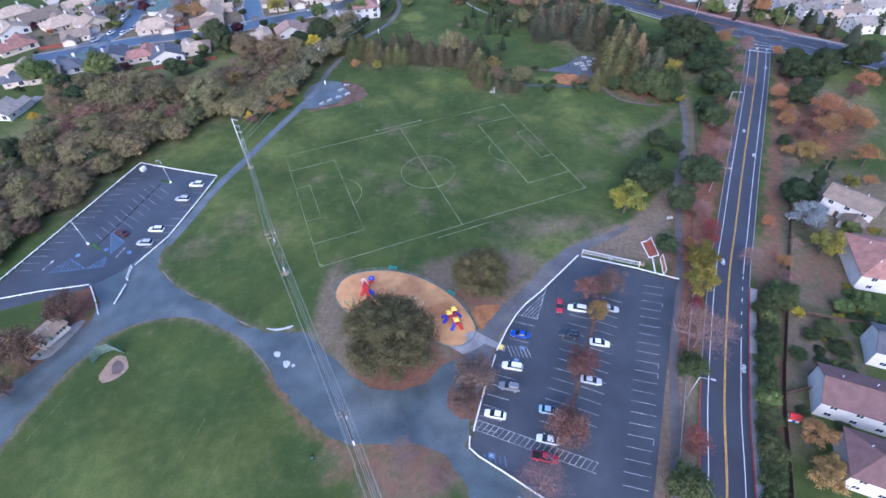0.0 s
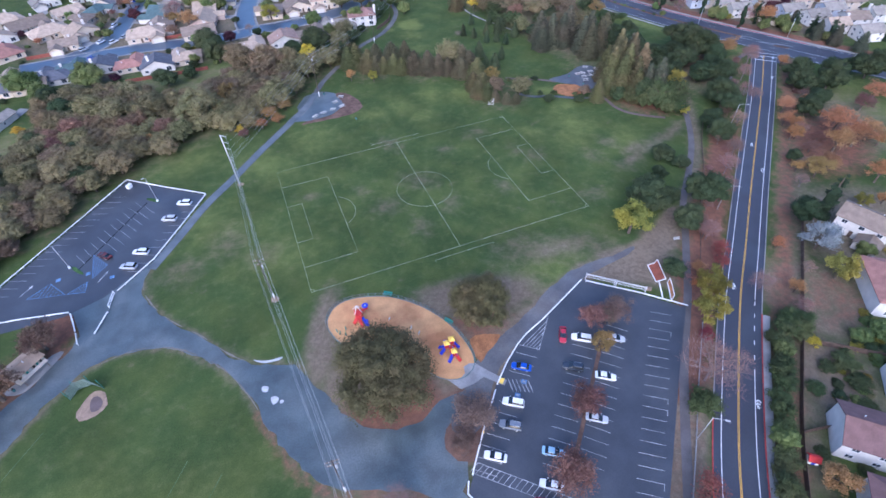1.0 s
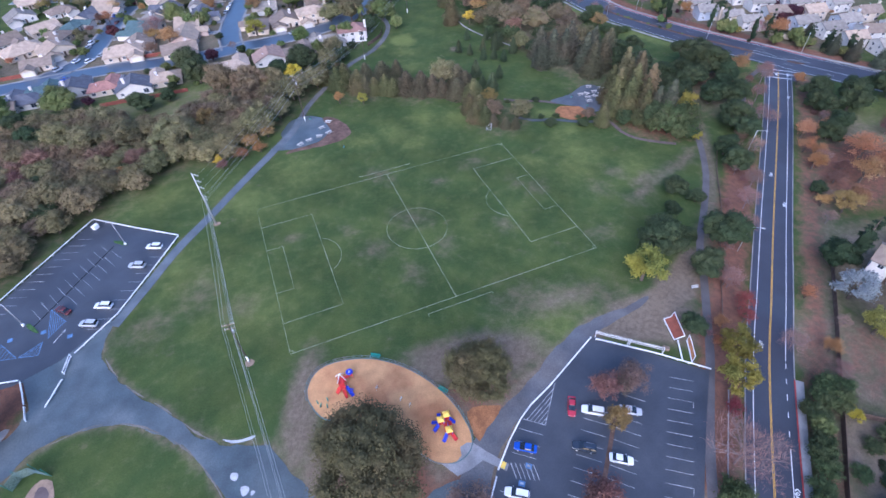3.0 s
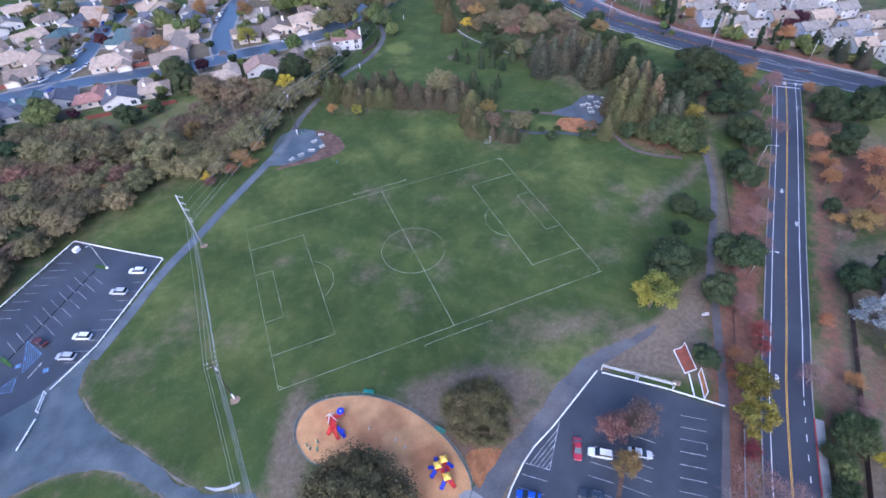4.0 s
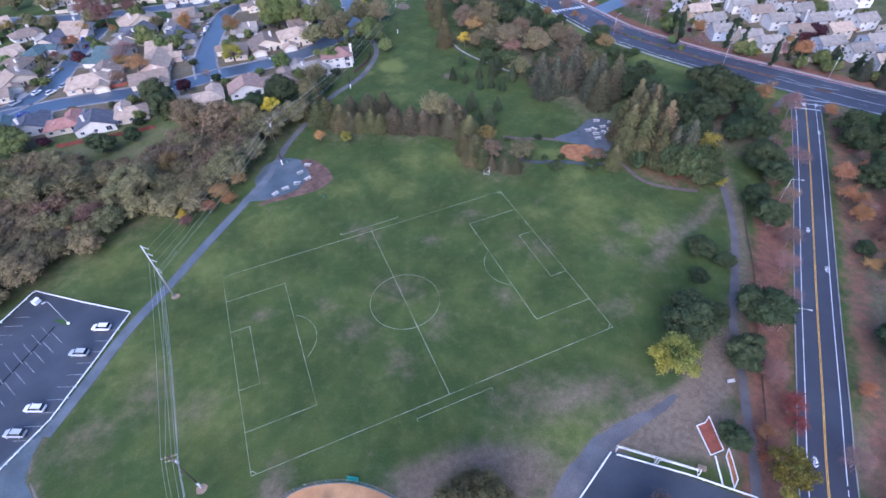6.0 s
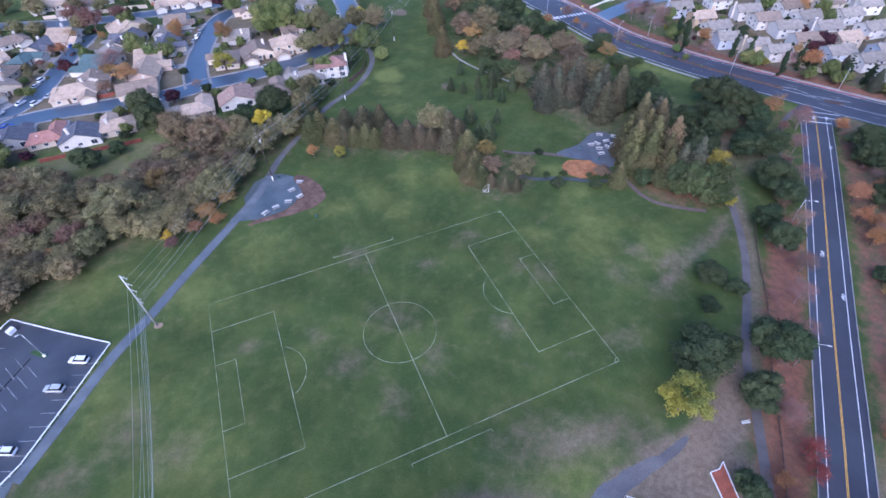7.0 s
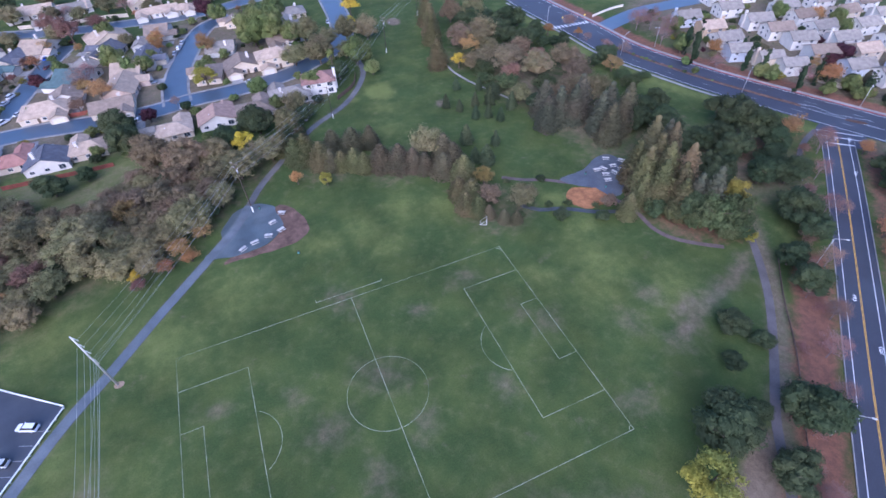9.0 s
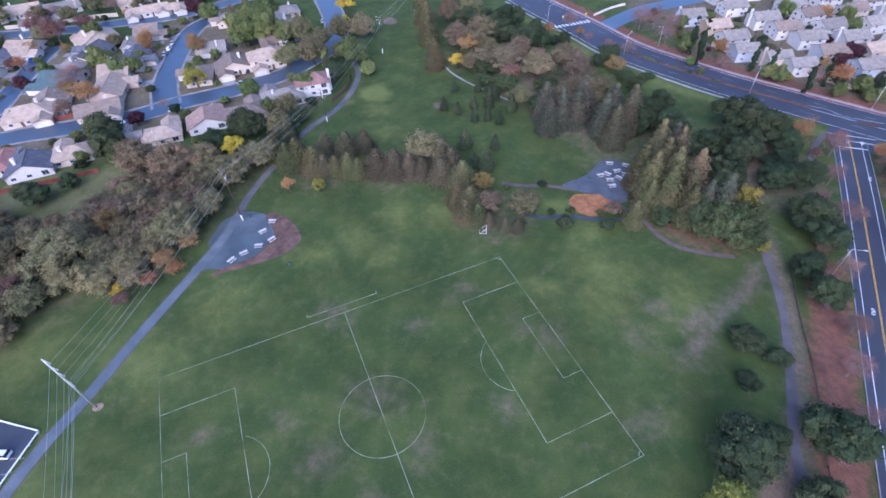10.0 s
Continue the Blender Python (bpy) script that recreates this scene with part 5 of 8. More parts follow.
# the conifer row across the lawn and the clump at its end
grove("conifer", [(0, 97, 4.7, 10.3), (3.6, 97, 4.8, 11.2), (7.7, 91.4, 5.2, 9.89), (13.5, 86.7, 3.4, 7.31), (17.6, 84.7, 3.8, 8.6), (20.3, 81.7, 3.4, 7.74), (48.4, 62.8, 4.7, 9.46), (43, 55.2, 3.6, 7.74), (45.5, 51.2, 4.5, 8.6), (44.9, 44.8, 3.5, 7.12), (42, 47.6, 3.5, 7.6)])
grove("brownconifer", [(25.8, 80.6, 4.8, 9.89), (31.2, 77.8, 4.8, 9.89), (35.5, 75.6, 3.9, 8.6), (46.5, 75.1, 5.2, 10.8), (48.3, 70.8, 4.8, 9.46), (43.5, 68.3, 4.8, 8.17), (38.5, 72.5, 3.6, 7.6), (20.2, 97.2, 5, 8.6), (13.6, 100.6, 4, 7.74), (26.5, 95.8, 3.6, 8.6), (47.2, 42.4, 2.1, 4.75), (50.2, 38.4, 2.1, 4.75), (53.6, 36.7, 2.1, 4.37), (10.3, 88.7, 3.4, 7.6)])
grove("olive", [(42.2, 80.7, 6.2, 12), (58.9, 43.1, 4.7, 7)])
grove("conifer", [(0.5, 120.7, 4, 9), (3, 113.5, 3.8, 8), (-3.6, 105.7, 4.4, 9)])
grove("olive", [(6.7, 132.5, 5, 9), (15.3, 175.3, 6.8, 10), (38.4, 171.4, 4.7, 8), (15.2, 149.3, 2.8, 5)])
grove("darkoak", [(30.1, 152.7, 4.6, 8), (16.4, 136, 2.6, 4), (9, 124, 4, 7)])
grove("sapling", [(58.1, 81.3, 2.7, 8), (58.9, 67, 3, 8), (56, 70, 2, 6)])
grove("gold", [(53, 57.3, 3.7, 6.5)])
grove("plum", [(50.4, 48.7, 4, 6.5)])
grove("hedge", [(60, 55.2, 1.3, 1.8), (61.5, 41.6, 1.6, 1.9), (56, 39, 1.6, 2)])

# the grove between the far lawn and the arterial road
grove("conifer", [(72.9, 142.2, 4.9, 13), (79.9, 167, 4.9, 15), (86.8, 191, 5, 16), (84, 178, 4.6, 15)])
grove("yellow", [(80.8, 136.9, 3.8, 7)])
grove("plum", [(91.1, 156.6, 7.4, 10.5), (99.1, 126.6, 8, 11), (117, 100.5, 6.5, 10), (123.9, 113, 5.7, 8), (91, 134, 5.2, 8)])
grove("gold", [(90.6, 146.1, 5.5, 9), (137.4, 103.3, 4.7, 7)])
grove("darkoak", [(110.4, 161.2, 8.2, 12), (120, 166.4, 6.1, 11), (126.6, 165.7, 4.8, 9), (111.2, 150.2, 5.8, 9), (115.9, 141.2, 6.1, 10), (104.2, 160.8, 5.3, 9), (126.1, 148.4, 4.8, 9), (125, 138.5, 3.3, 5), (129.9, 137.3, 3.5, 5), (133.7, 135.2, 3.8, 6), (140.1, 111.5, 5.2, 9), (133.8, 110.4, 3.6, 6), (92.4, 92.1, 3.9, 6), (105.2, 178, 6.8, 9)])
grove("browntree", [(94.6, 148.6, 5.8, 11), (121.5, 116.4, 6.8, 10), (99.1, 187, 6, 11), (111.6, 86.3, 6.3, 11), (108.4, 133, 6, 9.5)])
grove("russet", [(94.9, 115.6, 5.1, 8), (112.4, 124, 4.8, 8)])
grove("olive", [(107, 113.9, 7.3, 11), (103.4, 157, 7, 12), (109.4, 181, 7, 12), (89, 98, 4.6, 8), (118.8, 86.9, 5.1, 10), (85.4, 134.1, 4.8, 7), (98, 142, 5, 8.5)])
grove("hedge", [(133.5, 85.8, 4.4, 7), (83, 110, 3.9, 4.4), (88.1, 126.8, 5.4, 6), (88, 142, 4.4, 6), (91, 111, 5.2, 6), (103, 101, 5.2, 7), (84.4, 119, 4.4, 4.6), (136.9, 95.6, 4.2, 4), (106.1, 104.9, 4.3, 4), (144.8, 91.4, 3.2, 3)])
grove("greyconifer", [(94.6, 78, 5.2, 15), (88.8, 77, 5, 13), (99.5, 76.2, 5, 15), (93, 86, 5, 14), (105.4, 80.6, 5, 16), (110.6, 70.5, 5, 16), (104, 66.4, 5, 16)])
grove("browntree", [(100, 87, 6, 10), (108, 90, 5.6, 10)])
grove("brownconifer", [(103.2, 59.6, 4.8, 15.5), (117.4, 68.4, 4.6, 15), (111.4, 63.6, 4.6, 15.5)])
grove("yellowgreen", [(90.9, 103.7, 2.2, 4)])
grove("sapling", [(82.2, 106.2, 2.8, 6)])
grove("orange", [(133.7, 148.2, 3.3, 6), (144.7, 138.7, 2.5, 5)])
grove("bare", [(144.1, 131, 2.4, 6), (147.4, 150.9, 3.2, 6), (147.1, 120.1, 2.9, 6)])
grove("darkoak", [(118, 62, 5, 9), (126, 58, 5, 9), (124, 68, 5, 9), (133, 70, 4.6, 8)])

# the stand beside the far picnic yard
grove("conifer", [(96.3, 37.6, 4.8, 15.5), (94.4, 31.4, 5.1, 17.5), (95, 25.2, 5, 16.5), (100.2, 29.4, 5, 18.5), (99.2, 22, 4.9, 16.5), (101.4, 34.8, 5, 18), (83.6, 24.2, 3.1, 9.6), (92, 28, 3.6, 11), (97.4, 18.6, 4.4, 13.5)])
grove("ambercone", [(103.6, 25, 4.8, 19.6), (106, 42.6, 4.6, 18.5), (108.4, 37, 4.4, 18.5)])
grove("greyconifer", [(104.4, 14.8, 4.6, 17.6), (101.2, 17.4, 4, 15), (111.5, 42, 4.2, 16)])
grove("darkoak", [(98.8, 14.4, 4.6, 11), (111.5, 20.5, 5.4, 12.5), (114, 28, 5, 12), (92, 21, 3, 6)])
grove("hedge", [(101.6, 9.2, 5.6, 12), (107.8, 8, 5.6, 12), (106.4, 4, 4, 8), (102.4, 4.8, 3.6, 6.5), (94.4, 17.6, 3.4, 7), (97.2, 12.4, 3.6, 7.4), (91.4, 22.8, 2.8, 5)])
grove("yellowgreen", [(111, 12.4, 4.2, 13.5), (107.4, 1.2, 2.4, 4.2)])
grove("plum", [(82, 30.6, 2.6, 4.4), (86.2, 27.4, 2.2, 3.4)])
grove("darkoak", [(66.7, 32.6, 2.4, 2.8), (77, 26.7, 2.2, 2.6)])

# live oaks along the road and the path
grove("darkoak", [(145.7, 48.4, 8.6, 14), (147.9, 39, 7.6, 13), (136, 34, 5.4, 9), (149, 30.7, 5.3, 9), (138, 15.8, 6, 10), (130.3, 19.5, 5.1, 9), (126.4, 3.3, 6.2, 10.5), (122.9, -4.5, 5.6, 9.5), (109.8, -9.6, 4.4, 8), (106.2, -18.1, 5.1, 9), (80.7, -18.8, 3.9, 6), (83.3, -25.4, 2.8, 4.6), (73, -26.7, 2.8, 4.2),
                  (141, 25, 5, 8), (130, 33, 5, 8), (136, 42, 5, 8.5), (127, 43, 5, 8.5), (121, 51.7, 6, 10), (119, 43, 4.6, 9), (122.5, 26, 4.4, 8)])
grove("orange", [(159, 34.6, 5.8, 9.6), (157.4, 39, 3.6, 6.4)])
grove("bare", [(160.5, 22.5, 4.4, 9), (117.5, -14.5, 3.6, 8), (104, -27, 3.4, 7), (135, 0, 4, 8), (148, 13, 3.6, 8), (139, -2, 3, 6)])

# across the road
grove("darkoak", [(168.5, 4, 5.9, 10), (172.5, -7, 6.9, 12), (162, -3.5, 5.2, 9), (148.7, -17.9, 4.7, 8), (158.2, -14.3, 4.6, 8), (194.7, -6.9, 7.2, 12), (192.8, -0.7, 3.8, 8), (183, -1.5, 5, 9), (190.9, -20, 3.6, 7), (120.2, -37.7, 2.7, 4.5), (205, -20, 6, 10)])
grove("orange", [(141.6, -13.5, 4.2, 8), (135, -20, 3.4, 7), (129.5, -28, 3, 6.5), (173.1, 15.7, 3, 6), (147.1, -30.9, 6.5, 10), (145.1, -39.8, 6.2, 10), (136.2, -39.6, 5.5, 9), (152.2, -39.3, 4.7, 9), (181.5, -20.5, 5.2, 8), (133.3, -57.2, 4.2, 8), (152.7, -43.4, 3, 7), (126, -46, 4, 7)])
grove("gold", [(118.7, -47.3, 4.6, 8)])
grove("rust", [(169.6, -24.3, 4.6, 7), (135.2, -33.6, 3.2, 5), (128.9, -36.4, 3.2, 4.5)])

# conifers along the estate wall
grove("cypress", [(209.2, 41.3, 2.6, 10), (212.8, 34.7, 2.4, 10), (214.6, 26.1, 2.6, 11), (236, 15, 2.4, 9)])
grove("greyconifer", [(211, 44.5, 3, 8.5), (210.3, 30, 3.2, 9), (212, 21.5, 3.4, 9.5), (216, 12, 3.4, 9)])
# trees beyond the far street
grove("olive", [(-140, 318, 7, 11), (-104, 330, 7, 11), (-60, 322, 7, 11), (-22, 316, 6, 10), (12, 312, 6, 10), (40, 300, 6, 10)])
grove("darkoak", [(-124, 326, 6, 10), (-80, 330, 6, 11), (-40, 326, 6, 10), (0, 322, 6, 10), (52, 312, 7, 12), (70, 296, 7, 12)])
# street and garden trees of the suburb
grove("maroon", [(-94.3, 207.5, 4, 7)])
grove("olive", [(-66.9, 221.6, 4.2, 6.5), (-57.6, 239, 4, 7), (-124.9, 273.5, 5.4, 9), (-115.2, 270, 5, 8), (-92.5, 264, 5.4, 9)])
grove("gold", [(-74.5, 193.5, 4.2, 7), (-44.4, 230.8, 3.4, 7), (-85.4, 178.7, 2.8, 5), (-135, 274, 4, 7)])
grove("rust", [(-75.4, 174.5, 4.2, 6.5), (-102.8, 234.2, 3, 5.5), (-107, 221.3, 2.5, 4.5)])
grove("green", [(-93.2, 180.2, 3.2, 5), (-50.3, 205.9, 3.6, 5.5), (-107.4, 189.5, 3, 4.5), (-63.9, 159, 3, 5), (-128.9, 225.7, 3, 5), (-128.2, 212.7, 2.8, 4.5), (-25.3, 187.1, 4, 6.5)])
grove("darkoak", [(-58, 144, 7, 12), (-42.8, 179, 2.4, 3.5)])
# the oak wood between the car park and the houses
WOOD_TREES = (
    ("browntree", [(-46, 116, 7.9, 13), (-34.5, 108, 7.8, 13), (-39, 101, 5.2, 9), (-26, 110, 5.6, 10)]),
    ("plum", [(-51.9, 93.7, 5.4, 8.5), (-44.8, 92.8, 5.2, 8.5), (-57.5, 96, 4.3, 7), (-46, 82.5, 3.6, 6), (-39, 90, 4.6, 7.5), (-60, 101, 4, 6)]),
    ("russet", [(-113.1, 87.3, 4.9, 7.5), (-104.7, 85.6, 4.6, 7.5), (-88.7, 82.5, 4.3, 7), (-99.3, 70.7, 3.6, 6), (-93.5, 80.5, 4, 6.5), (-120, 83, 4, 6.5)]),
    ("rust", [(-80.2, 72.1, 4.6, 7), (-118.3, 77.4, 4.1, 6.5), (-78.4, 76.2, 3, 5), (-52, 57.5, 2.6, 3.6)]),
    ("gold", [(-53.7, 88.4, 4.6, 9.5), (-84, 66.5, 3, 5)]),
    ("yellow", [(-53, 61.5, 2, 3.6), (-15.5, 112.6, 4.2, 8.4), (-133.7, 96.6, 2.4, 4.2)]),
    ("orange", [(-40.3, 66.3, 4.2, 6), (-38, 62.7, 2.8, 4), (-44.6, 60.9, 3, 4.5), (-34, 72, 3.4, 5)]),
    ("darkoak", [(-78.5, 115.5, 5.6, 8), (-68.8, 119.5, 3.5, 6), (-55.2, 131, 6.5, 12), (-137.1, 69.3, 5.3, 8), (-125.4, 118.8, 5.7, 9), (-20.9, 118.1, 5.6, 9.5), (-9.3, 123.1, 6, 10), (-61, 74, 3.2, 5.4)]),
    ("green", [(-110.3, 130.4, 7.2, 10), (-138.2, 137.1, 7.8, 11), (-130, 126, 5, 8), (-66, 134, 2.8, 5)]),
    ("olive", [(-66.5, 79, 9.3, 12), (-83.1, 89.5, 7.6, 10.5), (-97.6, 91.6, 6.9, 10), (-19.5, 96.9, 6.4, 11), (-36.4, 76.2, 7.5, 11), (-27.2, 84, 5, 8.5), (-116.3, 117.1, 5.3, 8), (-92.7, 108.5, 6, 9), (-73.8, 65, 5.4, 8), (-27.5, 97, 5.6, 9.5), (-14, 103.5, 4.6, 8)]),
    ("oak", [(-108, 98.5, 6.5, 9.5), (-122.6, 96.3, 4.9, 8), (-105.1, 60.3, 6.5, 9), (-94.6, 51.9, 6.2, 8.6), (-112.8, 55, 6.1, 8.5), (-124.4, 58.6, 5.3, 8), (-79.1, 57.2, 4.6, 7), (-88.3, 59.5, 4.7, 7), (-49.5, 68.9, 4.9, 7.5), (-92.2, 73.5, 4.4, 7), (-75.7, 90.8, 4.8, 8), (-60, 68, 4.6, 7.5), (-102.5, 44.5, 4.8, 7), (-113.5, 40, 5, 7.4), (-123, 27, 4.8, 7), (-126, 41, 5.4, 8), (-130, 15, 4.2, 6)]),
)
grown = []
for kind, rows in WOOD_TREES:
    grove(kind, rows, 4)
    grown += [(x, y, r) for x, y, r, h in rows]


def inside(x, y, poly):
    hit = False
    for (x0, y0), (x1, y1) in zip(poly, poly[1:] + poly[:1]):
        if (y0 > y) != (y1 > y) and x < (x1 - x0) * (y - y0) / (y1 - y0) + x0:
            hit = not hit
    return hit


WOOD = [(-140, -3), (-128, 11), (-116, 28), (-104, 43), (-95, 52), (-88, 58), (-76, 61), (-66, 66), (-55, 63), (-47, 61), (-40, 67), (-33, 77), (-25.6, 91.5), (-18.3, 102.5), (-22, 112.2), (-41.5, 117.1), (-53.7, 107), (-65.9, 101), (-78.1, 97), (-92, 112), (-112.2, 122), (-128, 119.6), (-127, 95), (-150, 60), (-153, 24.4)]
GLADE = [(-85.4, 124, 13), (-67.1, 109, 10), (-138, 88, 9), (-135, 76, 7), (-133, 62, 5), (-74, 104, 7)]
# lower trees fill the gaps between the great crowns
for tries in range(5000):
    wx, wy = rng.uniform(-152, -15), rng.uniform(7, 127)
    if not inside(wx, wy, WOOD) or any(math.hypot(wx - a, wy - b) < c for a, b, c in GLADE):
        continue
    if any(math.hypot(wx - a, wy - b) < 2.3 + 0.5 * c for a, b, c in grown):
        continue
    wr = rng.uniform(3.8, 5.4)
    grown.append((wx, wy, wr))
    plant(rng.choices(("oak", "olive", "browntree", "darkoak", "plum"), (5, 3, 4, 1, 2.5))[0], wx, wy, wr, wr * rng.uniform(1.15, 1.45), 4)


# ---- houses ----
ROOF = {
    "brown": material("brown_shingles", (0.205, 0.158, 0.120), 0.9, 0.2, 0.6, 6.0, 0.3, per_object=0.15),
    "tan": material("tan_shingles", (0.360, 0.276, 0.200), 0.9, 0.2, 0.6, 6.0, 0.3, per_object=0.15),
    "red": material("terracotta_roof", (0.285, 0.145, 0.112), 0.9, 0.2, 0.6, 6.0, 0.3, per_object=0.12),
    "redtan": material("rosy_shingles", (0.31, 0.205, 0.152), 0.9, 0.2, 0.6, 6.0, 0.3),
    "redbrown": material("red_brown_shingles", (0.245, 0.140, 0.115), 0.9, 0.2, 0.6, 6.0, 0.3),
    "slate": material("dark_slate_shingles", (0.105, 0.106, 0.120), 0.9, 0.2, 0.6, 6.0, 0.3, per_object=0.15),
    "grey": material("grey_shingles", (0.240, 0.212, 0.178), 0.9, 0.2, 0.6, 6.0, 0.3, per_object=0.15),
    "teal": material("teal_shingles", (0.075, 0.115, 0.115), 0.9, 0.2, 0.6, 6.0, 0.3),
    "purple": material("plum_shingles", (0.150, 0.088, 0.080), 0.9, 0.15, 0.6, 6.0, 0.3),
}
WALL = {
    "white": material("white_stucco", (0.60, 0.57, 0.52), 0.9, 0.08, 0.5, 6.0, 0.1),
    "cream": material("cream_stucco", (0.56, 0.475, 0.37), 0.9, 0.08, 0.5, 6.0, 0.1),
    "peach": material("peach_stucco", (0.55, 0.42, 0.34), 0.9, 0.08, 0.5, 6.0, 0.1),
    "tan": material("tan_stucco", (0.50, 0.37, 0.24), 0.9, 0.08, 0.5, 6.0, 0.1),
    "blue": material("blue_grey_siding", (0.42, 0.45, 0.50), 0.9, 0.08, 0.5, 6.0, 0.1),
}
M_TRIM = material("white_trim", (0.72, 0.71, 0.69), 0.7, 0.06)
M_GARAGE = material("garage_door_paint", (0.62, 0.58, 0.52), 0.6, 0.06, world_space=False)
M_BRICKC = material("chimney_stucco", (0.60, 0.55, 0.50), 0.9, 0.1)
NAMES = {"brown": "brown", "tan": "tan", "red": "terracotta", "redtan": "rosy tan", "redbrown": "red-brown", "slate": "dark slate", "grey": "grey", "teal": "teal", "purple": "plum-brown"}
PANE = {}


def window(parent, x, y, z, w, h, face):
    """A framed window on a wall that faces the given way in degrees."""
    key = (round(w, 1), round(h, 1))
    m = pose(x, y, z, 0, 0, face)
    if ((parent.matrix_basis @ m).to_3x3() @ Vector((0, -1, 0))).y > 0.3:
        # walls to the north stay plain
        return
    if key not in PANE:
        bm = bmesh.new()
        for s in (-1, 1):
            box(bm, s * (w / 2), 0, 0, 0.12, 0.12, h + 0.12)
            box(bm, 0, 0, s * (h / 2), w + 0.12, 0.12, 0.12)
        box(bm, 0, 0, 0, 0.06, 0.08, h)
        f = part("window", bm, M_TRIM, parent)
        g = boxed("pane", [(0, 0.01, 0, w, 0.04, h)], M_GLASS, f)
        PANE[key] = (f.data, g.data)
    else:
        f = new("window", PANE[key][0])
        f.parent = parent
        g = new("pane", PANE[key][1])
        g.parent = f
    f.matrix_basis = m


def roof_mesh(w, d, z, pitch, shape, over=0.55, thick=0.18):
    """Slabs of a gable or hip roof with overhang; ridge along x, or along y for gable_y."""
    bm = bmesh.new()
    if shape == "gable_y":
        w, d = d, w
    rise = d / 2 * pitch
    lo = z - over * pitch
    X, Y = w / 2 + over, d / 2 + over
    run = X if shape != "hip" else max(0.3, X - Y * 0.95)
    top = [(-run, 0, z + rise), (run, 0, z + rise)]
    eave = [(-X, -Y, lo), (X, -Y, lo), (X, Y, lo), (-X, Y, lo)]
    up = [bm.verts.new(p) for p in eave + top]
    dn = [bm.verts.new((p[0], p[1], p[2] - thick)) for p in eave + top]
    faces = [(0, 1, 5, 4), (2, 3, 4, 5)] + ([(1, 2, 5), (3, 0, 4)] if shape == "hip" else [])
    for f in faces:
        bm.faces.new([up[i] for i in f])
        bm.faces.new([dn[i] for i in reversed(f)])
    ring = (0, 1, 2, 3) if shape == "hip" else (0, 1, 5, 2, 3, 4)
    for i, j in zip(ring, ring[1:] + ring[:1]):
        bm.faces.new([up[i], dn[i], dn[j], up[j]])
    box(bm, 0, 0, z + rise + 0.03, 2 * run, 0.28, 0.1)
    if shape == "gable_y":
        bmesh.ops.rotate(bm, verts=bm.verts, cent=(0, 0, 0), matrix=Matrix.Rotation(math.pi / 2, 3, "Z"))
    return bm, rise


def wall_mesh(w, d, h, pitch, shape):
    bm = bmesh.new()
    if shape == "gable_y":
        w, d = d, w
    pts = [(-w / 2, -d / 2), (w / 2, -d / 2), (w / 2, d / 2), (-w / 2, d / 2)]
    lo, hi = [bm.verts.new((*p, -0.2)) for p in pts], [bm.verts.new((*p, h - 0.05)) for p in pts]
    for i in range(4):
        j = (i + 1) % 4
        bm.faces.new([lo[i], lo[j], hi[j], hi[i]])
    if shape != "hip":
        for i, j, s in ((1, 2, 1), (3, 0, -1)):
            bm.faces.new([hi[i], hi[j], bm.verts.new((s * w / 2, 0, h - 0.15 + d / 2 * pitch))])
    else:
        bm.faces.new(hi)
    if shape == "gable_y":
        bmesh.ops.rotate(bm, verts=bm.verts, cent=(0, 0, 0), matrix=Matrix.Rotation(math.pi / 2, 3, "Z"))
    return bm


HOUSES = []


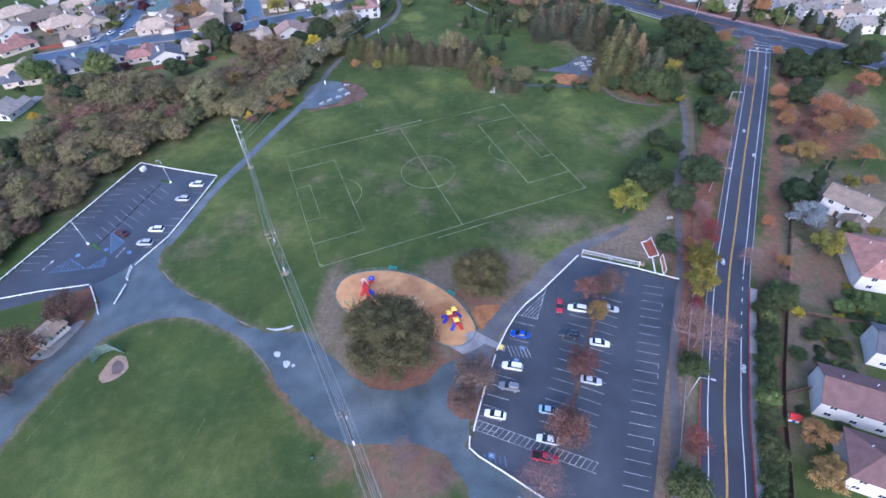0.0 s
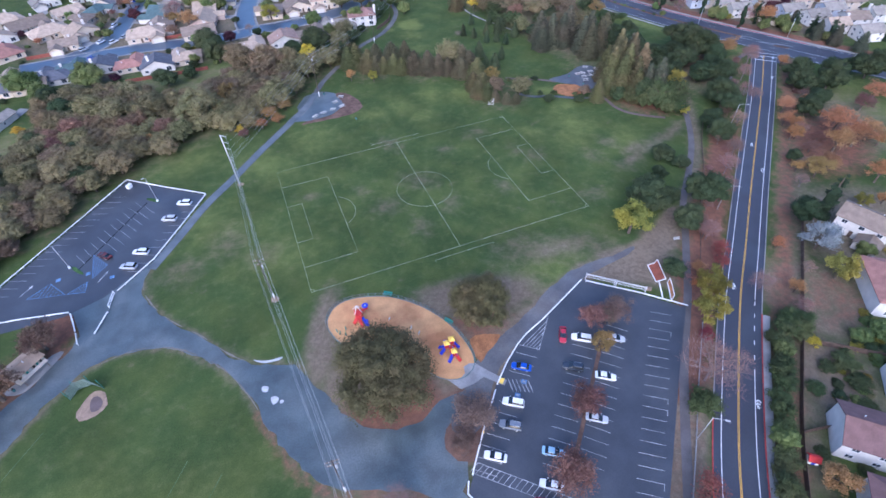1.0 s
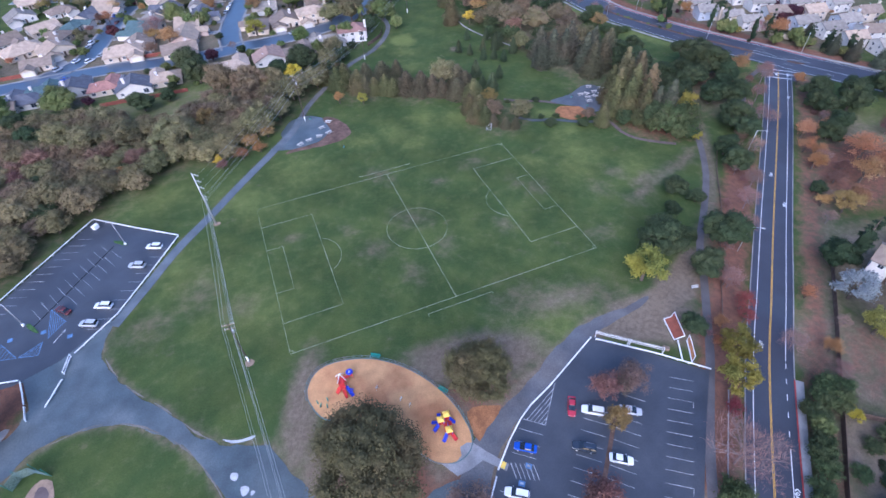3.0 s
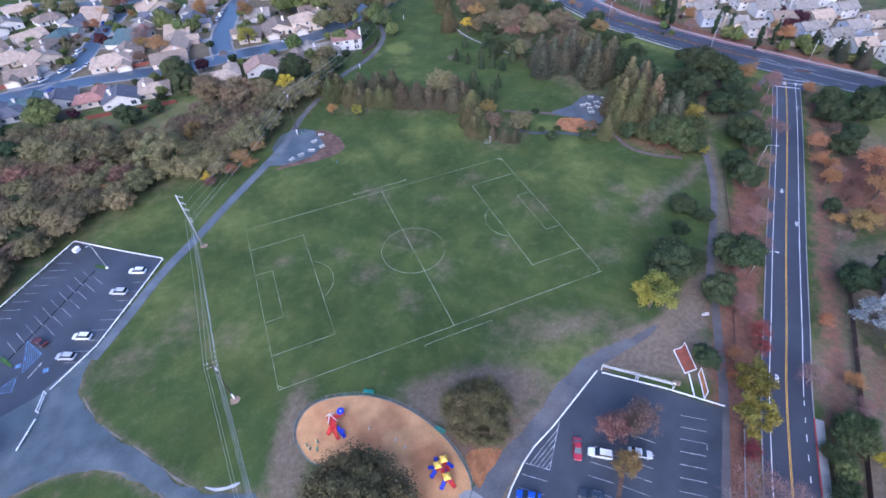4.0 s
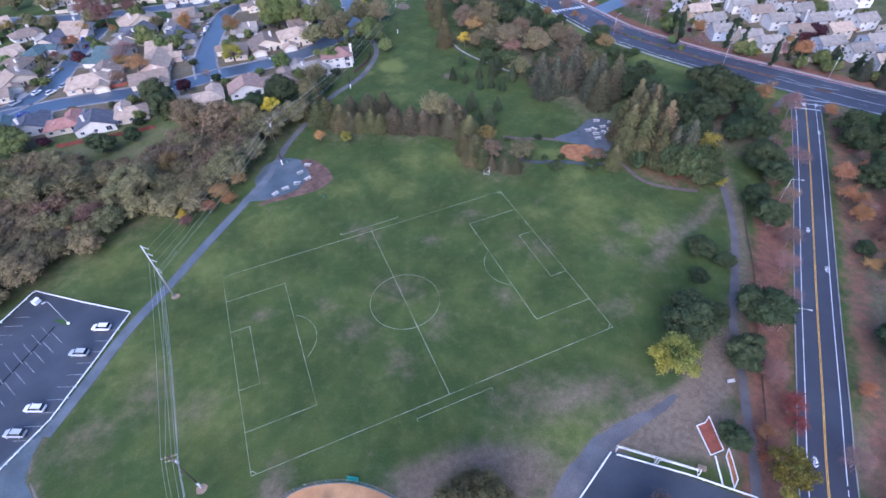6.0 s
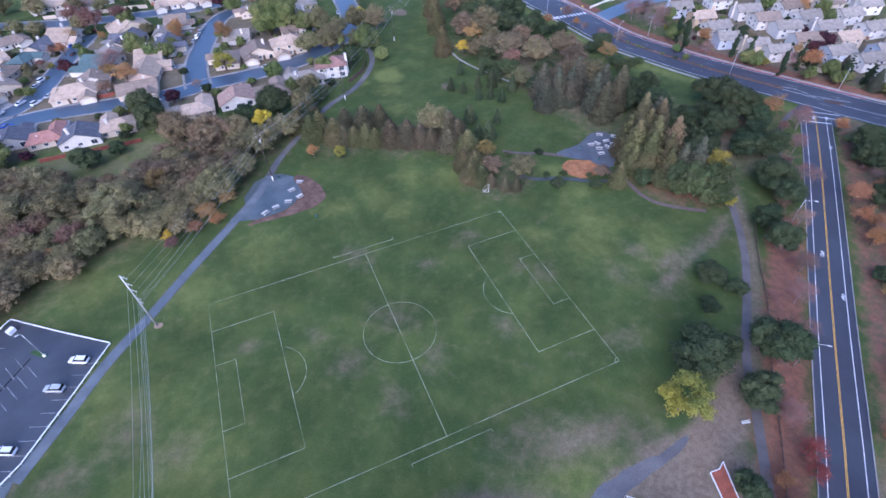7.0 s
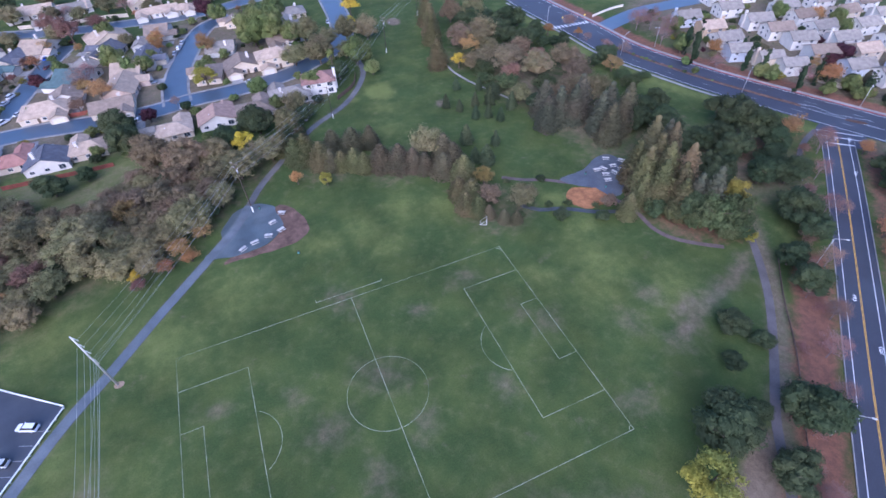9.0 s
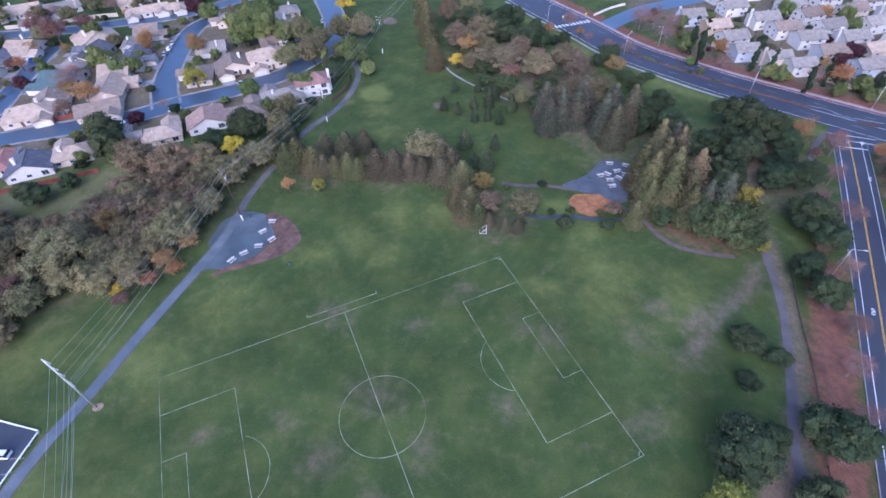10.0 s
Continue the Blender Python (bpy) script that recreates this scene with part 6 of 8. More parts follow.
def house(x, y, rot, w=14.0, d=0.0, storeys=1, roof="brown", wall="cream", shape="gable", wing=True, drive=False, eave=0.0):
    w = max(9.5, min(w, 19.0))
    d = d or (w * 0.72 if storeys == 1 else min(10.0, w * 0.68))
    h, pitch = eave or (2.9 if storeys == 1 else 5.6), (0.42 if storeys == 1 else 0.48)
    ob = empty("house", x, y, 0, rot)
    HOUSES.append((x, y, max(w, d) * 0.62))
    tagged(ob, f"{'two-storey' if storeys == 2 else 'single-storey'} {wall if wall != 'blue' else 'pale blue'} house with {NAMES[roof]} {'hip' if shape == 'hip' else 'gable'} roof", "house")
    part("wall", wall_mesh(w, d, h, pitch, shape), WALL[wall], ob)
    rm, rise = roof_mesh(w, d, h, pitch, shape)
    rf = part("roof", rm, ROOF[roof], ob)
    for vx, vy in ((w * 0.18, d * 0.2), (-w * 0.27, d * 0.16))[:1 if y > 100 else 2]:
        tubed("vent_pipe", [((vx, vy, h + rise * 0.3), (vx, vy, h + rise * 0.75 + 0.35), 0.09)], M_TRIM, rf, n=6)
    if wing:
        side = rng.choice((-1, 1))
        ww, wd = min(6.4, w * 0.45), 4.5
        bm = wall_mesh(ww, wd, 2.7, pitch, "gable_y")
        bmesh.ops.translate(bm, verts=bm.verts, vec=(side * (w / 2 - ww / 2 - 0.3), -d / 2 - wd / 2 + 0.3, 0))
        part("garage_wall", bm, WALL[wall], ob)
        bm, _ = roof_mesh(ww, wd + 1.5, 2.7, pitch, "gable_y", 0.4)
        bmesh.ops.translate(bm, verts=bm.verts, vec=(side * (w / 2 - ww / 2 - 0.3), -d / 2 - wd / 2 + 0.75, 0))
        part("garage_roof", bm, ROOF[roof], ob)
        gx0, gy0 = side * (w / 2 - ww / 2 - 0.3), -d / 2 - wd + 0.28
        gd = boxed("garage_door", [(gx0, gy0, 1.1, 4.4, 0.1, 2.2)] + [(gx0, gy0 - 0.05, 0.3 + 0.55 * k, 4.2, 0.04, 0.42) for k in range(4)], M_GARAGE, ob, "panelled garage door")
        boxed("front_door", [(-side * w * 0.12, -d / 2 - 0.03, 1.05, 1.0, 0.1, 2.1)], M_FENCE, ob)
        if drive:
            a = pose(x, y, 0, 0, 0, rot)
            p, q = a @ Vector((gx0, gy0, 0)), a @ Vector((gx0, gy0 - 7, 0))
            structure(ribbon("driveway", [p, q], -2.5, 2.5, -0.1, 0.026, M_CONCRETE), "pale concrete driveway", "driveway")
    for lvl in range(storeys):
        z = 1.5 + (2.7 if not eave else 2.2) * lvl
        n = 3 if w > 12 else 2
        for k in range(n):
            u = (k + 0.5) / n * w - w / 2
            if lvl == 1 or not wing or abs(u - (side * (w / 2 - 3.2))) > 3.6:
                window(ob, u, -d / 2 - 0.02, z, 1.4, 1.2, 0)
            window(ob, u, d / 2 + 0.02, z, 1.6 if k else 2.2, 1.2 if k else 1.9, 180)
        for s in (-1, 1):
            window(ob, s * (w / 2 + 0.02), -d * 0.2, z, 1.0, 1.2, 90 * s)
            window(ob, s * (w / 2 + 0.02), d * 0.22, z, 1.4, 1.2, 90 * s)
    if rng.random() < 0.6:
        cx = rng.choice((-1, 1)) * (w * 0.5 + 0.3) if storeys == 2 else w * 0.22
        cy = d * 0.1
        ch = part("chimney", (lambda b: (box(b, cx, cy, (h + rise) / 2 + 0.4, 1.0, 0.9, h + rise + 0.8), box(b, cx, cy, h + rise + 0.85, 1.2, 1.1, 0.16), b)[-1])(bmesh.new()), WALL[wall] if storeys == 2 else M_BRICKC, ob)
    return ob


# south side of the park-edge street
house(-95, 142.5, 180, w=12.6, roof="red", wall="cream", shape="hip", drive=True)
house(-82.5, 137, 180, w=14.4, roof="slate", wall="white", shape="gable_y", drive=True)
house(-69.5, 139.5, 180, w=13.1, roof="tan", wall="cream", shape="hip", drive=True)
house(-50.8, 139.9, 180, w=8.7, roof="grey", wall="cream", shape="gable", drive=True)
house(-39.5, 138, 180, w=13.5, roof="tan", wall="cream", shape="hip", drive=True)
house(-23.1, 139.6, 180, w=13.9, roof="redtan", wall="white", shape="gable_y", drive=True)
house(-8.3, 139.4, 180, w=14.2, roof="brown", wall="cream", shape="hip", drive=True)
house(6.8, 144.9, 180, w=15.9, roof="grey", wall="white", shape="hip", drive=True)
house(20, 147.6, 170, w=13.4, d=10.0, storeys=2, roof="redbrown", wall="white", shape="hip", wing=False)
house(-127.4, 144.3, 180, w=14.4, roof="slate", wall="white", shape="hip", drive=True)
house(-135.3, 139.1, 180, w=13.2, roof="brown", wall="cream", shape="gable", drive=True)
house(-150.2, 150.7, 180, w=13.8, roof="tan", wall="cream", shape="hip", drive=True)
house(-147.3, 138.6, 180, w=9, roof="slate", wall="cream", shape="gable", drive=True)
house(-147, 109, 150, w=13, roof="grey", wall="white", shape="gable_y", drive=True)
# north side
house(-62.1, 170.3, 0, w=16.1, roof="brown", wall="cream", shape="gable", drive=True)
house(-81.3, 188.7, 0, w=13.2, roof="brown", wall="white", shape="gable_y", drive=True)
house(-88.3, 180.2, 0, w=18.2, roof="tan", wall="cream", shape="hip", drive=True)
house(-59, 186.8, 80, w=18.1, roof="tan", wall="peach", shape="gable", drive=True)
house(-56.5, 203.1, 80, w=16.8, roof="tan", wall="white", shape="gable_y", drive=True)
house(-48.9, 216.1, 80, w=15.2, roof="slate", wall="cream", shape="gable", drive=True)
house(-42.9, 246, 80, w=15.4, roof="brown", wall="white", shape="gable_y", drive=True)
house(-78.9, 206.2, 245, w=19.5, roof="teal", wall="white", shape="gable_y", drive=True)
house(-74.4, 222.8, 245, w=17.6, roof="grey", wall="cream", shape="hip", drive=True)
house(-68.4, 229.7, 245, w=23.3, roof="slate", wall="cream", shape="gable", drive=True)
house(-67.6, 250.2, 200, w=19.6, roof="tan", wall="cream", shape="gable_y", drive=True)
house(-51.4, 233.4, 80, w=8.9, roof="grey", wall="white", shape="gable", drive=True)
house(-121, 199, 30, w=15, roof="tan", wall="cream", shape="gable_y", drive=True)
house(-127, 184.5, 0, w=13, roof="brown", wall="cream", shape="gable", drive=True)
house(-136.8, 207.4, 30, w=21.5, roof="tan", wall="cream", shape="hip", drive=True)
house(-150.1, 223.3, 30, w=22.6, roof="brown", wall="white", shape="gable", drive=True)
house(-165.1, 237.5, 30, w=23.7, roof="tan", wall="cream", shape="hip", drive=True)
house(-161.2, 208.1, 210, w=14.6, roof="tan", wall="white", shape="gable_y", drive=True)
house(-155.5, 183.5, 210, w=17.1, roof="red", wall="cream", shape="hip", drive=True)
house(-121.5, 218, 245, w=13, roof="brown", wall="cream", shape="hip", drive=True)
house(-100, 254.6, 65, w=17.7, roof="tan", wall="white", shape="gable_y", drive=True)
house(-110.6, 246, 65, w=14, roof="slate", wall="cream", shape="gable", drive=True)
house(-116, 232, 65, w=13, roof="teal", wall="white", shape="hip", drive=True)
house(-131.7, 236, 30, w=15, roof="tan", wall="cream", shape="gable", drive=True)
house(-126, 262, 30, w=14, roof="brown", wall="white", shape="hip", drive=True)
house(-145.3, 288, 20, w=15, roof="tan", wall="cream", shape="gable", drive=True)
house(-147, 262, 20, w=15, roof="grey", wall="white", shape="gable_y", drive=True)
house(-107.5, 147, 180, w=13, roof="slate", wall="white", shape="gable_y", drive=True)
house(-121, 150, 180, w=12, roof="teal", wall="white", shape="hip", drive=True)
house(-12.7, 208, -100, w=12, roof="grey", wall="white", shape="gable_y", drive=True)
house(-22.3, 182.1, -100, w=14.9, roof="brown", wall="cream", shape="hip", drive=True)
house(-5.2, 241.4, -100, w=7.9, roof="brown", wall="cream", shape="gable", drive=True)
house(-7.8, 183.5, 0, w=15.4, roof="brown", wall="cream", shape="gable_y", drive=True)
house(13.2, 203.1, 0, w=12.3, roof="brown", wall="white", shape="gable", drive=True)
house(19.3, 218.7, 0, w=15.9, roof="grey", wall="white", shape="gable_y", drive=True)
house(25.3, 238.4, 0, w=15, roof="grey", wall="cream", shape="hip", drive=True)
house(6.7, 181.4, 0, w=15.2, storeys=2, roof="tan", wall="cream", shape="hip", drive=True)
house(-109.4, 317, 0, w=19.4, roof="tan", wall="white", shape="gable", drive=True)
house(-101.4, 292.4, 0, w=10.9, roof="grey", wall="white", shape="gable", drive=True)
house(-47.9, 279.1, 0, w=12.3, roof="tan", wall="white", shape="hip", drive=True)
house(-38.7, 279.5, 0, w=13.7, roof="tan", wall="white", shape="gable", drive=True)
house(-88.7, 310.9, 0, w=15.1, roof="tan", wall="white", shape="gable", drive=True)
house(-28.9, 276.8, 0, w=12.1, roof="tan", wall="white", shape="hip", drive=True)
# estate: close rows of like houses with their gables to the west
for ex, ey, ew, ed, er, ec in ((199.5, 127.5, 11, 9, "grey", "blue"), (200.3, 112.8, 10.5, 9, "tan", "tan"), (197.3, 100, 11, 9, "grey", "white"), (192.1, 88.2, 9.5, 8, "grey", "blue"), (224.8, 126.6, 11, 9, "grey", "white"), (225.3, 108.8, 11.5, 9, "grey", "white"),
                               (224.5, 96.6, 11.5, 9, "brown", "white"), (197.9, 77.4, 9.5, 7.5, "grey", "cream"), (200.6, 68.3, 9.5, 7.5, "grey", "white"), (224.5, 84.7, 11, 9, "grey", "white"), (246.8, 102.4, 11, 9, "brown", "white"), (249.4, 114.7, 11, 9, "grey", "white"),
                               (243.1, 88.9, 11, 9, "grey", "white"), (220.8, 71.1, 11, 9, "brown", "white"), (267.8, 96.6, 11, 9, "brown", "cream"), (240.4, 76.2, 11, 9, "grey", "white"), (262, 82.1, 11, 9, "grey", "white"), (237.2, 64, 10.5, 9, "tan", "cream"),
                               (221.4, 55.5, 11, 9, "grey", "blue"), (226, 45, 10.5, 8.5, "grey", "white"), (240.5, 47.9, 10.5, 9, "grey", "blue"), (239.4, 34.2, 10.5, 9, "brown", "white"), (231, 20.5, 10.5, 9, "grey", "white"),
                               (255.6, 33.8, 10.5, 9, "grey", "white"), (225.5, 33, 9.5, 8.5, "tan", "white"), (257, 66, 10.5, 9, "grey", "white"), (281, 86, 10.5, 9, "grey", "white"), (287, 101, 10.5, 9, "brown", "white"), (271, 112, 10.5, 9, "grey", "white"), (258.5, 51, 10.5, 9, "brown", "cream"),
                               (247, 138, 11, 9, "grey", "white"), (232, 142, 11, 9, "brown", "white"), (243, 15, 10.5, 9, "grey", "white")):
    house(ex, ey, -15 + 6 * math.sin(ex * 3 + ey), ew, ed, 2, er, ec, "gable", wing=False, eave=4.7)
house(-118, 318, 20, w=17, roof="tan", wall="white", shape="hip", drive=False)
house(-88, 310, 15, w=17, roof="grey", wall="white", shape="gable", drive=False)
house(-50, 300, 10, w=17, roof="tan", wall="cream", shape="gable_y", drive=False)
house(-8, 296, 5, w=16, roof="brown", wall="white", shape="hip", drive=False)
house(25, 295, 0, w=16, roof="tan", wall="cream", shape="gable", drive=False)


# big houses across the road
house(108, -71.5, -70, 13, 8.5, 2, "brown", "white", "gable")
house(92.4, -90.6, 52, 15.5, 11, 2, "red", "white", "hip", wing=False)
house(52.6, -116.1, -45, 14, 9.5, 2, "purple", "white", "gable", wing=False)
house(44.5, -128.5, -45, 13, 9.5, 2, "purple", "white", "hip", wing=False)
house(72.5, -111.5, -45, 11, 8, 2, "slate", "white", "gable", wing=False)


# ---- fences, walls ----
def board_fence(pts, h, mat, label, step=2.4, brace=False):
    line = spline(pts, step=0.5)
    ob = tagged(empty("fence", *pts[0]), label, "fence")
    inv = ob.matrix_basis.inverted()
    acc, last, pan, post = 0.0, line[0], None, None
    for p, q in zip(line, line[1:]):
        acc += (q - p).length
        if acc >= step:
            d = q - last
            L, a = d.length, math.degrees(math.atan2(d.y, d.x))
            m = inv @ pose((last.x + q.x) / 2, (last.y + q.y) / 2, 0, 0, 0, a) @ Matrix.Diagonal((L / step, 1, 1, 1))
            if pan is None:
                bm = bmesh.new()
                n = 8
                for k in range(n):
                    box(bm, (k + 0.5) * step / n - step / 2, 0.02 * (k % 2), h / 2, step / n * 0.96, 0.05, h - 0.04 * (k % 3))
                box(bm, 0, 0.06, h * 0.8, step, 0.06, 0.1)
                pan = part("panel", join_pieces(bm), mat, ob)
                pan.matrix_basis = m
                post = boxed("post", [(0, 0, h / 2, 0.13, 0.13, h + 0.2)], mat, ob)
                post.matrix_basis = inv @ pose(last.x, last.y, 0, 0, 0, a)
            else:
                shared("panel", pan, m, ob)
                shared("post", post, inv @ pose(last.x, last.y, 0, 0, 0, a), ob)
            acc, last = 0.0, q
    return ob


board_fence([(97.6, -61), (82.2, -74.4), (60.4, -93.3), (42.2, -109.1), (27.9, -123.7), (17.1, -134.2)], 1.8, M_FENCE, "dark brown board fence behind the gardens")
board_fence([(63.4, -93.9), (75.6, -103.7), (85.4, -112.2)], 1.7, M_FENCE, "dark brown board fence between gardens")
board_fence([(42.2, -109.1), (50, -111), (56.1, -117.1)], 1.7, M_FENCE, "dark brown board fence between gardens")
board_fence([(-97.6, 175.2), (-81.1, 172.8), (-70.9, 172.1), (-65.9, 171.8)], 1.7, M_REDFENCE, "red-stained board fence beside the street")
board_fence([(-144, 176.4), (-134.2, 176.7), (-126.3, 176.4)], 1.7, M_REDFENCE, "red-stained board fence beside the street")
board_fence([(-96.4, 127.6), (-82.7, 126.8), (-70, 125.9), (-59.5, 125.7)], 1.6, M_REDFENCE, "red-stained board fence behind the houses")
board_fence([(24.4, 134.8), (33.5, 143.3), (37.8, 154.9)], 1.7, M_FENCE, "brown board fence beside the path")
board_fence([(190, 103.1), (191.2, 87.6), (195.4, 80.4)], 2.0, WALL["cream"], "cream garden wall above the road")
board_fence([(202.2, 62.5), (204.7, 53.7), (207.2, 47.3)], 2.0, WALL["cream"], "cream garden wall above the road")
board_fence([(-115.9, 296.5), (-90.8, 290.1), (-73.7, 289.5), (-57.6, 285)], 2.0, WALL["cream"], "pale wall along the far street")
board_fence([(165.9, 156.8), (179.3, 160.4), (190, 161)], 1.2, WALL["white"], "white garden wall at the corner")


def rail_fence(pts, label, h=0.55, step=2.6, closed=False):
    """White painted rail on short posts."""
    pts = [Vector((*p, 0)) for p in pts]
    ob = tagged(empty("rail_fence", *pts[0][:2]), label, "rail fence")
    inv = ob.matrix_basis.inverted()
    post = None
    for p, q in zip(pts, pts[1:]):
        d = q - p
        a, n = math.degrees(math.atan2(d.y, d.x)), max(1, round(d.length / step))
        for k in range(n):
            u, v = p.lerp(q, k / n), p.lerp(q, (k + 1) / n)
            r = boxed("rail", [(0, 0, h - 0.08, (v - u).length, 0.3, 0.18)], M_WHITE, ob, bevel=0.02)
            r.matrix_basis = inv @ pose((u.x + v.x) / 2, (u.y + v.y) / 2, 0.002 * (k % 2), 0, 0, a)
            m = inv @ pose(u.x, u.y, 0, 0, 0, a)
            if post is None:
                post = boxed("post", [(0, 0, (h - 0.16) / 2 - 0.1, 0.18, 0.14, h + 0.02)], M_WHITE, ob)
                post.matrix_basis = m
            else:
                shared("post", post, m, ob)
    return ob


rail_fence([(24.6, -55.1), (16.5, -58.8), (8.3, -62.5), (2.4, -64.7), (-1.1, -66.6), (-5.6, -69.9), (-10.5, -74.3)], "white low rail round the car park")
rail_fence([(-11.3, -75.3), (-17.7, -82.5), (-22.7, -88.7), (-23.9, -90.3)], "white low rail round the car park")
rail_fence([(-25.1, -91), (-26.2, -93.2), (-25.1, -95.6), (-21.7, -100.5), (-16.6, -108.3), (-13.4, -115.9)], "white low rail round the car park")
rail_fence([(25.4, -56), (35.9, -65.1), (44.3, -73.4)], "white low rail round the car park")
rail_fence([(-68.1, 27.1), (-80.3, 36.4), (-93, 46.6)], "white low rail round the car park")
rail_fence([(-93.3, 46.4), (-109.8, 25.4), (-129, 1.1), (-137.9, -9.8)], "white low rail round the car park")
rail_fence([(-68, 26.6), (-75, 15.1), (-83.9, 1.2), (-93.2, -7.9)], "white low rail round the car park")
rail_fence([(-95.2, -14.9), (-96.5, -18), (-97.9, -21.4)], "white low rail at the car park entrance")
rail_fence([(-136.6, -4.9), (-127.6, -6.6), (-117.1, -8.2), (-104.9, -10.9)], "white low rail round the car park")
rail_fence([(-104.5, -11.5), (-103.5, -15), (-102.6, -18.6)], "white low rail at the car park entrance")


def gate(a, b, label, h=1.15):
    a, b = Vector((*a, 0)), Vector((*b, 0))
    d = b - a
    ob = tagged(empty("gate", a.x, a.y, 0, math.degrees(math.atan2(d.y, d.x))), label, "gate")
    L = d.length
    for u in (0, L):
        boxed("post", [(u, 0, h / 2, 0.2, 0.2, h + 0.1)], M_WHITE, ob)
    for z in (0.35, h - 0.05):
        boxed("rail", [(L / 2, 0, z, L - 0.2, 0.14, 0.14)], M_WHITE, ob)
    tubed("brace", [((0.1, 0, 0.4), (L - 0.1, 0, h - 0.1), 0.05)], M_WHITE, ob)
    return ob


gate((-94.0, -8.4), (-95.0, -13.2), "narrow white gate at the entrance")
gate((-102.4, -19.4), (-101.6, -23.2), "short white barrier at the entrance", 0.7)


def soccer_goal(a, b, label):
    """A full-size goal of white pipe with a net, crossbar from a to b."""
    a, b = Vector((*a, 0)), Vector((*b, 0))
    d = b - a
    ob = tagged(empty("soccer_goal", a.x, a.y, 0, math.degrees(math.atan2(d.y, d.x))), label, "soccer goal", "soccer goals")
    L, H, D = d.length, 2.4, 1.3
    for u in (0, L):
        tubed("post", [((u, 0, 0), (u, 0, H), 0.07)], M_WHITE, ob)
        tubed("side_pipe", [((u, 0, 0.06), (u, D, 0.06), 0.05)], M_WHITE, ob, n=6)
        tubed("stay", [((u, 0, H), (u, 0.5, H), 0.045), ((u, 0.5, H), (u, D, 0.06), 0.045)], M_WHITE, ob, n=6)
    tubed("crossbar", [((0, 0, H), (L, 0, H), 0.07)], M_WHITE, ob)
    tubed("back_pipe", [((0, D, 0.06), (L, D, 0.06), 0.05)], M_WHITE, ob, n=6)
    bm = bmesh.new()
    for k in range(1, 25):
        tube(bm, (L * k / 25, 0.5, H), (L * k / 25, D, 0.06), 0.012, n=3)
    for k in range(1, 9):
        v = k / 9
        tube(bm, (0, 0.5 + (D - 0.5) * v, H - (H - 0.06) * v), (L, 0.5 + (D - 0.5) * v, H - (H - 0.06) * v), 0.012, n=3)
    part("net", bm, M_LAMP, ob)
    return ob


soccer_goal((25.6, -55.4), (31.2, -60.4), "white soccer goal stored beside the car park")
soccer_goal((31.5, -60.7), (37.1, -65.7), "white soccer goal stored beside the car park")
rail = [(111, -5.6), (100, -17.1), (88.3, -31), (72.3, -47.1), (60.3, -60.3), (51.2, -69.5)]


def low_fence(pts, label, mat=None):
    line = spline(pts, step=0.5)
    ob = tagged(empty("low_fence", *pts[0]), label, "fence")
    inv = ob.matrix_basis.inverted()
    pr = po = None
    for k in range(0, len(line) - 6, 6):
        u, v = line[k], line[k + 6]
        d = v - u
        a = math.degrees(math.atan2(d.y, d.x))
        m1, m2 = inv @ pose((u.x + v.x) / 2, (u.y + v.y) / 2, 0, 0, 0, a) @ Matrix.Diagonal((d.length, 1, 1, 1)), inv @ pose(u.x, u.y, 0, 0, 0, a)
        if pr is None:
            pr = boxed("rail", [(0, 0, 0.62, 1, 0.12, 0.12), (0, 0, 0.3, 1, 0.1, 0.1)], mat or M_FENCE, ob)
            po = boxed("post", [(0, 0, 0.35, 0.16, 0.16, 0.8)], mat or M_FENCE, ob)
            pr.matrix_basis, po.matrix_basis = m1, m2
        else:
            shared("rail", pr, m1, ob)
            shared("post", po, m2, ob)


low_fence(rail, "low dark timber rail beside the path")
low_fence([(44, -79), (31.1, -91.9), (20.5, -102.9), (9, -114.5)], "low pale grey rail between car park and road", M_CONCRETE)


def bed(name, pts, mat, label):
    """A chip bed with a white kerb round it."""
    ob = tagged(empty(name, *pts[0]), label, "bed")
    inv = ob.matrix_basis.inverted()
    o = patch("fill", pts, 0.05, mat, ob, closed_smooth=False)
    o.matrix_basis = inv
    for p, q in zip(pts, pts[1:] + pts[:1]):
        k = ribbon("kerb", [Vector((*p, 0)), Vector((*q, 0))], -0.07, 0.07, -0.05, 0.3, M_WHITE, ob)
        k.matrix_basis = inv


bed("chip_bed", [(44.3, -57.7), (46.4, -57.9), (48.1, -57.1), (46.8, -60.4), (45.5, -63.8), (42.4, -63.6)], M_BROWNPANEL, "red-brown chip bed with white kerb")
bed("chip_bed", [(45, -65), (46.7, -64), (45.3, -66.6), (43.7, -69.3), (41.8, -70.3), (43.6, -67.4)], M_ORANGEDIRT, "orange chip bed with white kerb")
rail_fence([(43, -64.1), (41.6, -66.5), (40.2, -68.9)], "short white rail beside the chip beds", 0.4, 1.6)


# ---- cars ----
PAINT = {}


def paint(colour):
    if colour not in PAINT:
        rgb = {"white": (0.72, 0.73, 0.75), "silver": (0.42, 0.44, 0.47), "grey": (0.16, 0.18, 0.21), "dark": (0.035, 0.045, 0.06), "blue": (0.02, 0.07, 0.36), "red": (0.36, 0.03, 0.05),
               "paleblue": (0.30, 0.46, 0.60), "maroon": (0.10, 0.03, 0.03)}[colour]
        PAINT[colour] = material(colour + "_car_paint", rgb, 0.25, 0.04, spec=0.6, world_space=False)
    return PAINT[colour]


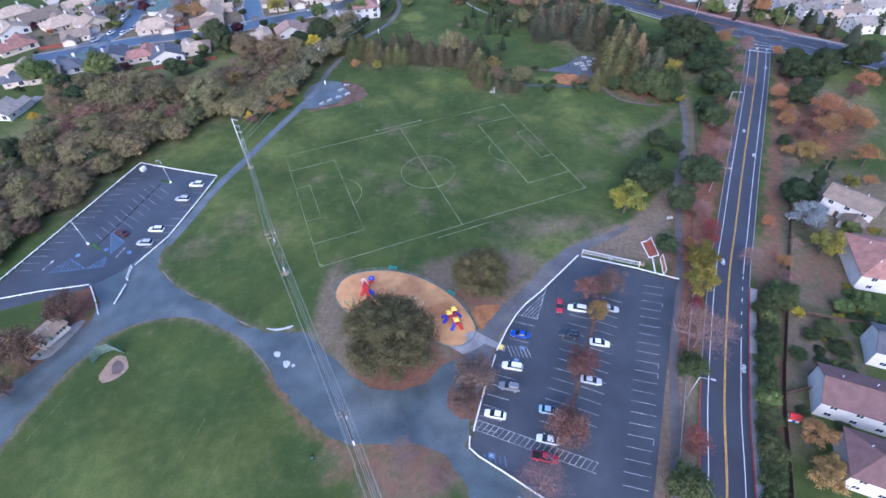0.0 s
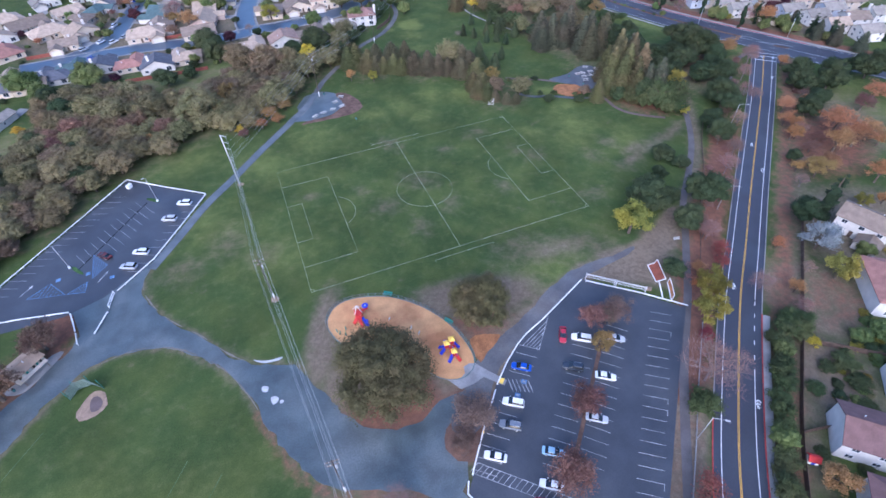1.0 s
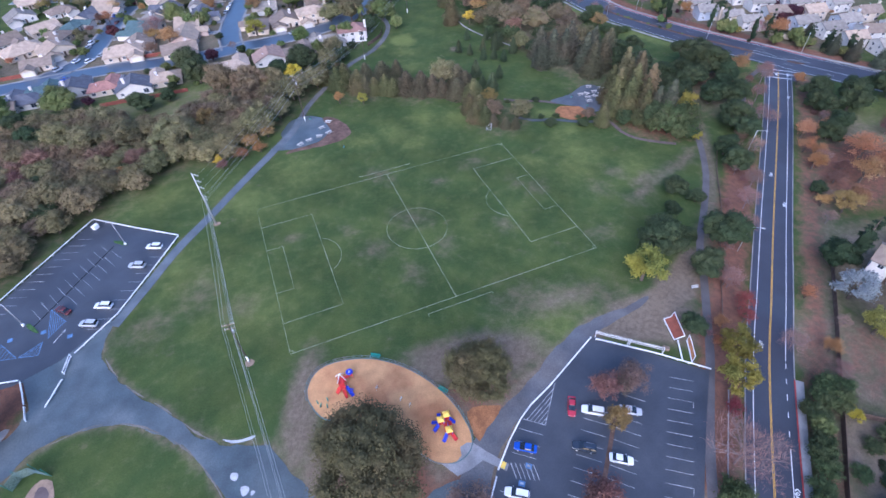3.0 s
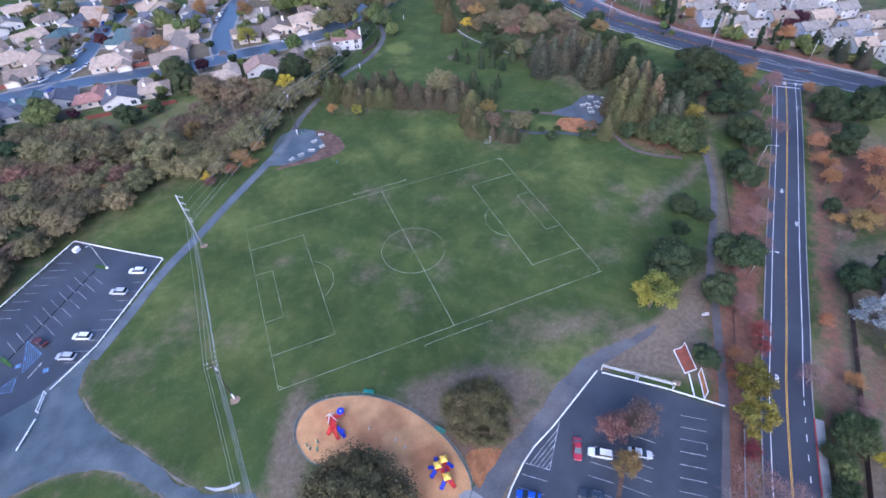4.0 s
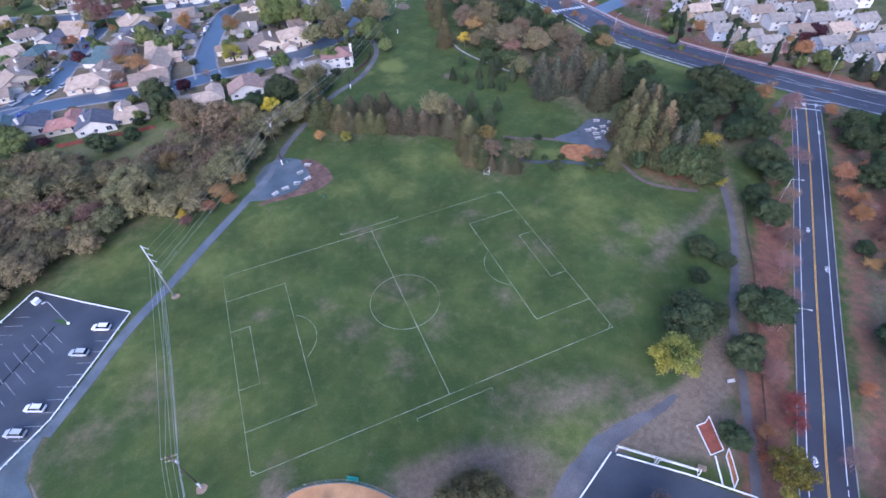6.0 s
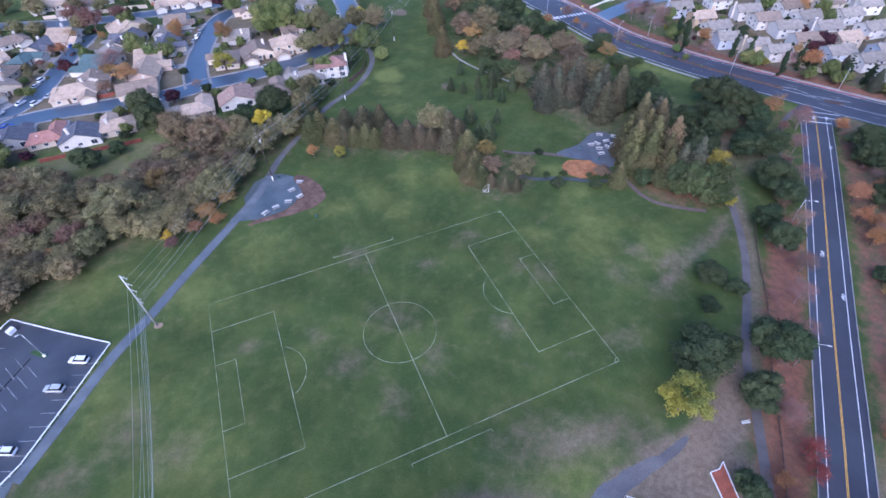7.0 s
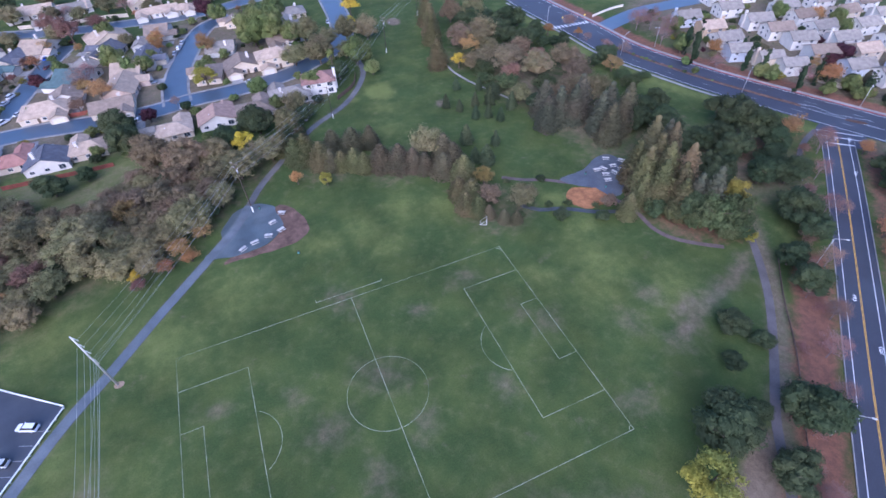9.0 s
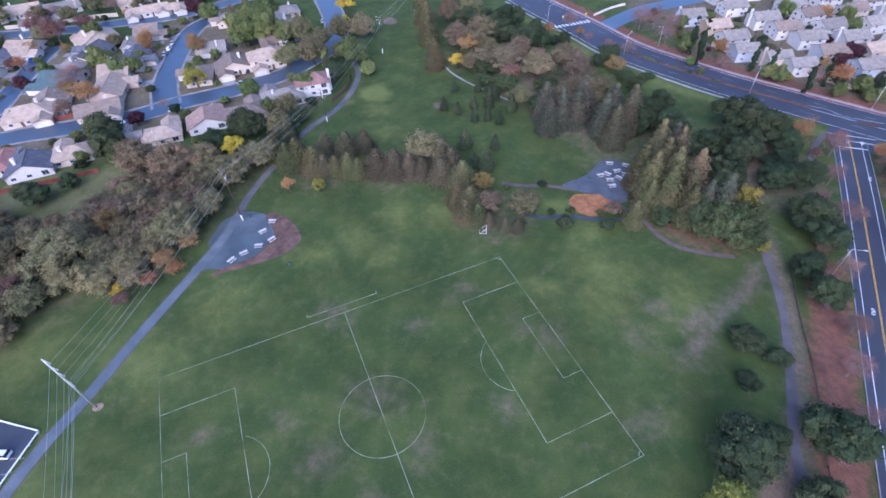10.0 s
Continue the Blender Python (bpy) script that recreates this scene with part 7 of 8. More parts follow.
def loft(stations):
    """A closed hull through cross-sections (x, half width, low, high, tumble)."""
    bm = bmesh.new()
    rings = []
    for x, w, lo, hi, tum in stations:
        ring = [(-w * 0.9, lo), (-w, lo + (hi - lo) * 0.35), (-w, lo + (hi - lo) * 0.7), (-w * tum, hi), (w * tum, hi), (w, lo + (hi - lo) * 0.7), (w, lo + (hi - lo) * 0.35), (w * 0.9, lo)]
        rings.append([bm.verts.new((x, y, z)) for y, z in ring])
    for a, b in zip(rings, rings[1:]):
        for i in range(8):
            bm.faces.new([a[i], a[(i + 1) % 8], b[(i + 1) % 8], b[i]])
    bm.faces.new(rings[0])
    bm.faces.new(list(reversed(rings[-1])))
    return bm


CARS = {}


def car(kind, colour, x, y, rot, label=""):
    """A parked car of a kind (sedan, suv, pickup), front along local x."""
    m = pose(x, y, 0.055, 0, 0, rot)
    if (kind, colour) in CARS:
        return copy_thing(CARS[kind, colour], m)
    ob = empty("car")
    ob.matrix_basis = m
    CARS[kind, colour] = ob
    p = paint(colour)
    if kind == "sedan":
        L, W, hood, top = 4.7, 0.9, 0.92, 1.42
        cab = ((-1.75, 0.78, 0.9, 1.0, 0.9), (-1.05, 0.78, 0.88, 1.36, 0.82), (0.1, 0.78, 0.88, 1.38, 0.82), (1.15, 0.78, 0.86, 0.95, 0.9))
        roofb = (-0.5, 1.3, 1.0)
    elif kind == "suv":
        L, W, hood, top = 4.8, 0.95, 1.06, 1.75
        cab = ((-2.3, 0.84, 1.0, 1.1, 0.92), (-2.05, 0.84, 1.0, 1.66, 0.84), (0.15, 0.84, 1.0, 1.68, 0.84), (1.1, 0.84, 0.98, 1.08, 0.9))
        roofb = (-0.95, 2.3, 1.12)
    else:
        L, W, hood, top = 5.4, 0.96, 1.08, 1.8
        cab = ((-0.85, 0.84, 1.0, 1.2, 0.9), (-0.6, 0.84, 1.0, 1.7, 0.84), (0.5, 0.84, 1.0, 1.7, 0.84), (1.35, 0.84, 1.0, 1.1, 0.9))
        roofb = (-0.05, 1.15, 1.12)
    h = L / 2
    part("body", loft([(-h, W * 0.84, 0.42, hood * 0.86, 0.86), (-h + 0.25, W * 0.97, 0.3, hood * 0.98, 0.9), (-0.8, W, 0.24, hood, 0.92), (0.9, W, 0.24, hood, 0.9), (h - 0.75, W * 0.97, 0.26, hood * 0.88, 0.86), (h - 0.12, W * 0.86, 0.32, hood * 0.76, 0.8), (h, W * 0.7, 0.4, hood * 0.66, 0.8)]), p, ob)
    part("glazing", loft(cab), M_CARGLASS, ob, "dark tinted windows")
    rz = 1.4 if kind == "sedan" else 1.7 if kind == "suv" else 1.72
    boxed("roof", [(roofb[0], 0, rz, roofb[1], 1.26, 0.07)], p, ob, bevel=0.03)
    if kind == "pickup":
        boxed("bed_floor", [(-1.75, 0, 1.09, 1.6, 1.45, 0.05)], M_TYRE, ob, "dark load bed")
    if kind == "suv":
        for s in (-1, 1):
            boxed("roof_rail", [(roofb[0], s * 0.55, rz + 0.08, 1.7, 0.05, 0.06)], M_CHROME, ob)
    wheel = None
    for sx in (-1.38, 1.4):
        for sy in (-1, 1):
            mm = pose(sx, sy * (W - 0.1), 0.31, 0, 0, 0 if sy > 0 else 180)
            if wheel is None:
                wheel = tubed("wheel", [((0, -0.11, 0), (0, 0.11, 0), 0.32)], M_TYRE, ob, n=14)
                rim = tubed("rim", [((0, 0.10, 0), (0, 0.125, 0), 0.2)], M_CHROME, wheel, n=10)
                wheel.matrix_basis = mm
            else:
                w2 = shared("wheel", wheel, mm, ob)
                shared("rim", rim, Matrix(), w2)
    for s in (-1, 1):
        boxed("headlight", [(h - 0.16, s * W * 0.6, hood * 0.66, 0.2, 0.34, 0.14)], M_LAMP, ob, bevel=0.03)
        boxed("tail_light", [(-h + 0.06, s * W * 0.64, hood * 0.74, 0.12, 0.3, 0.16)], M_TAIL, ob, bevel=0.02)
        boxed("mirror", [(0.85, s * (W + 0.08), hood + 0.03, 0.14, 0.2, 0.13)], p, ob, bevel=0.03)
    name = {"paleblue": "pale blue", "dark": "dark blue-grey"}.get(colour, colour)
    return tagged(ob, label or f"{name} {'SUV' if kind == 'suv' else kind} parked on the asphalt", "car")


for row in (("suv", "white", 13.9, -71.2, 145), ("sedan", "silver", 21.3, -74.4, -35), ("suv", "dark", 7.7, -77.2, 145), ("sedan", "blue", -3.3, -72.5, 145), ("sedan", "white", 13.1, -82.2, -35),
            ("suv", "white", -9.2, -79.7, 145), ("suv", "grey", -12.2, -84.1, 145), ("sedan", "silver", 5.5, -89.9, -35), ("sedan", "white", -18.1, -88.8, 145), ("sedan", "paleblue", -6.8, -92.6, -35),
            ("sedan", "white", -10.5, -98, 145), ("pickup", "red", -12.9, -101, -35), ("sedan", "red", 10.3, -68.6, 238),
            ("suv", "white", -74.7, 24.4, 155), ("suv", "silver", -79.4, 18.1, 155), ("suv", "white", -87.4, 5.6, 155), ("suv", "silver", -90.6, 0.6, 155), ("sedan", "maroon", -97.4, 8.4, 135),
                        ("suv", "white", -34.5, 158.1, 2), ("sedan", "white", -55.4, 157.3, -2), ("sedan", "silver", -6.5, 168.4, 4), ("sedan", "dark", -2.6, 179.1, 80), ("suv", "white", -34.4, 222.7, 75),
            ("sedan", "silver", -32.5, 229.6, 75), ("suv", "dark", -30.5, 245.6, 70), ("sedan", "silver", -93.2, 244.6, 75), ("suv", "white", -105.5, 205.1, 60), ("suv", "dark", -91.2, 214.8, 70), ("sedan", "silver", -107.1, 198.9, 58), ("suv", "white", -104.6, 180.4, 45), ("sedan", "silver", -99.8, 185.4, 45), ("sedan", "silver", -114, 197.3, 150), ("sedan", "blue", -96.4, 243.3, 75), ("sedan", "silver", -36.5, 217.5, 75), ("sedan", "grey", -47.8, 188.7, 0), ("sedan", "silver", -45.4, 208.9, 0), ("sedan", "blue", -113.3, 163.6, 5),
            ("sedan", "maroon", -94.7, 231.2, 75), ("sedan", "silver", 41.2, 219.2, 80), ("sedan", "dark", -44.9, 210, -10), ("suv", "silver", -118.3, 176.9, 40), ("sedan", "white", -111, 183.6, 50)):
    car(*row)


# ---- utility poles and wires ----
def utility_pole(x, y, h, rot, steel=False):
    ob = tagged(empty("utility_pole", x, y, 0, rot), "pale steel power pole with cross-arms" if steel else "dark wooden power pole with cross-arms", "utility pole")
    mat = M_STEEL if steel else M_DARKWOOD
    tubed("pole", [((0, 0, -0.3), (0, 0, h), 0.24 if steel else 0.17, 0.13 if steel else 0.11)], mat, ob, n=10)
    levels = ((h - 0.3, 2.6), (h - 2.6, 2.6), (h - 4.9, 2.6), (h - 8.2, 1.7), (h - 9.4, 1.7)) if steel else ((h - 0.4, 2.8), (h - 1.8, 2.4))
    for z, L in levels:
        arm = boxed("cross_arm", [((L * 0.42 if steel else 0), 0, z, L, 0.13, 0.14)], M_STEEL if steel else M_WOOD, ob)
        for u in ((L * 0.9, L * 0.5) if steel else (-L / 2 + 0.15, -L * 0.2, L / 2 - 0.15)):
            tubed("insulator", [((u, 0, z + 0.07), (u, 0, z + 0.36), 0.07, 0.05)], M_LAMP, arm, n=6)
    if not steel:
        tubed("white_guard", [((0, 0, 0), (0, 0, 2.2), 0.2)], M_WHITE, ob, "white guard round the foot")
        tubed("transformer", [((0.35, 0, h - 3.4), (0.35, 0, h - 2.4), 0.24)], M_STEEL, ob)
    return ob


POLES = [(-44.5, -136.6, 15.2, -5), (-48.1, -83.2, 15, -4), (-53.6, -27.7, 15.2, -4), (-56.9, 28.0, 19.5, -25), (-18.7, 77.1, 18.9, -50), (18.8, 121, 13.4, -50), (57.1, 168, 16.5, -50), (87.4, 205, 15.9, -50)]
for k, (px, py, ph, pr) in enumerate(POLES):
    utility_pole(px, py, ph, -46 if k == 3 else pr, k == 3)
structure(patch("pole_earth", [(-57.7, 27.5), (-56.8, 26.9), (-55.7, 27.2), (-55.5, 28.2), (-56.4, 28.8), (-57.5, 28.6)], 0.02, M_BAREEARTH), "bare earth round the pole foot", "dirt")
structure(patch("pole_earth", [(-54.5, -28.8), (-53.2, -29.2), (-52.3, -28.1), (-53.2, -27.1), (-54.4, -27.4)], 0.02, M_BAREEARTH), "bare earth round the pole foot", "dirt")


def wire(a, b, sag, r=0.018):
    cu = bpy.data.curves.new("wire", "CURVE")
    cu.dimensions, cu.bevel_depth, cu.bevel_resolution = "3D", r * 0.95, 0
    sp = cu.splines.new("POLY")
    n = 16
    sp.points.add(n)
    for i in range(n + 1):
        t = i / n
        p = Vector(a).lerp(Vector(b), t)
        sp.points[i].co = (p.x, p.y, p.z - sag * 4 * t * (1 - t), 1)
    cu.materials.append(M_WIRE)
    ob = new("wire", cu)
    return tagged(ob, "thin sagging overhead power wire", "wire", group="overhead wires")


def attach(k, s):
    """The seven places where wires meet a pole; s points across the line."""
    px, py, ph, _ = POLES[k]
    if k == 3:
        d = Vector((math.cos(radians(-46)), math.sin(radians(-46)), 0))
        rows = ((2.34, 0.1), (2.34, -2.2), (2.34, -4.5), (1.53, -7.8), (0.85, -7.8), (1.53, -9.0), (0.85, -9.0))
        return [Vector((px, py, ph + dz)) + d * u for u, dz in rows]
    return [Vector((px, py, ph + dz)) + s * u for u, dz in ((-1.25, 0.0), (0.56, 0.0), (1.25, 0.0), (-1.05, -1.4), (1.05, -1.4), (0.2, -3.9), (-0.2, -4.8))]


for k in range(len(POLES) - 1):
    d = Vector((POLES[k + 1][0] - POLES[k][0], POLES[k + 1][1] - POLES[k][1], 0)).normalized()
    s = Vector((d.y, -d.x, 0))
    for n, (a, b) in enumerate(zip(attach(k, s), attach(k + 1, s))):
        wire(a, b, 0.9 + 0.06 * n, 0.026 if n > 4 else 0.02)


# ---- lamps and signs ----
def street_lamp(x, y, h, rot, arm=2.4, label="grey street lamp with a single arm", block=False):
    ob = tagged(empty("street_lamp", x, y, 0, rot), label, "street lamp")
    tubed("pole", [((0, 0, -0.1), (0, 0, h), 0.11, 0.07)], M_STEEL, ob)
    tubed("arm", [((0, 0, h - 0.1), (arm, 0, h + 0.35), 0.055, 0.045)], M_STEEL, ob)
    hd = boxed("head", [(arm + 0.3, 0, h + 0.36, 0.85, 0.36, 0.16)], M_STEEL, ob, bevel=0.04)
    boxed("lens", [(arm + 0.34, 0, h + 0.265, 0.5, 0.28, 0.04)], M_LAMP, hd)
    if block:
        tubed("concrete_base", [((0, 0, 0), (0, 0, 0.75), 0.34)], M_WHITE, ob, "white-painted concrete foot", 12)
    return ob


street_lamp(-83, 29.8, 9.3, 200, 0.5, "car park lamp on a white concrete foot", True)
street_lamp(-106.8, 7.6, 9, 200, 0.5, "car park lamp on a white concrete foot", True)
street_lamp(22.3, -101.5, 9.2, -42, 2.2)
street_lamp(78.8, -47.1, 9.2, -45, 2.6)
street_lamp(117.4, -12.7, 9.2, -45, 2.4)
for lx, ly, lr in ((151, 114.1, 20), (139.8, 158.6, 0), (170.9, 64.2, 30), (200.2, 36.4, 210), (169.6, 113.7, 190)):
    street_lamp(lx, ly, 9.0, lr, 2.4)


def road_sign(x, y, rot, mat, label):
    ob = tagged(empty("road_sign", x, y, 0, rot), label, "road sign")
    tubed("post", [((0, 0, -0.1), (0, 0, 2.3), 0.04)], M_STEEL, ob)
    bm = bmesh.new()
    box(bm, 0, -0.05, 2.2, 0.75, 0.03, 0.75, Matrix.Translation((0, 0, 2.2)) @ Matrix.Rotation(math.pi / 4, 4, "Y") @ Matrix.Translation((0, 0, -2.2)))
    part("plate", bm, mat, ob)


for sx, sy, sr in ((174, 95.2, -40), (160.7, 156.6, -20), (149, 159.1, -20)):
    road_sign(sx, sy, sr, M_YELLOW, "yellow diamond warning sign on a post")


def bollard(x, y):
    ob = tagged(empty("bollard", x, y), "short yellow steel bollard", "bollard")
    tubed("post", [((0, 0, -0.1), (0, 0, 0.95), 0.14)], M_YELLOW, ob)
    tubed("cap", [((0, 0, 0.95), (0, 0, 1.03), 0.15, 0.08)], M_YELLOW, ob)


bollard(-18.1, -83.2)
pad = mesh_object("tactile_pad", [(-0.7, -0.5, 0), (0.7, -0.5, 0), (0.7, 0.5, 0), (-0.7, 0.5, 0), (-0.7, -0.5, 0.08), (0.7, -0.5, 0.08), (0.7, 0.5, 0.08), (-0.7, 0.5, 0.08)],
                  [(4, 5, 6, 7), (0, 1, 5, 4), (1, 2, 6, 5), (2, 3, 7, 6), (3, 0, 4, 7)], M_YELLOW)
pad.matrix_basis = pose(-9, -73.7, 0.05, 0, 0, 45)
tagged(pad, "yellow tactile pad at the foot of the ramp", "tactile pad")


# ---- park furniture ----
TABLES = {}


def picnic_table(x, y, rot):
    if "table" in TABLES:
        return copy_thing(TABLES["table"], pose(x, y, 0.03, 0, 0, rot))
    ob = empty("picnic_table")
    ob.matrix_basis = pose(x, y, 0.03, 0, 0, rot)
    for k in range(3):
        boxed("top_board", [(0, (k - 1) * 0.25, 0.76, 2.3, 0.22, 0.07)], M_TABLE, ob)
    for s in (-1, 1):
        boxed("bench_board", [(0, s * 0.72, 0.45, 2.3, 0.24, 0.06)], M_TABLE, ob)
        boxed("leg", [(s * 0.7, 0, 0.36, 0.12, 0.5, 0.72), (s * 0.7, 0, 0.38, 0.12, 1.6, 0.1)], M_CONCRETE, ob)
    TABLES["table"] = ob
    return tagged(ob, "pale concrete picnic table with two benches", "picnic table", "picnic tables")


for tx, ty, tr in ((-23.9, 60.8, 35), (-20.3, 62.2, 10), (-16, 63.3, -20), (-13.9, 68.9, 15), (-12.1, 64.3, 25), (-10.5, 72.2, -30),
                   (96.3, 51.1, -32), (100.3, 47.9, -50), (95.9, 46.7, -10), (92.2, 46.7, -65), (89.8, 47.1, -12), (94.2, 43.4, -70), (91, 43.9, -25), (89.8, 41.1, -15), (97.1, 43.9, -40)):
    picnic_table(tx, ty, tr)


def bin_can(x, y):
    ob = tagged(empty("litter_bin", x, y), "dark round litter bin", "bin")
    tubed("can", [((0, 0, 0), (0, 0, 0.9), 0.3, 0.32)], M_TEAL, ob, n=12)
    tubed("lid", [((0, 0, 0.9), (0, 0, 1.02), 0.34, 0.2)], M_DARKWOOD, ob, n=12)


for bx, by in ((-16.6, 77.7), (-9.3, 52.3), (85.4, 47.1), (87.2, 38.6), (-56.9, -82.5), (-114.2, -31.5)):
    bin_can(bx, by)


def bench(x, y, rot):
    ob = tagged(empty("bench", x, y, 0.02, rot), "pale park bench beside the path", "bench")
    for k in range(3):
        boxed("seat_slat", [(0, k * 0.17 - 0.17, 0.45, 1.9, 0.15, 0.06)], M_TABLE, ob)
    for k in range(2):
        boxed("back_slat", [(0, 0.3, 0.65 + k * 0.2, 1.9, 0.06, 0.15)], M_TABLE, ob)
    for s in (-1, 1):
        boxed("leg", [(s * 0.75, 0, 0.2, 0.1, 0.45, 0.44), (s * 0.75, 0.3, 0.45, 0.08, 0.08, 0.9)], M_CONCRETE, ob)


bench(58.3, -52.9, -15)
playhouse = tagged(empty("playhouse", 39.7, -113.9, 0, -40), "small white garden playhouse with a red roof", "playhouse")
part("wall", wall_mesh(1.9, 1.5, 1.3, 0.7, "gable"), M_WHITE, playhouse)
part("roof", roof_mesh(1.9, 1.5, 1.3, 0.7, "gable", 0.2, 0.08)[0], M_RED, playhouse)
boxed("door", [(0, -0.77, 0.5, 0.6, 0.05, 1.0)], M_BLUE, playhouse)
crate = boxed("wooden_box", [(0, 0, 0.35, 1.5, 0.9, 0.7), (0, 0, 0.72, 1.6, 1.0, 0.06)], M_WOOD, bevel=0.03)
crate.matrix_basis = pose(38.8, -64.9, 0.03, 0, 0, -45)
tagged(crate, "brown wooden box beside the car park rail", "box")
skip = boxed("utility_box", [(0, 0, 0.6, 1.8, 1.2, 1.2), (0, 0, 1.23, 1.9, 1.3, 0.08)], M_WHITE, bevel=0.04)
skip.matrix_basis = pose(-92, 41.8, 0.06, 0, 0, 50)
tagged(skip, "white metal bin box in the car park corner", "container")

goal = tagged(empty("small_goal", 45.3, 40.2, 0, 62), "small white pipe goal frame", "goal")
for a, b in (((-0.9, 0, 0), (-0.9, 0, 1.8)), ((0.9, 0, 0), (0.9, 0, 1.8)), ((-0.9, 0, 1.8), (0.9, 0, 1.8)), ((-0.9, 0, 0.05), (-0.9, 1.9, 0.05)), ((0.9, 0, 0.05), (0.9, 1.9, 0.05)), ((-0.9, 1.9, 0.05), (0.9, 1.9, 0.05)), ((-0.9, 1.9, 0.05), (-0.9, 0, 1.8)), ((0.9, 1.9, 0.05), (0.9, 0, 1.8))):
    tubed("pipe", [(a, b, 0.05)], M_WHITE, goal, n=6)


# ---- playground ----
def tower(parent, x, y, deck, h, size, roofmat, postmat, shape):
    for sx in (-1, 1):
        for sy in (-1, 1):
            tubed("post", [((x + sx * size / 2, y + sy * size / 2, 0), (x + sx * size / 2, y + sy * size / 2, h), 0.06)], postmat, parent, n=6)
    boxed("deck", [(x, y, deck, size, size, 0.08)], M_RED, parent)
    if shape == "square":
        bm = bmesh.new()
        bmesh.ops.create_cone(bm, cap_ends=True, segments=4, radius1=size * 0.92, radius2=size * 0.3, depth=0.7, matrix=pose(x, y, h + 0.3, 0, 0, 45))
        part("tower_roof", bm, roofmat, parent)


def slide(parent, a, b, mat, w=0.6):
    line = [Vector(a), Vector(a).lerp(Vector(b), 0.3) - Vector((0, 0, 0.1)), Vector(a).lerp(Vector(b), 0.75) - Vector((0, 0, 0.25)), Vector(b)]
    vs, fs = [], []
    d = Vector((b[0] - a[0], b[1] - a[1], 0)).normalized()
    s = Vector((d.y, -d.x, 0)) * w / 2
    for p in line:
        vs += [p - s + Vector((0, 0, 0.25)), p - s, p + s, p + s + Vector((0, 0, 0.25)), p + s * 1.12 + Vector((0, 0, 0.25)), p + s * 1.12 - Vector((0, 0, 0.06)), p - s * 1.12 - Vector((0, 0, 0.06)), p - s * 1.12 + Vector((0, 0, 0.25))]
    for i in range(3):
        for j in range(8):
            fs.append((i * 8 + j, i * 8 + (j + 1) % 8, i * 8 + 8 + (j + 1) % 8, i * 8 + 8 + j))
    mesh_object("slide", vs, fs, mat, parent)


def ring(parent, name, x, y, z, r, thick, mat):
    bm = bmesh.new()
    n, k = 18, 8
    vs = [[bm.verts.new((x + (r + thick * math.cos(v)) * math.cos(u), y + (r + thick * math.cos(v)) * math.sin(u), z + thick * 0.7 * math.sin(v))) for v in (j * math.tau / k for j in range(k))] for u in (i * math.tau / n for i in range(n))]
    for i in range(n):
        for j in range(k):
            bm.faces.new((vs[i][j], vs[(i + 1) % n][j], vs[(i + 1) % n][(j + 1) % k], vs[i][(j + 1) % k]))
    return part(name, bm, mat, parent, smooth=True)


ps = tagged(empty("play_structure", -34.2, -43.4, 0.07), "red climbing frame with white pole pyramid and blue ring roof", "play structure")
tower(ps, -0.1, 0.8, 1.5, 2.3, 1.7, M_RED, M_RED, "none")
tower(ps, -0.3, -0.9, 1.2, 2.2, 1.2, M_RED, M_RED, "none")
tower(ps, 2.1, 1.6, 1.2, 2.1, 0.9, M_BLUE, M_RED, "none")
for sx in (-1, 1):
    for sy in (-1, 1):
        tubed("roof_pole", [((-0.1 + sx * 0.95, 0.8 + sy * 0.95, 2.2), (-0.1, 0.8, 4.2), 0.08)], M_WHITE, ps, n=6)
ring(ps, "ring_roof", 2.1, 1.6, 2.3, 0.56, 0.3, M_BLUE)
tubed("hub", [((2.1, 1.6, 2.0), (2.1, 1.6, 2.35), 0.3)], M_STEEL, ps)
slide(ps, (0.5, -1.0, 1.2), (1.4, -3.4, 0.15), M_BLUE, 0.7)
ring(ps, "slide_mouth", 1.25, -2.2, 0.9, 0.36, 0.16, M_BLUE)
slide(ps, (-0.3, -1.6, 1.2), (0.0, -3.3, 0.15), M_RED, 0.6)
slide(ps, (-0.9, -0.7, 1.2), (-1.9, -1.3, 0.15), M_RED, 0.7)
boxed("bridge", [(0.95, 1.2, 1.35, 1.5, 0.7, 0.08)], M_RED, ps)
boxed("panel", [(-0.95, 0.8, 1.8, 0.07, 1.5, 0.7)], M_RED, ps)
boxed("barrier", [(0.32, -0.9, 1.6, 0.07, 1.1, 0.7)], M_RED, ps)
boxed("barrier", [(-0.3, -0.1, 1.5, 1.2, 0.9, 0.1)], M_RED, ps)

py2 = tagged(empty("play_structure", -16.5, -61.6, 0.07, -8), "blue and red climbing frame with yellow square roofs", "play structure")
for u, v in ((0.6, 1.4), (-0.9, 0.6), (0.3, -2.0)):
    tower(py2, u, v, 1.3, 2.7, 1.15, M_YELLOW, M_BLUE, "square")
boxed("bridge", [(-0.15, 1.0, 1.25, 1.3, 0.8, 0.08)], M_RED, py2)
boxed("bridge", [(-0.1, -0.7, 1.25, 0.8, 1.9, 0.08)], M_RED, py2)
boxed("deck", [(0.9, 0, 1.0, 0.9, 1.3, 0.08)], M_RED, py2)
boxed("panel", [(0.5, -0.6, 1.0, 0.1, 1.5, 1.1)], M_BLUE, py2)
slide(py2, (-0.9, 1.2, 1.3), (-0.8, 3.2, 0.15), M_BLUE, 0.7)
slide(py2, (-1.4, 0.7, 1.3), (-2.7, 1.6, 0.15), M_BLUE, 0.6)
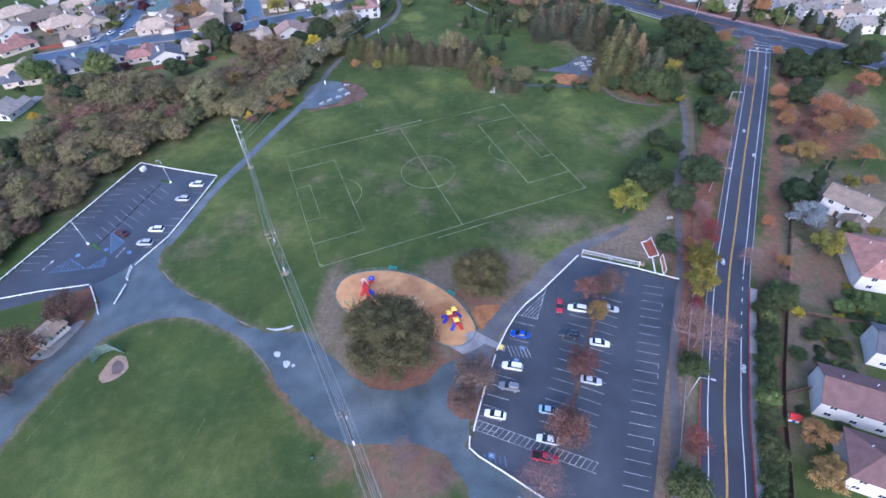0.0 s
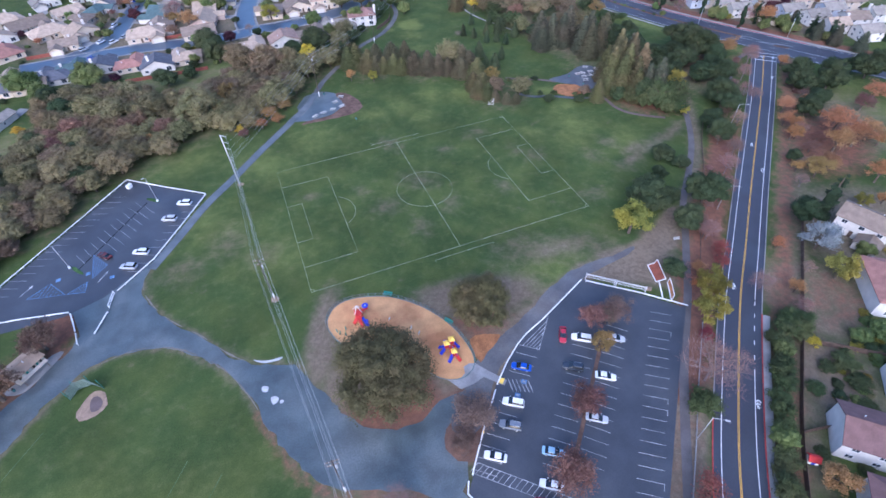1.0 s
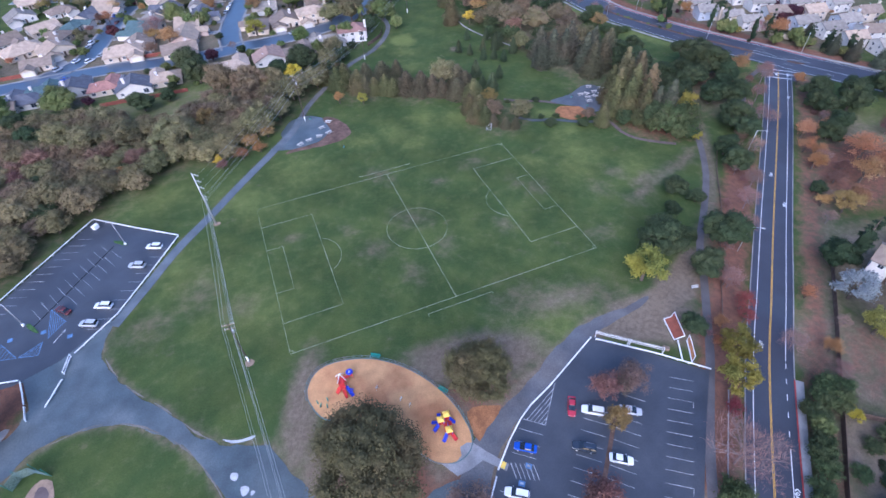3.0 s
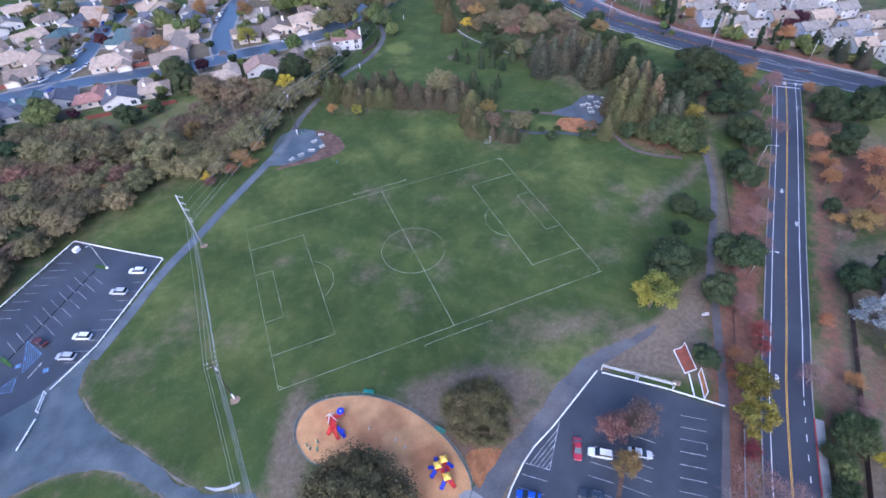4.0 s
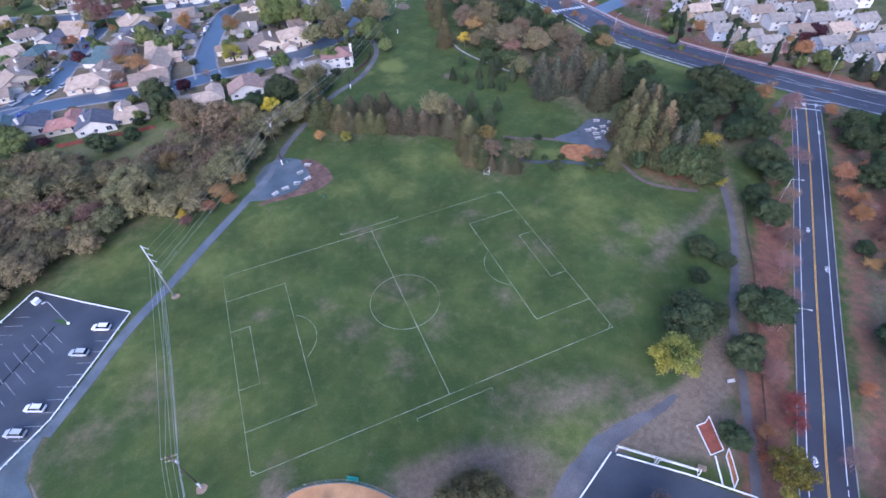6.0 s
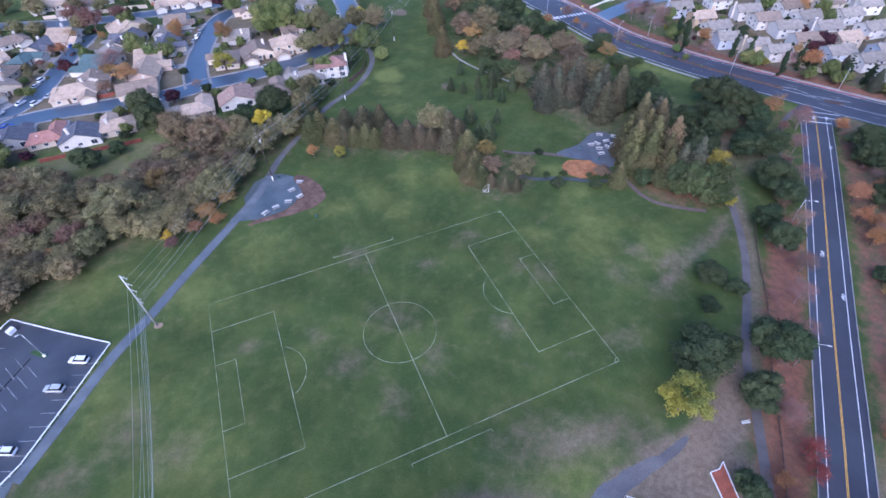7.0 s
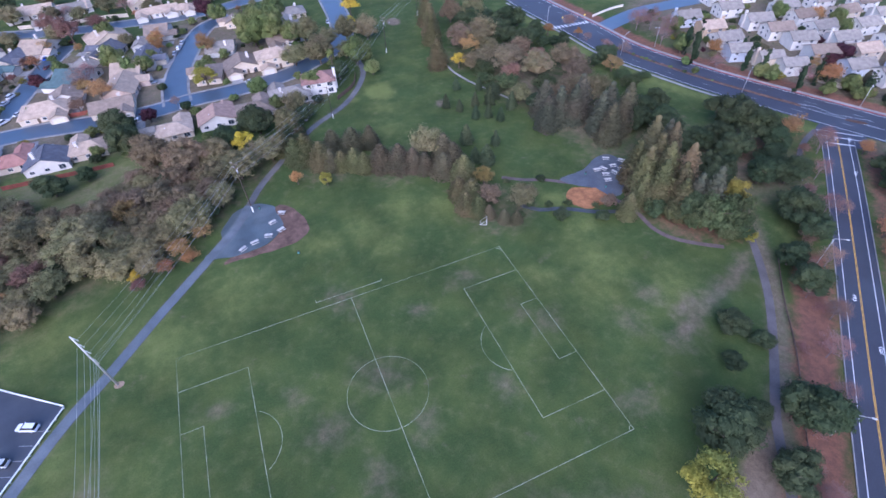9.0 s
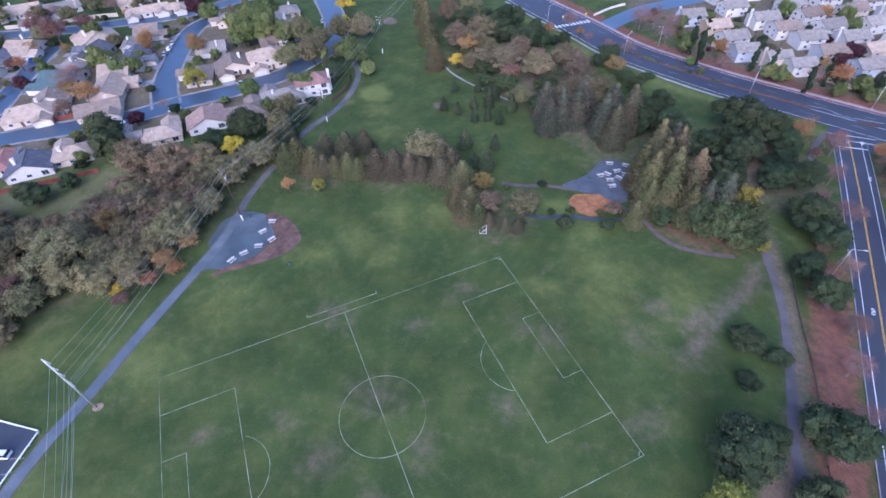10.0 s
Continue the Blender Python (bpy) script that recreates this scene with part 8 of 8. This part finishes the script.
slide(py2, (-1.4, 0.2, 1.3), (-2.7, -0.5, 0.15), M_BLUE, 0.7)
slide(py2, (-0.2, -2.2, 1.3), (-1.3, -3.2, 0.15), M_BLUE, 0.7)
slide(py2, (0.7, -2.4, 1.3), (1.5, -3.6, 0.15), M_RED, 0.7)
slide(py2, (1.1, 1.0, 1.3), (2.2, 0.2, 0.15), M_BLUE, 0.6)


def spring_rider(x, y, rot):
    ob = tagged(empty("spring_rider", x, y, 0.07, rot), "small green spring rider on the play surface", "spring rider")
    tubed("spring", [((0, 0, 0), (0, 0, 0.4), 0.12)], M_DARKWOOD, ob)
    boxed("seat", [(0, 0, 0.55, 0.9, 0.25, 0.3), (0.35, 0, 0.8, 0.2, 0.3, 0.3)], M_GREENP, ob, bevel=0.06)
    tubed("handle", [((0.2, -0.3, 0.85), (0.2, 0.3, 0.85), 0.03)], M_YELLOW, ob, n=6)


for sx, sy, sr in ((-40.6, -45.4, 100), (-40.1, -46.3, 60), (-38.8, -47.1, 80), (-38.4, -45.5, 95)):
    spring_rider(sx, sy, sr)
for sx, sy, sl in ((-27.4, -47.3, "grey play panel on posts"), (-23.2, -52, "low play panel with a white sign"), (-21.9, -54.2, "slim dark play post")):
    ob = tagged(empty("activity_board", sx, sy, 0.07, 40), sl + " on the play surface", "activity board")
    tubed("post", [((-0.3, 0, 0), (-0.3, 0, 1.3), 0.05)], M_STEEL, ob)
    tubed("post", [((0.3, 0, 0), (0.3, 0, 1.3), 0.05)], M_STEEL, ob)
    boxed("board", [(0, 0, 1.0, 0.7, 0.06, 0.5)], M_LAMP, ob)
for sx, sy, sr in ((-25.2, -38.9, -32), (-13.8, -53.6, -56)):
    ob = tagged(empty("shade_bench", sx, sy, 0.02, sr), "green metal bench at the playground edge", "bench")
    boxed("seat", [(0, 0, 0.45, 2.4, 0.7, 0.07)], M_GREENP, ob)
    boxed("backrest", [(0, 0.37, 0.78, 2.4, 0.06, 0.5)], M_GREENP, ob)
    for s in (-1, 1):
        boxed("leg", [(s * 0.8, 0, 0.22, 0.08, 0.5, 0.44)], M_GREENP, ob)


def play_fence():
    line = offset(spline(PLAY[:13], step=0.5), -0.35)
    ob = tagged(empty("play_fence", line[0].x, line[0].y), "low dark teal fence round the playground", "fence")
    inv = ob.matrix_basis.inverted()
    po = pn = None
    for k in range(0, len(line) - 4, 4):
        u, v = line[k], line[k + 4]
        d = v - u
        a = math.degrees(math.atan2(d.y, d.x))
        m1, m2 = inv @ pose((u.x + v.x) / 2, (u.y + v.y) / 2, 0, 0, 0, a) @ Matrix.Diagonal((d.length, 1, 1, 1)), inv @ pose(u.x, u.y, 0, 0, 0, a)
        if po is None:
            pn = boxed("panel", [(0, 0, 0.95, 1, 0.05, 0.05), (0, 0, 0.15, 1, 0.05, 0.05)] + [(i / 8 - 0.44, 0, 0.55, 0.012, 0.03, 0.8) for i in range(8)], M_EDGE, ob)
            po = boxed("post", [(0, 0, 0.5, 0.08, 0.08, 1.1)], M_EDGE, ob)
            pn.matrix_basis, po.matrix_basis = m1, m2
        else:
            shared("panel", pn, m1, ob)
            shared("post", po, m2, ob)


play_fence()

# ---- kiosk and backstop ----
M_KIOSK = material("tan_kiosk_roof", (0.44, 0.31, 0.21), 0.9, 0.12, 0.6, 6.0)
kiosk = tagged(empty("kiosk", -112.3, -26.2, 0, 45), "small tan park building with striped front", "kiosk")
part("wall", wall_mesh(7.2, 4.8, 2.6, 0.25, "gable"), WALL["cream"], kiosk)
rm, _ = roof_mesh(7.2, 4.8, 2.6, 0.25, "gable", 0.45)
part("roof", rm, M_KIOSK, kiosk)
for k in range(7):
    boxed("stripe_panel", [(-2.6 + k * 0.87, -2.46, 1.3, 0.5, 0.12, 2.1)], M_GREENP if k % 3 == 2 else WALL["white"] if k % 2 else M_DARKWOOD, kiosk)
boxed("counter_roof", [(0.1, -4.0, 2.0, 6.4, 1.1, 0.14)], WALL["cream"], kiosk)
for s in (-1, 1):
    boxed("counter_post", [(s * 2.9, -4.0, 1.0, 0.14, 0.14, 2.0)], M_WOOD, kiosk)
tubed("vent_pipe", [((0.4, -0.6, 2.6), (0.4, -0.6, 3.7), 0.12)], M_LAMP, kiosk)
structure(patch("kiosk_apron", [(-116.4, -31.2), (-112.2, -32.9), (-107.6, -28.3), (-104.7, -23.9), (-107.4, -23.9), (-111, -27.3)], 0.028, M_CONCRETE), "pale concrete apron by the park building", "pavement")

M_MESHF = material("backstop_mesh", (0.20, 0.27, 0.24), 0.8, 0.15, 2.0, 14.0)
stop = tagged(empty("backstop", -98.2, -39.3, 0, 0), "green chain-link baseball backstop", "backstop")
corners = [(-3.4, 0.0), (-2.0, 2.2), (1.0, 2.4), (3.6, 0.2)]
for p, q in zip(corners, corners[1:]):
    d = Vector((q[0] - p[0], q[1] - p[1], 0))
    a = math.degrees(math.atan2(d.y, d.x))
    n = int(d.length / 0.16)
    bm = bmesh.new()
    for k in range(n + 1):
        box(bm, -d.length / 2 + k * d.length / n, 0, 1.9, 0.05, 0.02, 3.8)
    for k in range(24):
        box(bm, 0, 0.012, 0.1 + k * 0.16, d.length, 0.02, 0.05)
    net = part("netting", bm, M_MESHF, stop)
    net.matrix_basis = pose((p[0] + q[0]) / 2, (p[1] + q[1]) / 2, 0, 12, 0, a)
for p in corners:
    tubed("post", [((*p, 0), (p[0], p[1] - 0.1, 3.9), 0.06)], M_GREENP, stop, n=6)


# ---- garden shrubs among the houses ----
def near_house(x, y):
    return any(math.hypot(x - a, y - b) < r for a, b, r in HOUSES)


STREETS = [p for pts in ([(-146.4, 165.9), (-97.6, 167.1), (-57.9, 161.4), (-34.2, 164.1), (9.8, 168.4), (20.7, 174.5), (36.6, 186.7), (45.1, 205), (51.2, 262.3)], [(-37.8, 163.5), (-36, 195.2), (-24.4, 237.9), (-4.9, 255)],
                         [(-126.9, 168.4), (-98.8, 195.2), (-79.3, 256.2)], [(-158.6, 305), (-89.1, 275.7), (-23.2, 272.1), (61, 280.6)], [(159.8, 142.1), (195.2, 151.3), (292.8, 136.6)]) for p in spline(pts, step=3)]
placed = 0
for k in range(2600):
    if placed >= 280:
        break
    if k % 3:
        sx, sy = rng.uniform(-152, 34), rng.uniform(129, 292)
    else:
        sx, sy = rng.uniform(181, 275), rng.uniform(24, 144)
    if near_house(sx, sy) or any((p.x - sx) ** 2 + (p.y - sy) ** 2 < 52 for p in STREETS) or any((p.x - sx) ** 2 + (p.y - sy) ** 2 < 210 for p in ARTERY) or (sx > 0 and sx < 73 and sy < 158):
        continue
    placed += 1
    sr = rng.uniform(1.0, 2.8)
    plant(rng.choices(("green", "darkoak", "olive", "orange", "maroon", "yellowgreen"), (5, 3, 2, 1, 0.5, 1))[0], sx, sy, sr, sr * rng.uniform(1.1, 1.9))
for k in range(110):
    u = rng.uniform(0, 1)
    sx, sy = 51 + 49 * u + rng.uniform(-5, 14), -112 + 29 * u + rng.uniform(-6, 4)
    if not near_house(sx, sy):
        sr = rng.uniform(0.8, 1.8)
        plant(rng.choice(("green", "darkoak", "olive", "yellowgreen")), sx, sy, sr, sr * 1.3)
for k in range(26):
    p = offset(ARTERY, 0.7)[54 + k]
    if rng.random() < 0.7:
        sr = rng.uniform(0.5, 1.1)
        plant(rng.choice(("green", "bare", "darkoak")), p.x, p.y, sr, sr * 1.5)
for k in range(38):
    p = offset(ROAD, rng.choice((-11.6, 12.8)))[rng.randrange(64, len(ROAD) - 5)]
    sr = rng.uniform(1.4, 3.0)
    plant(rng.choices(("bare", "orange", "rust"), (5, 2, 1))[0], p.x + rng.uniform(-2, 2), p.y + rng.uniform(-2, 2), sr, sr * 2.0)
